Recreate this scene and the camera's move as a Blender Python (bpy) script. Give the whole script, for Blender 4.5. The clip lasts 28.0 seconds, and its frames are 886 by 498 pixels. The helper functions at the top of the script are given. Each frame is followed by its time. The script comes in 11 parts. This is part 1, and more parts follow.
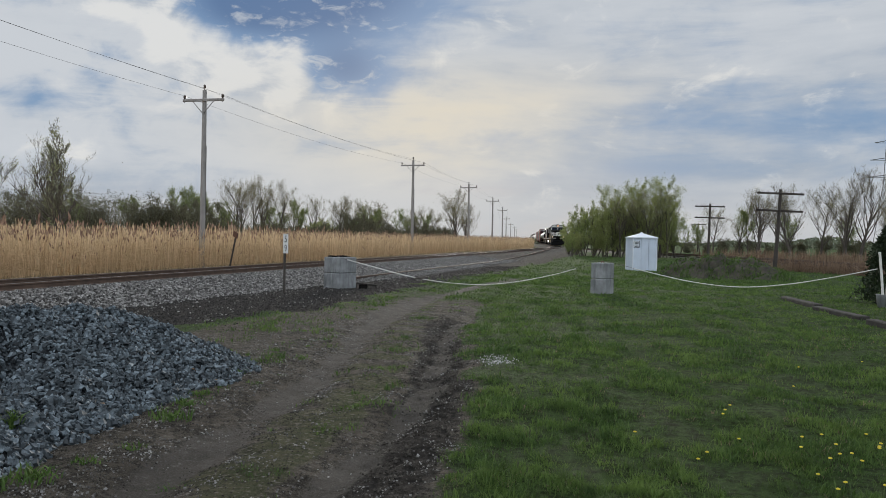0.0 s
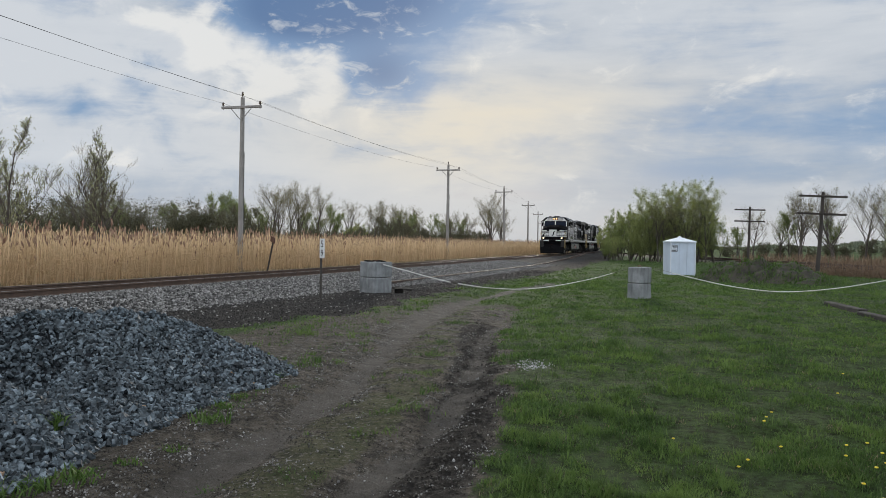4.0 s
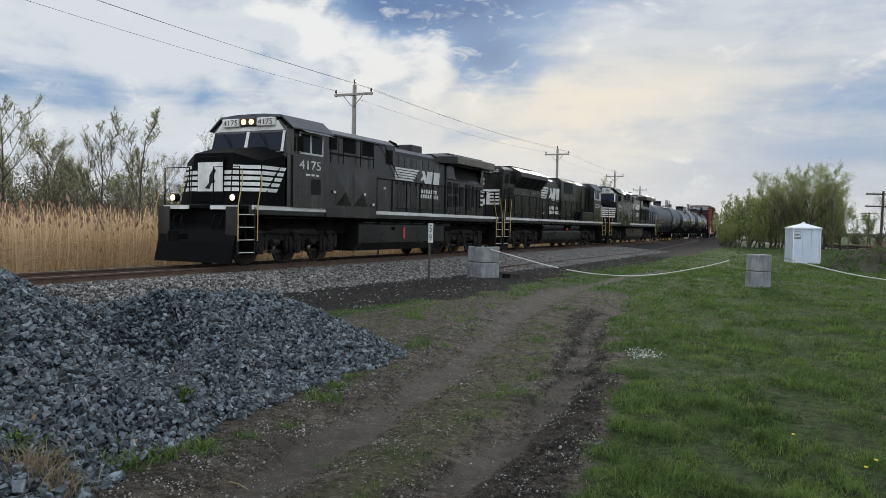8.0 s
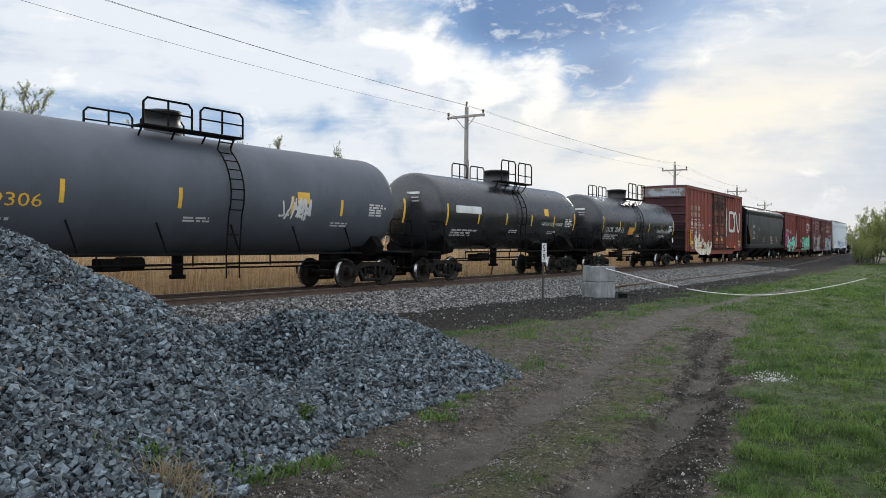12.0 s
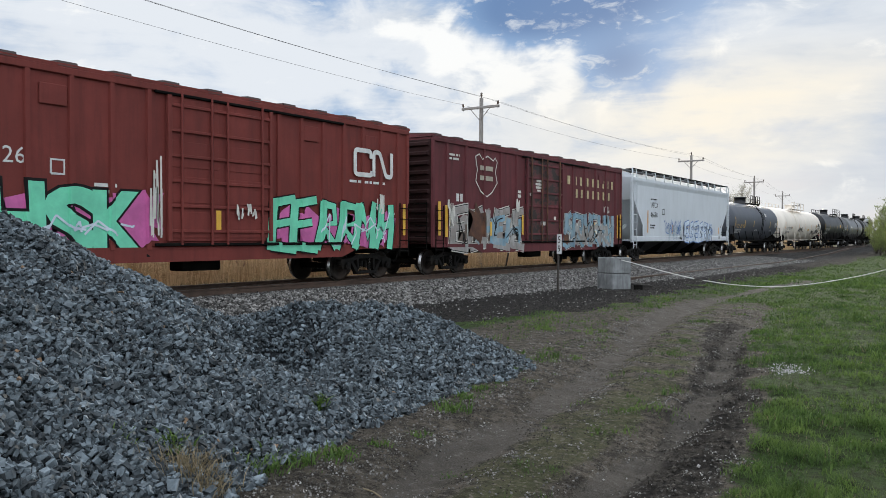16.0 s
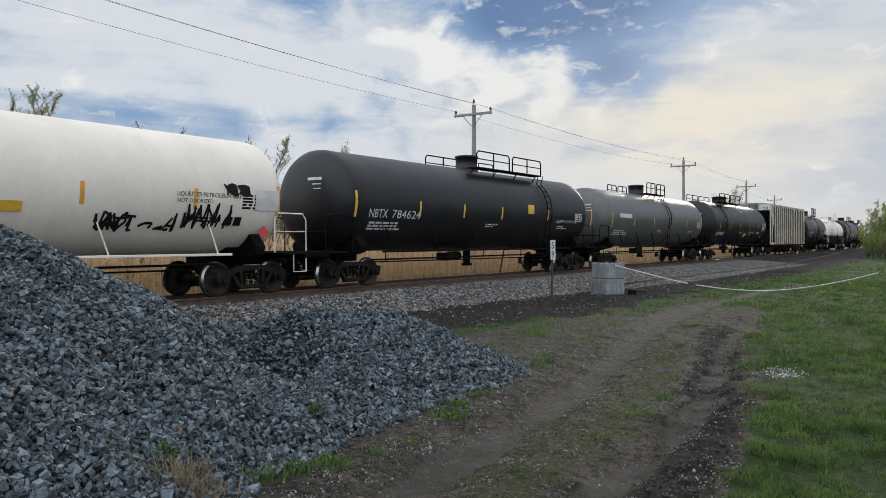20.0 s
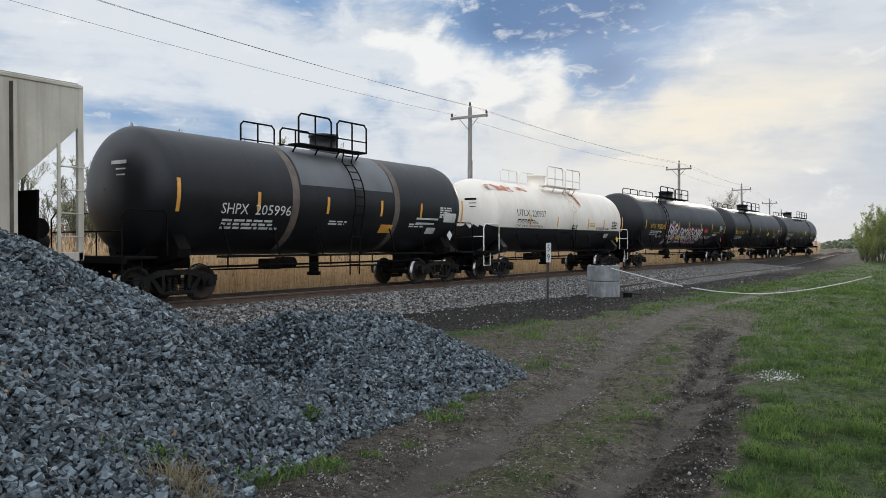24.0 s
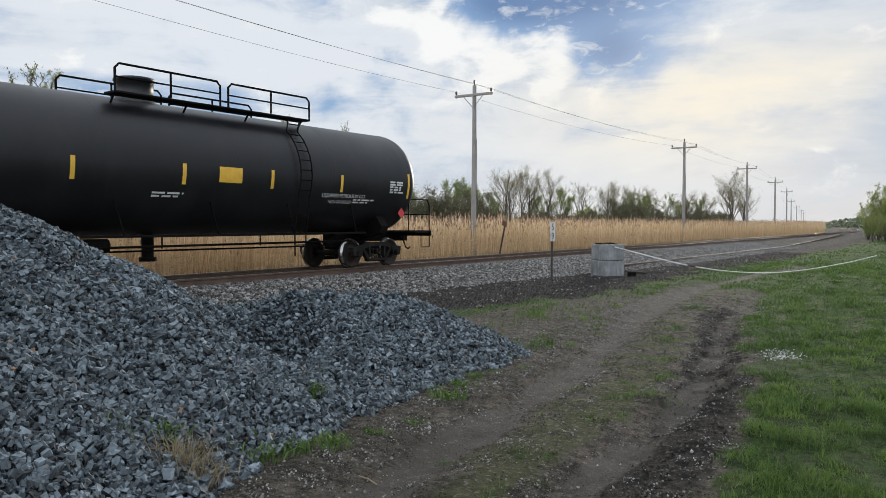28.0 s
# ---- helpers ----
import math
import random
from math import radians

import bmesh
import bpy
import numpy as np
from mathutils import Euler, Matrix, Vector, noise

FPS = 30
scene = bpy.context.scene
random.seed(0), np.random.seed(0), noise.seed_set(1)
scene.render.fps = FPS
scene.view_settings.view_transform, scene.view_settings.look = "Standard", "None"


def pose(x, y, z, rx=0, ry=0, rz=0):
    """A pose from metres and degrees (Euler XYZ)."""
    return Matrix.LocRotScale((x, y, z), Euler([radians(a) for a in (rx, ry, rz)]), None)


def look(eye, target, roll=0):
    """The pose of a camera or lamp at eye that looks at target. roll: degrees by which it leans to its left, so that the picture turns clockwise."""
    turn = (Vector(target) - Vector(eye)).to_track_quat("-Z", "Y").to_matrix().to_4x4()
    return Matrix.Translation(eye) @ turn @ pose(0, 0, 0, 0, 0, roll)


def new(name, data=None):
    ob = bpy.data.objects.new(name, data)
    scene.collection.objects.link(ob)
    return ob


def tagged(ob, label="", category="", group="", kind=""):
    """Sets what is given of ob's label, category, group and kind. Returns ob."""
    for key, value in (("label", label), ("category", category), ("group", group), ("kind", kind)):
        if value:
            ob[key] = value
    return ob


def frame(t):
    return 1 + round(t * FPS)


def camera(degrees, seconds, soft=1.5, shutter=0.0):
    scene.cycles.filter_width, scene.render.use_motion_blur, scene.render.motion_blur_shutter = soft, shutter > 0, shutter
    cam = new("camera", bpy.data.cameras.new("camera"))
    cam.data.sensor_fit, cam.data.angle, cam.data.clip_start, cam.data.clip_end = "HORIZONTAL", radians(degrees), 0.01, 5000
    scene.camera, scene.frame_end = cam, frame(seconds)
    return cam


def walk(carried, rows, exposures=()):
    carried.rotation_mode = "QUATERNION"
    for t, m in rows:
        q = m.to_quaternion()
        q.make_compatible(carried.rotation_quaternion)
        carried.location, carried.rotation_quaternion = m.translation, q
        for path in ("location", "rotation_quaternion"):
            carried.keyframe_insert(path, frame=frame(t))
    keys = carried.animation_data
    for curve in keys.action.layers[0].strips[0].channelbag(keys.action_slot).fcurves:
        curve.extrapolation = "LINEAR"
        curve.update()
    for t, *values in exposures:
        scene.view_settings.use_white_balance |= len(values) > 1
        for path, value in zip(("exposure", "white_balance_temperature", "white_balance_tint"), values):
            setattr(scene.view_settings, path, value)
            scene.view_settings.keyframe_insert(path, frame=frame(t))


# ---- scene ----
cam = camera(59.5, 28.0, 0.75)
EYE = 1.75
# seconds, yaw to the left of the track, pitch, roll
PATH = [
    (0, 15.08, -0.78, 0.84), (0.5, 15.09, -0.67, 0.79), (1, 15.14, -0.55, 0.84), (1.5, 15.18, -0.45, 0.95), (2, 15.31, -0.36, 0.94),
    (2.5, 15.58, -0.36, 0.95), (3, 16.06, -0.41, 0.89), (3.5, 16.72, -0.50, 0.92), (5.5, 21.14, 0.09, 0.31), (6, 21.78, 0.27, 0.67),
    (6.5, 22.02, -0.42, 0.06), (7, 22.98, -1.25, 0.17), (7.5, 24.07, -1.52, 0.36), (8, 25.62, -1.70, 0.95), (8.5, 28.74, -1.91, 0.89),
    (9, 31.78, -2.28, 0.72), (9.5, 32.91, -2.52, 0.57), (10, 33.53, -2.34, 0.38), (10.5, 33.91, -1.88, 0.32), (11, 34.03, -1.20, 0.22),
    (11.5, 34.09, -0.62, 0.18), (13.5, 33.73, -0.01, 0.16), (14, 33.79, -0.08, 0.18), (14.5, 33.85, -0.15, 0.21), (15, 33.98, -0.28, 0.07),
    (15.5, 34.60, -0.71, 0.12), (16, 35.08, -0.93, 0.16), (16.5, 34.88, -0.76, -0.14), (17, 34.85, -0.74, -0.33), (17.5, 34.78, -0.67, -0.37),
    (18, 34.66, -0.68, -0.28), (18.5, 34.56, -0.64, -0.34), (19, 34.57, -0.51, -0.36), (19.5, 34.60, -0.47, -0.33), (20, 34.62, -0.43, -0.32),
    (20.5, 34.59, -0.38, -0.22), (22.5, 34.30, -0.34, -0.29), (23, 34.27, -0.34, -0.33), (23.5, 34.27, -0.28, -0.28), (24, 34.31, -0.25, -0.19),
    (24.5, 34.30, -0.25, -0.24), (25, 34.24, -0.33, -0.31), (25.5, 34.26, -0.51, -0.22), (26, 34.36, -0.61, -0.33), (26.5, 34.55, -0.96, -0.62),
    (27, 34.80, -1.36, -0.69), (27.5, 34.86, -1.66, -0.25), (28, 34.62, -1.82, -0.13),
]
EXPO = [(0, -0.36), (3, -0.27), (6, -0.25), (8, -0.13), (9, 0.10), (10, 0.20), (11, 0.18), (14, 0.10), (18, 0.05), (20, -0.14), (24, -0.03), (26, -0.05), (28, 0.03)]


def aim(yaw, pitch, roll):
    return pose(0, 0, EYE, 90 + pitch, 0, yaw) @ pose(0, 0, 0, 0, 0, roll)


walk(cam, [(t, aim(a, b, c)) for t, a, b, c in PATH], EXPO)

# ---- world and sun ----
world = bpy.data.worlds.new("evening_sky")
scene.world = world
world.use_nodes = True
wn, wl = world.node_tree.nodes, world.node_tree.links
wn.clear()


def wmath(op, a, b=None, c=None):
    n = wn.new("ShaderNodeMath")
    n.operation = op
    for k, v in enumerate((a, b, c)):
        if v is None:
            continue
        if isinstance(v, (int, float)):
            n.inputs[k].default_value = v
        else:
            wl.new(v, n.inputs[k])
    return n.outputs[0]


def wmix(f, a, b):
    n = wn.new("ShaderNodeMix")
    n.data_type = "RGBA"
    for k, v in ((0, f), (6, a), (7, b)):
        if isinstance(v, (int, float)):
            n.inputs[k].default_value = v
        elif isinstance(v, tuple):
            n.inputs[k].default_value = (*v, 1)
        else:
            wl.new(v, n.inputs[k])
    return n.outputs[2]


def wramp(v, lo, hi):
    n = wn.new("ShaderNodeMapRange")
    n.interpolation_type = "SMOOTHSTEP"
    n.inputs[1].default_value, n.inputs[2].default_value = lo, hi
    wl.new(v, n.inputs[0])
    return n.outputs[0]


SUN_AZ, SUN_EL = 13.0, 9.0          # degrees left of the track, above the horizon
SUN_DIR = Vector((-math.sin(radians(SUN_AZ)) * math.cos(radians(SUN_EL)), math.cos(radians(SUN_AZ)) * math.cos(radians(SUN_EL)), math.sin(radians(SUN_EL))))
sky = wn.new("ShaderNodeTexSky")
sky.sky_type, sky.sun_disc = "NISHITA", False
sky.sun_elevation, sky.sun_rotation = radians(SUN_EL), radians(-SUN_AZ)
sky.air_density, sky.dust_density = 1.0, 0.4
coord = wn.new("ShaderNodeTexCoord")
sep = wn.new("ShaderNodeSeparateXYZ")
wl.new(coord.outputs["Generated"], sep.inputs[0])
dx, dy, dz = sep.outputs
AZ = wmath("MULTIPLY", wmath("ARCTAN2", wmath("MULTIPLY", dx, -1.0), dy), 57.2958)
EL = wmath("MULTIPLY", wmath("ARCSINE", dz), 57.2958)
dome = wn.new("ShaderNodeCombineXYZ")            # azimuth and height, in steps of ten degrees
wl.new(wmath("MULTIPLY", AZ, 0.1), dome.inputs[0])
wl.new(wmath("MULTIPLY", EL, 0.1), dome.inputs[1])
lift = wmath("ADD", wmath("MAXIMUM", dz, 0.0), 0.14)
flat = wn.new("ShaderNodeCombineXYZ")            # a level sheet of cloud
wl.new(wmath("DIVIDE", dx, lift), flat.inputs[0])
wl.new(wmath("DIVIDE", dy, lift), flat.inputs[1])


def wnoise(src, scale, detail, rough, warp, shift, stretch=(1, 1, 1), turn=0.0):
    m = wn.new("ShaderNodeMapping")
    m.inputs["Location"].default_value, m.inputs["Scale"].default_value = shift, stretch
    m.inputs["Rotation"].default_value = (0, 0, turn)
    wl.new(src.outputs[0], m.inputs[0])
    n = wn.new("ShaderNodeTexNoise")
    n.inputs["Scale"].default_value, n.inputs["Detail"].default_value = scale, detail
    n.inputs["Roughness"].default_value, n.inputs["Distortion"].default_value = rough, warp
    wl.new(m.outputs[0], n.inputs[0])
    return n.outputs[0]


def hill(az, el, wa, we):
    """A soft rise of the dome round one direction."""
    a, e = wmath("DIVIDE", wmath("SUBTRACT", AZ, az), wa), wmath("DIVIDE", wmath("SUBTRACT", EL, el), we)
    r = wmath("ADD", wmath("MULTIPLY", a, a), wmath("MULTIPLY", e, e))
    return wmath("EXPONENT", wmath("MULTIPLY", r, -1.0))


def total(*terms):
    out = terms[0]
    for t in terms[1:]:
        out = wmath("ADD", out, t)
    return out


def times(v, k):
    return wmath("MULTIPLY", v, k)


def mid0(v):
    return wmath("SUBTRACT", v, 0.5)


puffs = wnoise(dome, 3.0, 10, 0.56, 0.5, (2.3, 0.6, 0), (0.85, 1.25, 1), 0.25)
curls = wnoise(dome, 1.1, 8, 0.55, 1.2, (7.1, 3.4, 0), (0.7, 1.3, 1), 0.35)
streaks = wnoise(dome, 1.2, 8, 0.55, 0.3, (0.4, 2.2, 0), (0.42, 2.6, 1), 0.06)
sheet = wnoise(dome, 0.6, 7, 0.55, 0.6, (5.2, 0.3, 0), (0.5, 1.7, 1), -0.1)
leftward = total(times(hill(33.0, 14.0, 11.0, 9.0), 0.85), 0.22)   # puffy round the gap, smooth streaks elsewhere
# clear blue: one wide gap high up, thin lanes low down
gap = total(hill(25.5, 17.2, 8.5, 3.6), times(hill(22.3, 12.0, 3.0, 1.8), 0.55), times(hill(29.5, 15.6, 3.4, 1.5), 0.35), times(hill(47, 8.8, 10, 1.2), 0.24), times(hill(61, 9.6, 7, 1.2), 0.26), times(hill(20.0, 20.5, 40, 3.5), 0.25), times(hill(44.0, 16.5, 4, 2.0), 0.3), times(hill(-10.0, 7.5, 14, 1.5), 0.36), times(hill(0.0, 5.2, 9, 0.9), 0.30))
lobes = total(times(hill(34.6, 13.9, 2.0, 3.4), 0.62), times(hill(30.4, 12.1, 2.6, 1.8), 0.62), times(hill(26.2, 11.2, 1.5, 2.6), 0.6), times(hill(37.5, 15.0, 2.2, 1.6), 0.35), times(hill(22.8, 15.2, 1.6, 0.5), 0.35))
cover = total(times(times(mid0(puffs), 1.7), leftward), times(mid0(curls), 0.8), times(mid0(streaks), 1.35), 0.58, times(gap, -1.08), lobes, times(hill(47, 12.5, 8, 2.6), 0.22))
wisps = wnoise(dome, 2.6, 10, 0.62, 0.8, (3.7, 1.9, 0), (0.55, 1.9, 1), 0.5)
fleck = wnoise(dome, 7.5, 9, 0.60, 0.6, (1.3, 8.1, 0), (0.8, 1.5, 1), 0.2)
cloudy = wmath("MAXIMUM", wramp(total(cover, times(mid0(wisps), 0.70)), -0.03, 0.64), times(times(wramp(total(fleck, times(mid0(wisps), 0.7)), 0.53, 0.74), wramp(AZ, 15.0, 21.0)), 0.7))
bloom = wramp(total(lobes, times(mid0(puffs), 1.7), times(mid0(wisps), 1.0)), 0.14, 0.52)
near_sun = hill(SUN_AZ + 2, 7.5, 14, 4.2)
rim = hill(9.0, 10.5, 10, 2.2)
dull = times(wramp(AZ, 20.0, -8.0), wramp(EL, 34.0, 20.0))
shade = wramp(total(times(mid0(sheet), 1.5), times(dull, 0.34), times(mid0(streaks), -1.0), times(times(mid0(puffs), leftward), -0.9)), -0.15, 0.62)
body = wmix(shade, (0.76, 0.80, 0.85), (0.50, 0.565, 0.65))
body = wmix(times(bloom, 0.85), body, (0.97, 0.97, 0.95))
body = wmix(times(total(near_sun, times(rim, 0.45)), wmath("SUBTRACT", 0.95, times(shade, 0.85))), body, (0.96, 0.885, 0.745))
scaled = wn.new("ShaderNodeVectorMath")
scaled.operation = "SCALE"
wl.new(sky.outputs[0], scaled.inputs[0])
scaled.inputs["Scale"].default_value = 0.06
blue = wmix(0.75, scaled.outputs[0], wmix(wramp(gap, 0.25, 0.9), (0.26, 0.44, 0.74), (0.11, 0.235, 0.50)))
whole = wmix(times(cloudy, 0.97), blue, body)
high = wramp(EL, 18.0, 50.0)              # the veil is thickest, and brightest, overhead
toward = wmath("ADD", times(dx, SUN_DIR.x), wmath("ADD", times(dy, SUN_DIR.y), times(dz, SUN_DIR.z)))
front_lit = wramp(toward, 0.50, -0.45)    # clouds away from the sun are lit from the front
bright = wn.new("ShaderNodeVectorMath")
bright.operation = "SCALE"
wl.new(whole, bright.inputs[0])
wl.new(total(times(high, 0.50), times(front_lit, 1.10), 1.0), bright.inputs["Scale"])
whole = bright.outputs[0]
haze = wramp(EL, 5.5, 0.5)
whole = wmix(wmath("MULTIPLY", haze, 0.6), whole, (0.75, 0.745, 0.735))
bg = wn.new("ShaderNodeBackground")
wl.new(whole, bg.inputs[0])
bg.inputs[1].default_value = 1.0
wo = wn.new("ShaderNodeOutputWorld")
wl.new(bg.outputs[0], wo.inputs[0])

sun_data = bpy.data.lights.new("sun", "SUN")
sun_data.energy, sun_data.angle, sun_data.color = 2.0, radians(10), (1.0, 0.92, 0.80)
sun = new("sun", sun_data)
sun.matrix_world = look(SUN_DIR * 100, (0, 0, 0))

# ---- materials ----
def tree_of(name):
    m = bpy.data.materials.new(name)
    m.use_nodes = True
    t = m.node_tree
    return m, t.nodes, t.links, t.nodes["Principled BSDF"]


def noise_node(n, l, co, scale, detail=6, rough=0.6, stretch=(1, 1, 1)):
    mp = n.new("ShaderNodeMapping")
    mp.inputs["Scale"].default_value = stretch
    l.new(co, mp.inputs[0])
    t = n.new("ShaderNodeTexNoise")
    t.inputs["Scale"].default_value, t.inputs["Detail"].default_value, t.inputs["Roughness"].default_value = scale, detail, rough
    l.new(mp.outputs[0], t.inputs[0])
    return t.outputs[0]


def ramp_node(n, l, v, lo, hi):
    r = n.new("ShaderNodeMapRange")
    r.inputs[1].default_value, r.inputs[2].default_value = lo, hi
    l.new(v, r.inputs[0])
    return r.outputs[0]


def mix_node(n, l, f, a, b):
    m = n.new("ShaderNodeMix")
    m.data_type = "RGBA"
    for k, v in ((0, f), (6, a), (7, b)):
        if isinstance(v, (int, float)):
            m.inputs[k].default_value = v
        elif isinstance(v, tuple):
            m.inputs[k].default_value = (*v, 1)
        else:
            l.new(v, m.inputs[k])
    return m.outputs[2]


def mul_node(n, l, a, b):
    m = n.new("ShaderNodeMath")
    m.operation = "MULTIPLY"
    for k, v in enumerate((a, b)):
        if isinstance(v, (int, float)):
            m.inputs[k].default_value = v
        else:
            l.new(v, m.inputs[k])
    return m.outputs[0]


def mat(name, col, rough=0.6, metal=0.0, var=0.25, scale=3.0, bump=0.15, bscale=40.0, col2=None, dirt=None, dirt_amt=0.5, streak=(1, 1, 1), rand=0.0, spec=0.5, island=False):
    """Paint, stone, wood or steel: two scales of noise, dirt in streaks, fine relief."""
    m, n, l, b = tree_of(name)
    tc = n.new("ShaderNodeTexCoord")
    co = tc.outputs["Object"]
    a = noise_node(n, l, co, scale, 5, 0.6)
    f = noise_node(n, l, co, bscale, 4, 0.6)
    dark = tuple(c * (1 - var) for c in col)
    light = col2 or tuple(min(1, c * (1 + var)) for c in col)
    c = mix_node(n, l, ramp_node(n, l, a, 0.35, 0.68), dark, light)
    c = mix_node(n, l, mul_node(n, l, ramp_node(n, l, f, 0.4, 0.75), 0.25), c, dark)
    if dirt:
        s = noise_node(n, l, co, 1.6, 8, 0.68, streak)
        c = mix_node(n, l, mul_node(n, l, ramp_node(n, l, s, 0.47, 0.75), dirt_amt), c, dirt)
    if rand:
        if island:
            src = n.new("ShaderNodeNewGeometry").outputs["Random Per Island"]
        else:
            src = n.new("ShaderNodeObjectInfo").outputs["Random"]
        c = mix_node(n, l, mul_node(n, l, ramp_node(n, l, src, 0, 1), rand), c, tuple(k * 0.25 for k in col))
    l.new(c, b.inputs["Base Color"])
    rr = n.new("ShaderNodeMapRange")
    rr.inputs[3].default_value, rr.inputs[4].default_value = max(0.05, rough - 0.12), min(1, rough + 0.12)
    l.new(a, rr.inputs[0])
    l.new(rr.outputs[0], b.inputs["Roughness"])
    b.inputs["Metallic"].default_value = metal
    b.inputs["Specular IOR Level"].default_value = spec
    if bump:
        bp = n.new("ShaderNodeBump")
        bp.inputs["Strength"].default_value, bp.inputs["Distance"].default_value = bump, 0.02
        l.new(f, bp.inputs["Height"])
        l.new(bp.outputs[0], b.inputs["Normal"])
    return m


def leaf_mat(name, col, col2, trans=0.35, rough=0.6):
    m, n, l, b = tree_of(name)
    src = n.new("ShaderNodeNewGeometry").outputs["Random Per Island"]
    c = mix_node(n, l, src, col, col2)
    l.new(c, b.inputs["Base Color"])
    b.inputs["Roughness"].default_value = rough
    b.inputs["Specular IOR Level"].default_value = 0.25
    t = n.new("ShaderNodeBsdfTranslucent")
    l.new(c, t.inputs[0])
    mx = n.new("ShaderNodeMixShader")
    mx.inputs[0].default_value = trans
    l.new(b.outputs[0], mx.inputs[1])
    l.new(t.outputs[0], mx.inputs[2])
    l.new(mx.outputs[0], n["Material Output"].inputs[0])
    return m


def grass_mat(name, col, col2, lush, trans=0.4):
    """Blades that differ one by one and from patch to patch of the lawn."""
    m = leaf_mat(name, col, col2, trans)
    n, l = m.node_tree.nodes, m.node_tree.links
    b, t = n["Principled BSDF"], n["Translucent BSDF"]
    src = b.inputs["Base Color"].links[0].from_socket
    co = n.new("ShaderNodeTexCoord").outputs["Object"]
    c = mix_node(n, l, mul_node(n, l, ramp_node(n, l, noise_node(n, l, co, 1.1, 4), 0.42, 0.66), 0.75), src, lush)
    c = mix_node(n, l, mul_node(n, l, ramp_node(n, l, noise_node(n, l, co, 3.4, 4), 0.50, 0.70), 0.7), c, tuple(k * 0.42 for k in col))
    l.new(c, b.inputs["Base Color"])
    l.new(c, t.inputs[0])
    return m


def peel_mat(name, paint, bare, edge):
    """Paint that has flaked off in ragged patches down to dark steel."""
    m, n, l, b = tree_of(name)
    co = n.new("ShaderNodeTexCoord").outputs["Object"]
    a = noise_node(n, l, co, 1.5, 9, 0.68, (1.0, 1.0, 1.5))
    f = noise_node(n, l, co, 24, 5, 0.6)
    c = mix_node(n, l, ramp_node(n, l, f, 0.35, 0.7), paint, tuple(k * 0.6 for k in paint))
    c = mix_node(n, l, ramp_node(n, l, a, 0.485, 0.505), c, edge)
    c = mix_node(n, l, ramp_node(n, l, a, 0.505, 0.530), c, bare)
    l.new(c, b.inputs["Base Color"])
    b.inputs["Roughness"].default_value = 0.65
    bp = n.new("ShaderNodeBump")
    bp.inputs["Strength"].default_value, bp.inputs["Distance"].default_value = 0.2, 0.01
    l.new(f, bp.inputs["Height"])
    l.new(bp.outputs[0], b.inputs["Normal"])
    return m


def glow_mat(name, col, strength):
    m, n, l, b = tree_of(name)
    b.inputs["Base Color"].default_value = (*col, 1)
    b.inputs["Emission Color"].default_value = (*col, 1)
    b.inputs["Emission Strength"].default_value = strength
    return m


def glass_mat(name, col, rough=0.05):
    m, n, l, b = tree_of(name)
    b.inputs["Base Color"].default_value = (*col, 1)
    b.inputs["Roughness"].default_value = rough
    b.inputs["Specular IOR Level"].default_value = 0.2
    return m


DUST = (0.16, 0.13, 0.10)
M = {}
M["black"] = mat("loco_black", (0.0070, 0.0068, 0.0066), 0.30, 0, 0.35, 1.1, 0.30, 1.7, dirt=(0.060, 0.051, 0.041), dirt_amt=0.42, streak=(1.3, 1.3, 0.28), spec=0.36)
# near-black gear, lighter dusty castings: shade and lit faces put into colour
M["frame"] = mat("running_gear", (0.0055, 0.005, 0.0046), 0.8, 0, 0.35, 3, 0.3, 30, dirt=(0.020, 0.016, 0.012), dirt_amt=0.5, spec=0.08)
M["gear"] = mat("dusty_lit_casting", (0.011, 0.0098, 0.0085), 0.65, 0, 0.4, 4, 0.3, 30, dirt=(0.060, 0.049, 0.039), dirt_amt=0.5, spec=0.15)
M["wheel"] = mat("wheel_steel", (0.030, 0.024, 0.020), 0.6, 0.3, 0.35, 5, 0.2, 40, dirt=(0.06, 0.036, 0.022), dirt_amt=0.6, spec=0.3)
M["tread"] = mat("polished_tread", (0.42, 0.41, 0.40), 0.28, 1, 0.15, 9, 0.05, 60)
M["white"] = mat("white_paint", (0.66, 0.66, 0.63), 0.5, 0, 0.12, 3, 0.08, 30, dirt=(0.30, 0.27, 0.22), dirt_amt=0.5, streak=(2, 2, 0.5))
M["stripe"] = mat("frame_stripe", (0.62, 0.61, 0.58), 0.5, 0, 0.15, 2, 0.08, 30, dirt=(0.24, 0.20, 0.16), dirt_amt=0.55, streak=(0.8, 1, 1))
M["yellow"] = mat("yellow_tape", (0.72, 0.42, 0.05), 0.45, 0, 0.12, 5, 0.05, 30)
M["orange"] = mat("orange_tape", (0.74, 0.34, 0.06), 0.45, 0, 0.12, 5, 0.05, 30)
M["rail_yellow"] = mat("handrail_yellow", (0.44, 0.31, 0.11), 0.5, 0, 0.2, 5, 0.05, 30)
M["tank_black"] = mat("tank_black", (0.0085, 0.0085, 0.010), 0.42, 0, 0.25, 0.7, 0.05, 4, dirt=(0.026, 0.0245, 0.023), dirt_amt=0.45, streak=(0.8, 0.8, 0.35), spec=0.36)
M["tank_grey"] = mat("tank_slate_grey", (0.085, 0.093, 0.110), 0.52, 0, 0.15, 0.6, 0.04, 8, dirt=(0.050, 0.050, 0.052), dirt_amt=0.5, streak=(0.8, 0.8, 0.35), spec=0.3)
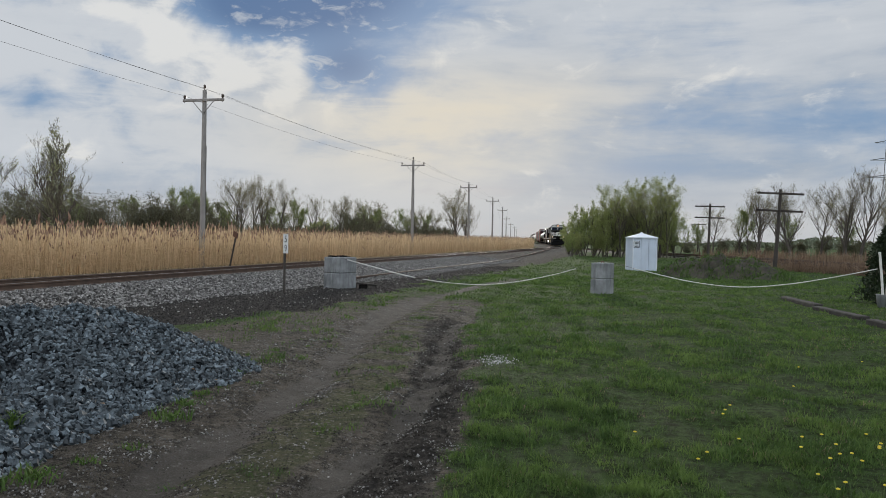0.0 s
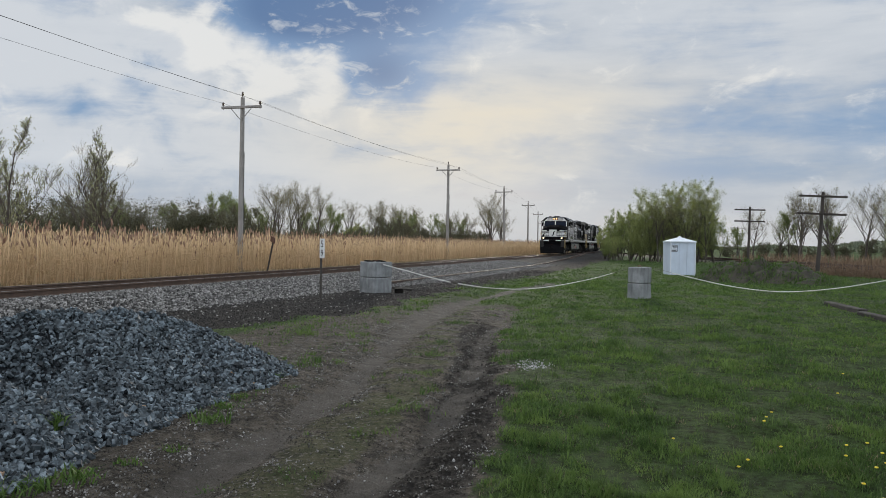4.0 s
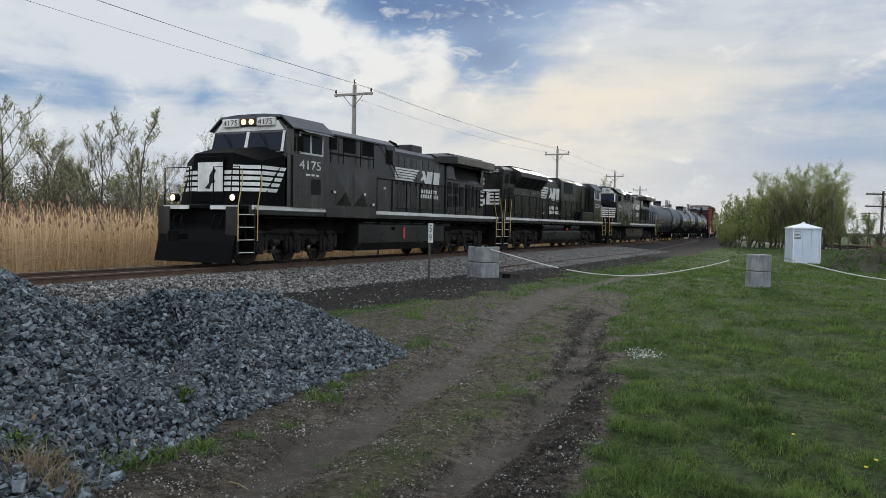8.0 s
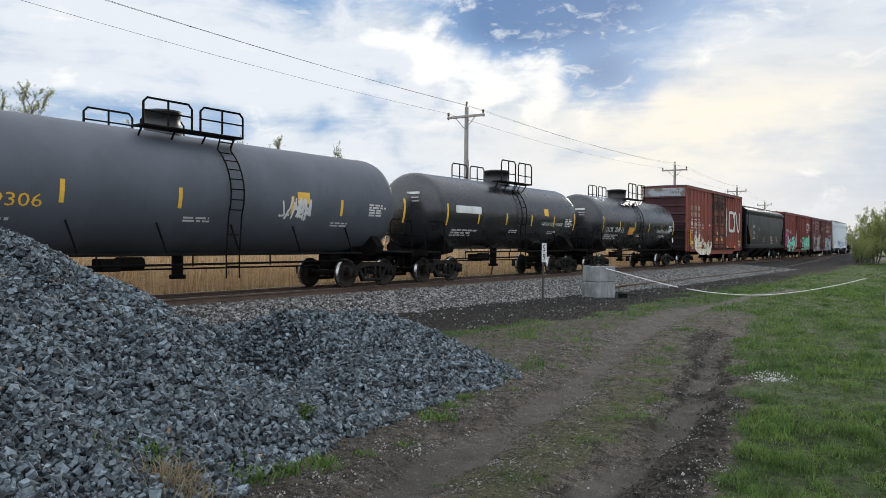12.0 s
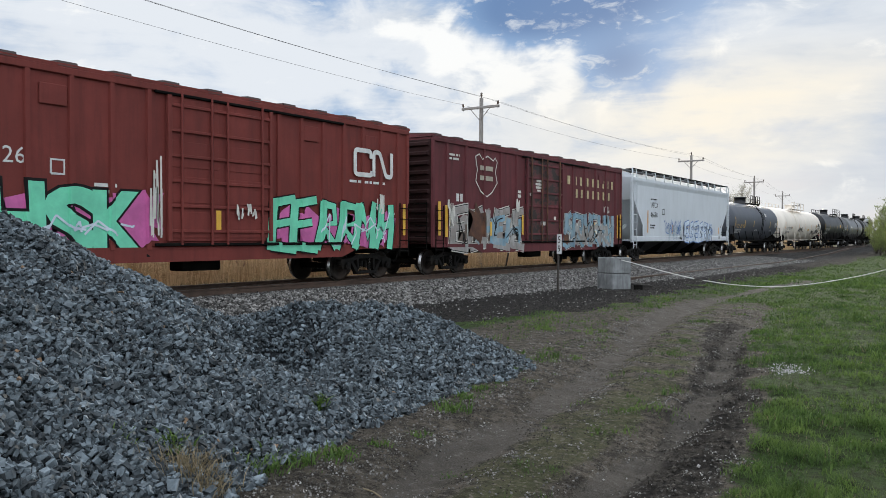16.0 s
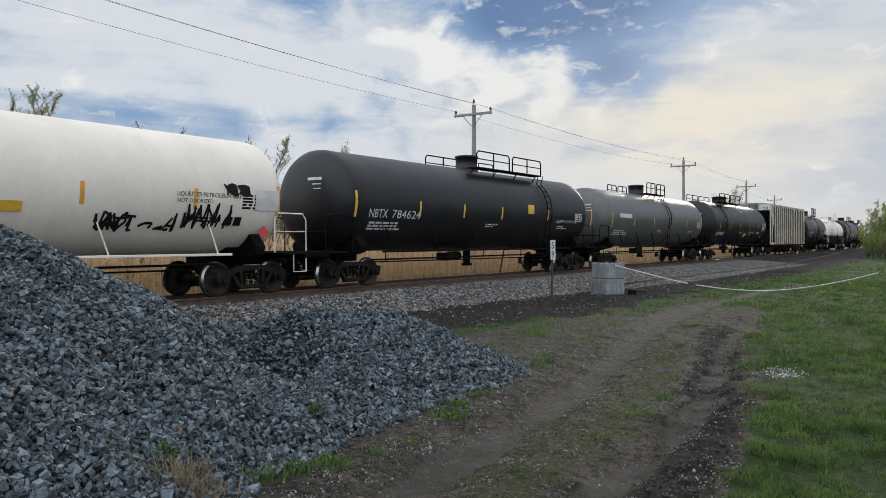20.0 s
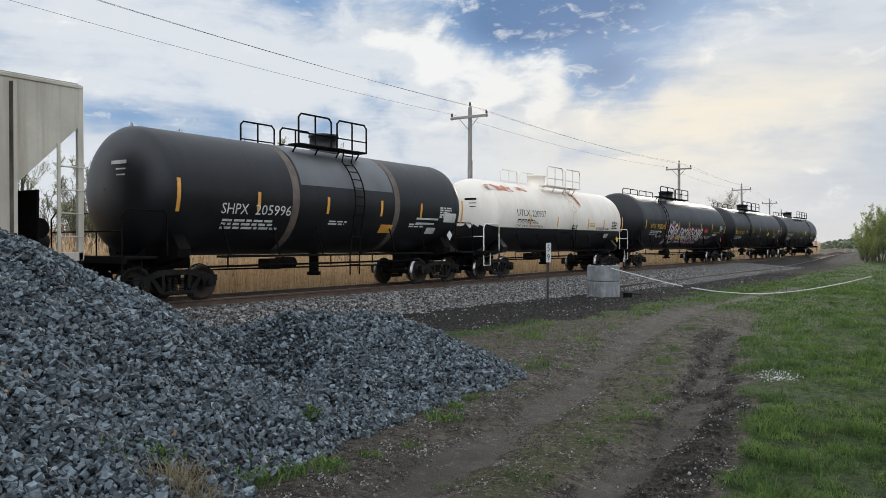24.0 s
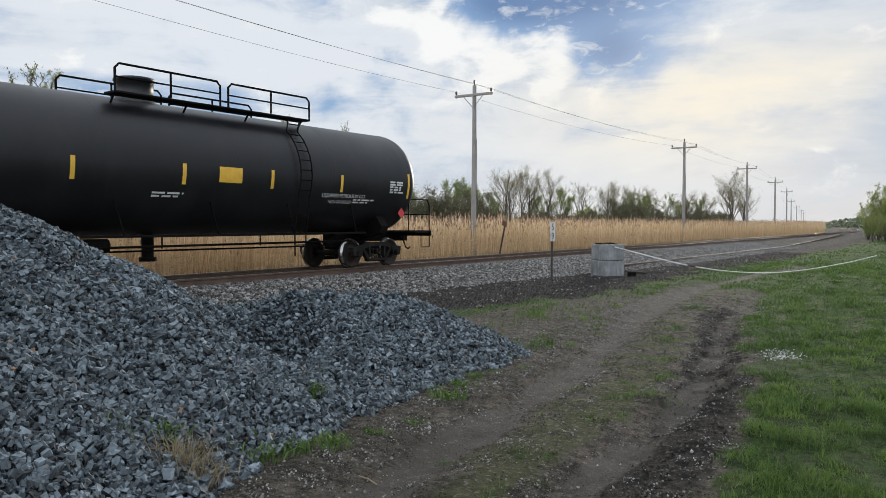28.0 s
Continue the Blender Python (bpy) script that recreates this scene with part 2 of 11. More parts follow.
M["tank_white"] = mat("tank_cream_white", (0.79, 0.72, 0.63), 0.6, 0, 0.06, 0.7, 0.05, 9, dirt=(0.60, 0.53, 0.44), dirt_amt=0.5, streak=(0.9, 0.9, 0.3), spec=0.25)
M["tank_dirty"] = mat("tank_white_orange_stain", (0.78, 0.715, 0.63), 0.65, 0, 0.08, 0.7, 0.05, 9, dirt=(0.66, 0.46, 0.33), dirt_amt=0.5, streak=(0.9, 0.9, 0.4), spec=0.22)
M["tank_silver"] = mat("tank_olive_grey", (0.10, 0.10, 0.098), 0.38, 0.2, 0.2, 0.6, 0.04, 8, dirt=(0.06, 0.055, 0.05), dirt_amt=0.6, streak=(0.8, 0.8, 0.35))
M["box_brown"] = mat("boxcar_oxide_red", (0.205, 0.056, 0.039), 0.6, 0, 0.2, 0.8, 0.1, 14, dirt=(0.080, 0.027, 0.020), dirt_amt=0.8, streak=(1.8, 1.8, 0.18), spec=0.22)
M["box_red"] = mat("boxcar_red", (0.172, 0.037, 0.030), 0.6, 0, 0.18, 0.8, 0.1, 14, dirt=(0.085, 0.022, 0.018), dirt_amt=0.7, streak=(1.8, 1.8, 0.18), spec=0.22)
M["box_maroon"] = mat("boxcar_maroon", (0.125, 0.032, 0.036), 0.6, 0, 0.2, 0.8, 0.12, 14, dirt=(0.055, 0.020, 0.018), dirt_amt=0.8, streak=(1.8, 1.8, 0.18), spec=0.22)
M["end_grime"] = mat("grimy_car_end", (0.034, 0.013, 0.012), 0.75, 0, 0.3, 1.5, 0.1, 14, dirt=(0.012, 0.009, 0.008), dirt_amt=0.7, streak=(1.5, 1.5, 0.3), spec=0.2)
M["end_maroon"] = mat("sooty_maroon_end", (0.040, 0.014, 0.016), 0.7, 0, 0.25, 1.2, 0.1, 14, dirt=(0.018, 0.010, 0.010), dirt_amt=0.8, streak=(1.5, 1.5, 0.4), spec=0.2)
M["end_plate"] = peel_mat("weathered_end_panel", (0.30, 0.33, 0.36), (0.12, 0.10, 0.09), (0.20, 0.19, 0.18))
M["bare_door"] = mat("bare_door_steel", (0.026, 0.017, 0.014), 0.75, 0, 0.35, 2.5, 0.2, 30, dirt=(0.085, 0.034, 0.024), dirt_amt=0.7, streak=(2, 2, 0.4), spec=0.2)
M["faint_blue"] = mat("faded_blue_grey_letter", (0.21, 0.225, 0.25), 0.6, 0, 0.2, 5, 0.03, 30, dirt=(0.40, 0.38, 0.33), dirt_amt=0.8)
M["pale_stencil"] = mat("pale_blue_white_patch", (0.56, 0.575, 0.58), 0.6, 0, 0.1, 3, 0.03, 20, dirt=(0.46, 0.42, 0.35), dirt_amt=0.6)
M["cream_stain"] = mat("rust_stain_on_cream", (0.40, 0.24, 0.12), 0.7, 0, 0.3, 4, 0.1, 30, dirt=(0.46, 0.41, 0.32), dirt_amt=0.9, streak=(3, 3, 0.4))
# rust of the post welds, darkened to paint the posts' shaded side
M["seam"] = mat("rust_and_shade_seam", (0.075, 0.055, 0.042), 0.8, 0, 0.4, 3, 0.1, 30, dirt=(0.26, 0.20, 0.14), dirt_amt=0.9, streak=(1, 1, 0.5))
M["lime"] = mat("yellow_green_plate", (0.56, 0.55, 0.10), 0.5, 0, 0.1, 5, 0.03, 30)
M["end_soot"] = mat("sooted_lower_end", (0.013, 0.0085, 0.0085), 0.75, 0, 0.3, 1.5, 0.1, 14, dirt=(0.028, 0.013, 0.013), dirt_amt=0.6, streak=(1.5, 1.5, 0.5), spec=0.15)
M["rust"] = mat("rusty_steel", (0.10, 0.040, 0.024), 0.8, 0, 0.4, 2.5, 0.3, 30, col2=(0.17, 0.075, 0.04), dirt=(0.03, 0.02, 0.018), dirt_amt=0.8)
M["hop_black"] = mat("hopper_black", (0.009, 0.010, 0.012), 0.42, 0, 0.2, 0.7, 0.05, 9, dirt=(0.022, 0.022, 0.022), dirt_amt=0.5, streak=(1.2, 1.2, 0.25), spec=0.3)
M["hop_grey"] = mat("hopper_light_grey", (0.60, 0.63, 0.655), 0.5, 0, 0.05, 0.6, 0.05, 9, dirt=(0.42, 0.43, 0.43), dirt_amt=0.35, streak=(1.2, 1.2, 0.2))
M["hop_cream"] = mat("hopper_faded_cream", (0.52, 0.475, 0.39), 0.6, 0, 0.14, 0.9, 0.08, 12, dirt=(0.32, 0.26, 0.19), dirt_amt=0.7, streak=(2.6, 2.6, 0.14))
M["hop_roof"] = mat("hopper_roof", (0.30, 0.29, 0.27), 0.6, 0, 0.2, 1.2, 0.1, 15, dirt=(0.16, 0.12, 0.09), dirt_amt=0.7)
M["glass"] = glass_mat("cab_glass", (0.006, 0.010, 0.020), 0.10)
M["glass"].node_tree.nodes["Principled BSDF"].inputs["Specular IOR Level"].default_value = 0.10
M["lens"] = glow_mat("headlight", (1.0, 0.74, 0.46), 3.0)
M["amber"] = glow_mat("amber_headlight", (1.0, 0.55, 0.26), 2.6)
M["lamp_off"] = glass_mat("lamp_glass", (0.30, 0.29, 0.27), 0.15)
M["mint"] = mat("spray_mint", (0.16, 0.62, 0.40), 0.6, 0, 0.15, 2, 0.03, 20)
M["pink"] = mat("spray_pink", (0.55, 0.12, 0.33), 0.6, 0, 0.2, 2, 0.03, 20)
M["sky_blue"] = mat("spray_blue", (0.20, 0.34, 0.42), 0.6, 0, 0.3, 2.5, 0.03, 20, dirt=(0.36, 0.35, 0.33), dirt_amt=0.9, streak=(1.6, 1.6, 0.7))
M["grey_spray"] = mat("faded_grey_spray", (0.34, 0.33, 0.31), 0.65, 0, 0.3, 2, 0.03, 20, dirt=(0.22, 0.15, 0.12), dirt_amt=0.8)
M["pale_spray"] = mat("pale_blue_spray", (0.60, 0.67, 0.74), 0.6, 0, 0.2, 3, 0.03, 20, dirt=(0.42, 0.50, 0.62), dirt_amt=0.7)
M["cream_spray"] = mat("cream_spray", (0.66, 0.61, 0.49), 0.6, 0, 0.1, 2, 0.03, 20, dirt=(0.58, 0.40, 0.22), dirt_amt=0.45)
M["blue"] = mat("spray_deep_blue", (0.06, 0.16, 0.40), 0.6, 0, 0.2, 2, 0.03, 20)
M["spray_white"] = mat("spray_white", (0.62, 0.60, 0.54), 0.6, 0, 0.12, 2, 0.03, 20)
M["ink"] = mat("black_lettering", (0.008, 0.008, 0.008), 0.6, 0, 0.2, 5, 0.0, 20, spec=0.2)
M["red_mark"] = mat("red_placard", (0.55, 0.05, 0.05), 0.5, 0, 0.1, 5, 0.0, 20)
M["grime"] = mat("grimy_patch", (0.13, 0.10, 0.08), 0.75, 0, 0.3, 3, 0.05, 20)
M["railhead"] = mat("rail_head", (0.20, 0.185, 0.17), 0.55, 0.7, 0.12, 4, 0.03, 60)
M["railweb"] = mat("rail_web_rust", (0.095, 0.060, 0.042), 0.8, 0, 0.3, 4, 0.2, 40)
M["tie"] = mat("creosoted_tie", (0.045, 0.036, 0.030), 0.85, 0, 0.35, 3, 0.4, 35, rand=0.3)
M["concrete"] = mat("weathered_concrete", (0.23, 0.238, 0.238), 0.85, 0, 0.28, 2.6, 0.4, 26, dirt=(0.060, 0.061, 0.059), dirt_amt=1.0, streak=(3.4, 3.4, 0.42))
M["shed"] = mat("shed_pale_blue_metal", (0.52, 0.58, 0.66), 0.5, 0, 0.06, 1.5, 0.04, 12, dirt=(0.36, 0.39, 0.42), dirt_amt=0.4, streak=(2, 2, 0.3))
M["shed_trim"] = mat("shed_white_trim", (0.66, 0.69, 0.73), 0.5, 0, 0.06, 2, 0.04, 12)
M["pole"] = mat("grey_weathered_pole", (0.27, 0.25, 0.23), 0.85, 0, 0.15, 2, 0.35, 26, dirt=(0.15, 0.13, 0.115), dirt_amt=0.5, streak=(5, 5, 0.25))
M["dark_pole"] = mat("dark_creosote_pole", (0.050, 0.040, 0.034), 0.88, 0, 0.3, 2, 0.35, 26)
M["wire"] = mat("wire", (0.08, 0.08, 0.085), 0.5, 0.3, 0.1, 5, 0, 20)
M["insul"] = mat("insulator_glaze", (0.10, 0.07, 0.055), 0.25, 0, 0.1, 5, 0, 20)
M["rope"] = mat("white_rope", (0.66, 0.645, 0.60), 0.8, 0, 0.12, 6, 0.3, 60, dirt=(0.42, 0.38, 0.31), dirt_amt=0.5)
M["timber"] = mat("weathered_tie_timber", (0.050, 0.047, 0.043), 0.95, 0, 0.35, 3, 0.45, 30, dirt=(0.018, 0.016, 0.014), dirt_amt=0.9, streak=(0.4, 4, 4), spec=0.15)
M["sign"] = mat("white_sign_face", (0.68, 0.69, 0.68), 0.5, 0, 0.1, 4, 0.05, 20, dirt=(0.35, 0.32, 0.28), dirt_amt=0.4)
M["post"] = mat("dark_steel_post", (0.06, 0.05, 0.042), 0.7, 0.2, 0.3, 5, 0.2, 40)
M["stone"] = mat("blue_grey_crushed_stone", (0.056, 0.072, 0.082), 0.7, 0, 0.3, 9, 0.2, 45, col2=(0.27, 0.325, 0.36), rand=1.0, spec=0.35, island=True)
M["stone_one"] = mat("blue_grey_stone", (0.058, 0.074, 0.084), 0.7, 0, 0.3, 9, 0.2, 45, col2=(0.27, 0.325, 0.36), rand=0.95, spec=0.35)
M["stone_warm"] = mat("tan_stone", (0.26, 0.17, 0.105), 0.85, 0, 0.25, 8, 0.4, 45, rand=0.3)
M["ballast"] = mat("grey_ballast_stone", (0.095, 0.086, 0.078), 0.85, 0, 0.45, 6, 0.2, 45, col2=(0.55, 0.53, 0.50), rand=1.0, spec=0.22, island=True)
M["cinder_bit"] = mat("cinder_bits", (0.028, 0.026, 0.025), 0.9, 0, 0.3, 6, 0.3, 45, col2=(0.08, 0.074, 0.068), rand=0.5, spec=0.2, island=True)
M["grass"] = grass_mat("grass_blades", (0.036, 0.078, 0.019), (0.104, 0.168, 0.043), (0.158, 0.234, 0.056), 0.42)
M["grass_dry"] = leaf_mat("dry_grass_blades", (0.15, 0.12, 0.07), (0.27, 0.22, 0.14), 0.25)
M["weed"] = leaf_mat("weed_leaves", (0.045, 0.088, 0.018), (0.105, 0.165, 0.040), 0.3)
M["dandelion"] = mat("dandelion_yellow", (0.70, 0.54, 0.03), 0.6, 0, 0.1, 9, 0, 30)
M["reed"] = leaf_mat("dry_reed_stalks", (0.42, 0.29, 0.16), (0.78, 0.60, 0.38), 0.4)
M["plume"] = leaf_mat("dry_reed_plumes", (0.15, 0.082, 0.058), (0.36, 0.24, 0.17), 0.3)
M["leaf"] = leaf_mat("spring_leaves", (0.185, 0.215, 0.070), (0.36, 0.395, 0.145), 0.5)
M["leaf_wood"] = leaf_mat("woodland_leaves", (0.120, 0.150, 0.050), (0.245, 0.285, 0.105), 0.45)
M["leaf_deep"] = leaf_mat("green_leaves", (0.150, 0.195, 0.058), (0.30, 0.35, 0.12), 0.5)
M["leaf_olive"] = leaf_mat("budding_twigs", (0.14, 0.125, 0.072), (0.28, 0.26, 0.145), 0.4)
M["needle"] = leaf_mat("evergreen_needles", (0.010, 0.020, 0.008), (0.030, 0.045, 0.018), 0.15)
M["bark"] = mat("bark", (0.085, 0.070, 0.058), 0.9, 0, 0.3, 4, 0.4, 30)
M["mound"] = mat("mound_soil", (0.030, 0.025, 0.019), 0.95, 0, 0.3, 2.5, 0.6, 18, col2=(0.062, 0.053, 0.036))
M["clod"] = mat("mud_clod", (0.050, 0.044, 0.037), 0.95, 0, 0.3, 6, 0.3, 45, col2=(0.105, 0.094, 0.080), rand=0.6, spec=0.15, island=True)
M["grit"] = mat("pale_grit", (0.12, 0.11, 0.10), 0.9, 0, 0.3, 6, 0.2, 45, col2=(0.50, 0.485, 0.455), rand=0.85, spec=0.2, island=True)
# near-black core of the heap: shade between its stones, as colour
M["heap_gap_shade"] = mat("stone_gap_shade", (0.014, 0.016, 0.018), 0.95, 0, 0.4, 14, 0.8, 24, col2=(0.035, 0.039, 0.044), spec=0.1)
M["rail_rust"] = mat("siding_rail_rust", (0.20, 0.15, 0.115), 0.65, 0.2, 0.3, 4, 0.2, 40)
M["tank_saddle"] = mat("tank_faded_grey", (0.12, 0.125, 0.13), 0.5, 0, 0.15, 0.8, 0.05, 9, dirt=(0.07, 0.066, 0.06), dirt_amt=0.5, streak=(0.8, 0.8, 0.3))
M["step_edge"] = mat("white_step_edge", (0.55, 0.53, 0.48), 0.6, 0, 0.2, 6, 0.05, 30)
M["thicket"] = leaf_mat("dark_thicket_twigs", (0.070, 0.067, 0.042), (0.165, 0.158, 0.095), 0.35)
M["name_cream"] = mat("yellowed_cream_lettering", (0.52, 0.44, 0.24), 0.6, 0, 0.2, 4, 0.0, 20, dirt=(0.30, 0.22, 0.12), dirt_amt=0.5)
M["cream_letter"] = mat("faded_cream_lettering", (0.40, 0.36, 0.28), 0.6, 0, 0.2, 4, 0.0, 20)
M["peel_brown"] = peel_mat("peeling_red_door", (0.19, 0.050, 0.034), (0.030, 0.018, 0.014), (0.12, 0.060, 0.035))
M["peel_maroon"] = peel_mat("peeling_maroon_door", (0.115, 0.027, 0.028), (0.026, 0.015, 0.013), (0.070, 0.032, 0.026))
M["white_grit"] = mat("white_grit", (0.50, 0.495, 0.485), 0.9, 0, 0.3, 6, 0.2, 45, col2=(0.72, 0.71, 0.69), rand=0.7, spec=0.2, island=True)
M["door_black"] = mat("dusty_door_black", (0.013, 0.0118, 0.0108), 0.24, 0, 0.35, 1.4, 0.30, 2.3, dirt=(0.135, 0.110, 0.082), dirt_amt=0.48, streak=(2.2, 2.2, 0.20), rand=0.6, spec=0.50)
M["wing_tan"] = mat("dusty_radiator_face", (0.150, 0.132, 0.108), 0.6, 0, 0.2, 1.2, 0.08, 12, dirt=(0.07, 0.06, 0.05), dirt_amt=0.6, streak=(1.6, 1.6, 0.3))
# cab roofs: the grey-blue sheen of the sky is painted in
M["roof_sheen"] = mat("sky_sheen_roof", (0.07, 0.075, 0.085), 0.5, 0.1, 0.2, 1.2, 0.05, 10, dirt=(0.03, 0.028, 0.026), dirt_amt=0.5, spec=0.25)
M["nose_black"] = mat("nose_black", (0.0045, 0.0045, 0.005), 0.55, 0, 0.3, 1.2, 0.05, 9, dirt=(0.012, 0.011, 0.010), dirt_amt=0.4, streak=(1.1, 1.1, 0.3), spec=0.03)
M["reed_brown"] = leaf_mat("brown_dead_reeds", (0.115, 0.075, 0.050), (0.26, 0.18, 0.12), 0.3)
M["galv"] = mat("galvanised_grating", (0.17, 0.17, 0.168), 0.55, 0.3, 0.25, 6, 0.1, 30)
M["rust_patch"] = peel_mat("orange_primer_patch", (0.50, 0.16, 0.09), (0.62, 0.55, 0.48), (0.60, 0.35, 0.25))
M["leaf_pale"] = leaf_mat("pale_young_leaves", (0.20, 0.215, 0.105), (0.38, 0.39, 0.21), 0.5)
M["leaf_far"] = leaf_mat("distant_woods", (0.085, 0.10, 0.065), (0.15, 0.17, 0.11), 0.3)
M["rib_dark"] = mat("dark_roof_panel_end", (0.045, 0.026, 0.024), 0.65, 0, 0.25, 2, 0.1, 20, dirt=(0.10, 0.045, 0.035), dirt_amt=0.6)
M["tank_gloss"] = mat("tank_gloss_black", (0.016, 0.016, 0.018), 0.27, 0, 0.25, 0.7, 0.03, 8, dirt=(0.05, 0.048, 0.048), dirt_amt=0.45, streak=(0.8, 0.8, 0.35), spec=0.55)

# ---- mesh tools ----
class G:
    """Collects the faces of one part."""

    def __init__(s):
        s.v, s.f, s.sm, s.mi, s.cur = [], [], [], [], 0

    def add(s, vs, fs, smooth=False):
        o = len(s.v)
        s.v += [tuple(p) for p in vs]
        for f in fs:
            s.f.append(tuple(i + o for i in f))
            s.sm.append(smooth)
            s.mi.append(s.cur)
        return s

    def box(s, x0, x1, y0, y1, z0, z1, b=0.0):
        lo, hi = (min(x0, x1), min(y0, y1), min(z0, z1)), (max(x0, x1), max(y0, y1), max(z0, z1))
        b = min(b, 0.45 * min(hi[k] - lo[k] for k in range(3)))
        cs = [(i, j, k) for i in (0, 1) for j in (0, 1) for k in (0, 1)]
        if b <= 0:
            vs = [(hi[0] if i else lo[0], hi[1] if j else lo[1], hi[2] if k else lo[2]) for i, j, k in cs]
            return s.add(vs, [(0, 1, 3, 2), (4, 6, 7, 5), (0, 4, 5, 1), (2, 3, 7, 6), (0, 2, 6, 4), (1, 5, 7, 3)])
        vs, at = [], {}
        for c in cs:
            for a in range(3):
                p = [(hi[n] - (b if n != a else 0)) if c[n] else (lo[n] + (b if n != a else 0)) for n in range(3)]
                at[c, a] = len(vs)
                vs.append(p)
        fs = []
        for a in range(3):
            u, w = [n for n in range(3) if n != a]
            for side in (0, 1):
                ring = []
                for p, q in ((0, 0), (1, 0), (1, 1), (0, 1)):
                    c = [0, 0, 0]
                    c[a], c[u], c[w] = side, p, q
                    ring.append(at[tuple(c), a])
                fs.append(ring)
            for p in (0, 1):
                for q in (0, 1):
                    c, d = [0, 0, 0], [0, 0, 0]
                    c[a], d[a] = 0, 1
                    c[u] = d[u] = p
                    c[w] = d[w] = q
                    c, d = tuple(c), tuple(d)
                    fs.append((at[c, u], at[d, u], at[d, w], at[c, w]))
        fs += [(at[c, 0], at[c, 1], at[c, 2]) for c in cs]
        return s.add(vs, fs)

    def cyl(s, p, q, r, n=10, r2=None, caps=True, smooth=True):
        p, q = Vector(p), Vector(q)
        r2 = r if r2 is None else r2
        w = (q - p).normalized()
        u = w.orthogonal().normalized()
        t = w.cross(u)
        ring = [(math.cos(2 * math.pi * k / n), math.sin(2 * math.pi * k / n)) for k in range(n)]
        vs = [p + (u * a + t * b) * r for a, b in ring] + [q + (u * a + t * b) * r2 for a, b in ring]
        s.add(vs, [(k, (k + 1) % n, n + (k + 1) % n, n + k) for k in range(n)], smooth)
        if caps:
            s.add(vs[:n], [tuple(range(n))])
            s.add(vs[n:], [tuple(range(n))])
        return s

    def tube(s, pts, r, n=6):
        pts = [Vector(p) for p in pts]
        m = len(pts)
        u = (pts[1] - pts[0]).orthogonal().normalized()
        vs = []
        for k, p in enumerate(pts):
            w = (pts[min(k + 1, m - 1)] - pts[max(k - 1, 0)]).normalized()
            u = (u - w * u.dot(w)).normalized()
            t = w.cross(u)
            rr = r[k] if isinstance(r, (list, tuple)) else r
            vs += [p + (u * math.cos(2 * math.pi * j / n) + t * math.sin(2 * math.pi * j / n)) * rr for j in range(n)]
        fs = [(k * n + j, k * n + (j + 1) % n, (k + 1) * n + (j + 1) % n, (k + 1) * n + j) for k in range(m - 1) for j in range(n)]
        s.add(vs, fs, True)
        return s.add(vs[:n] + vs[-n:], [tuple(range(n)), tuple(range(n, 2 * n))])

    def prism(s, prof, a, b, axis="x"):
        n = len(prof)

        def at(p, q):
            return {"x": (q, p[0], p[1]), "y": (p[0], q, p[1]), "z": (p[0], p[1], q)}[axis]

        vs = [at(p, a) for p in prof] + [at(p, b) for p in prof]
        return s.add(vs, [(k, (k + 1) % n, n + (k + 1) % n, n + k) for k in range(n)] + [tuple(range(n)), tuple(range(n, 2 * n))])

    def lathe(s, prof, c, axis="x", n=24, smooth=True):
        """prof: (along the axis, radius)."""
        vs = []
        for a, r in prof:
            for k in range(n):
                p, q = r * math.cos(2 * math.pi * k / n), r * math.sin(2 * math.pi * k / n)
                vs.append({"x": (c[0] + a, c[1] + p, c[2] + q), "y": (c[0] + p, c[1] + a, c[2] + q), "z": (c[0] + p, c[1] + q, c[2] + a)}[axis])
        return s.add(vs, [(i * n + k, i * n + (k + 1) % n, (i + 1) * n + (k + 1) % n, (i + 1) * n + k) for i in range(len(prof) - 1) for k in range(n)], smooth)


def mesh(name, g, mats, clean=True):
    me = bpy.data.meshes.new(name)
    me.from_pydata(g.v, [], g.f)
    for m in mats if isinstance(mats, (list, tuple)) else [mats]:
        me.materials.append(m)
    me.polygons.foreach_set("use_smooth", g.sm)
    me.polygons.foreach_set("material_index", g.mi)
    if clean and len(g.f) < 30000:
        bm = bmesh.new()
        bm.from_mesh(me)
        bmesh.ops.recalc_face_normals(bm, faces=bm.faces)
        bm.to_mesh(me)
        bm.free()
    me.update()
    return me


def place(name, me, parent=None, m=None, label=""):
    ob = new(name, me)
    ob.parent = parent
    if m is not None:
        ob.matrix_basis = m
    return tagged(ob, label)


def part(name, g, material, parent, label="", m=None):
    return place(name, mesh(name, g, material), parent, m, label)


def thing(name, label, category, group="", m=None, kind=""):
    ob = new(name)
    if m is not None:
        ob.matrix_basis = m
    return tagged(ob, label, category, group, kind)


def solo(name, g, material, label, category, group="", m=None, kind=""):
    ob = place(name, mesh(name, g, material), None, m)
    return tagged(ob, label, category, group, kind)


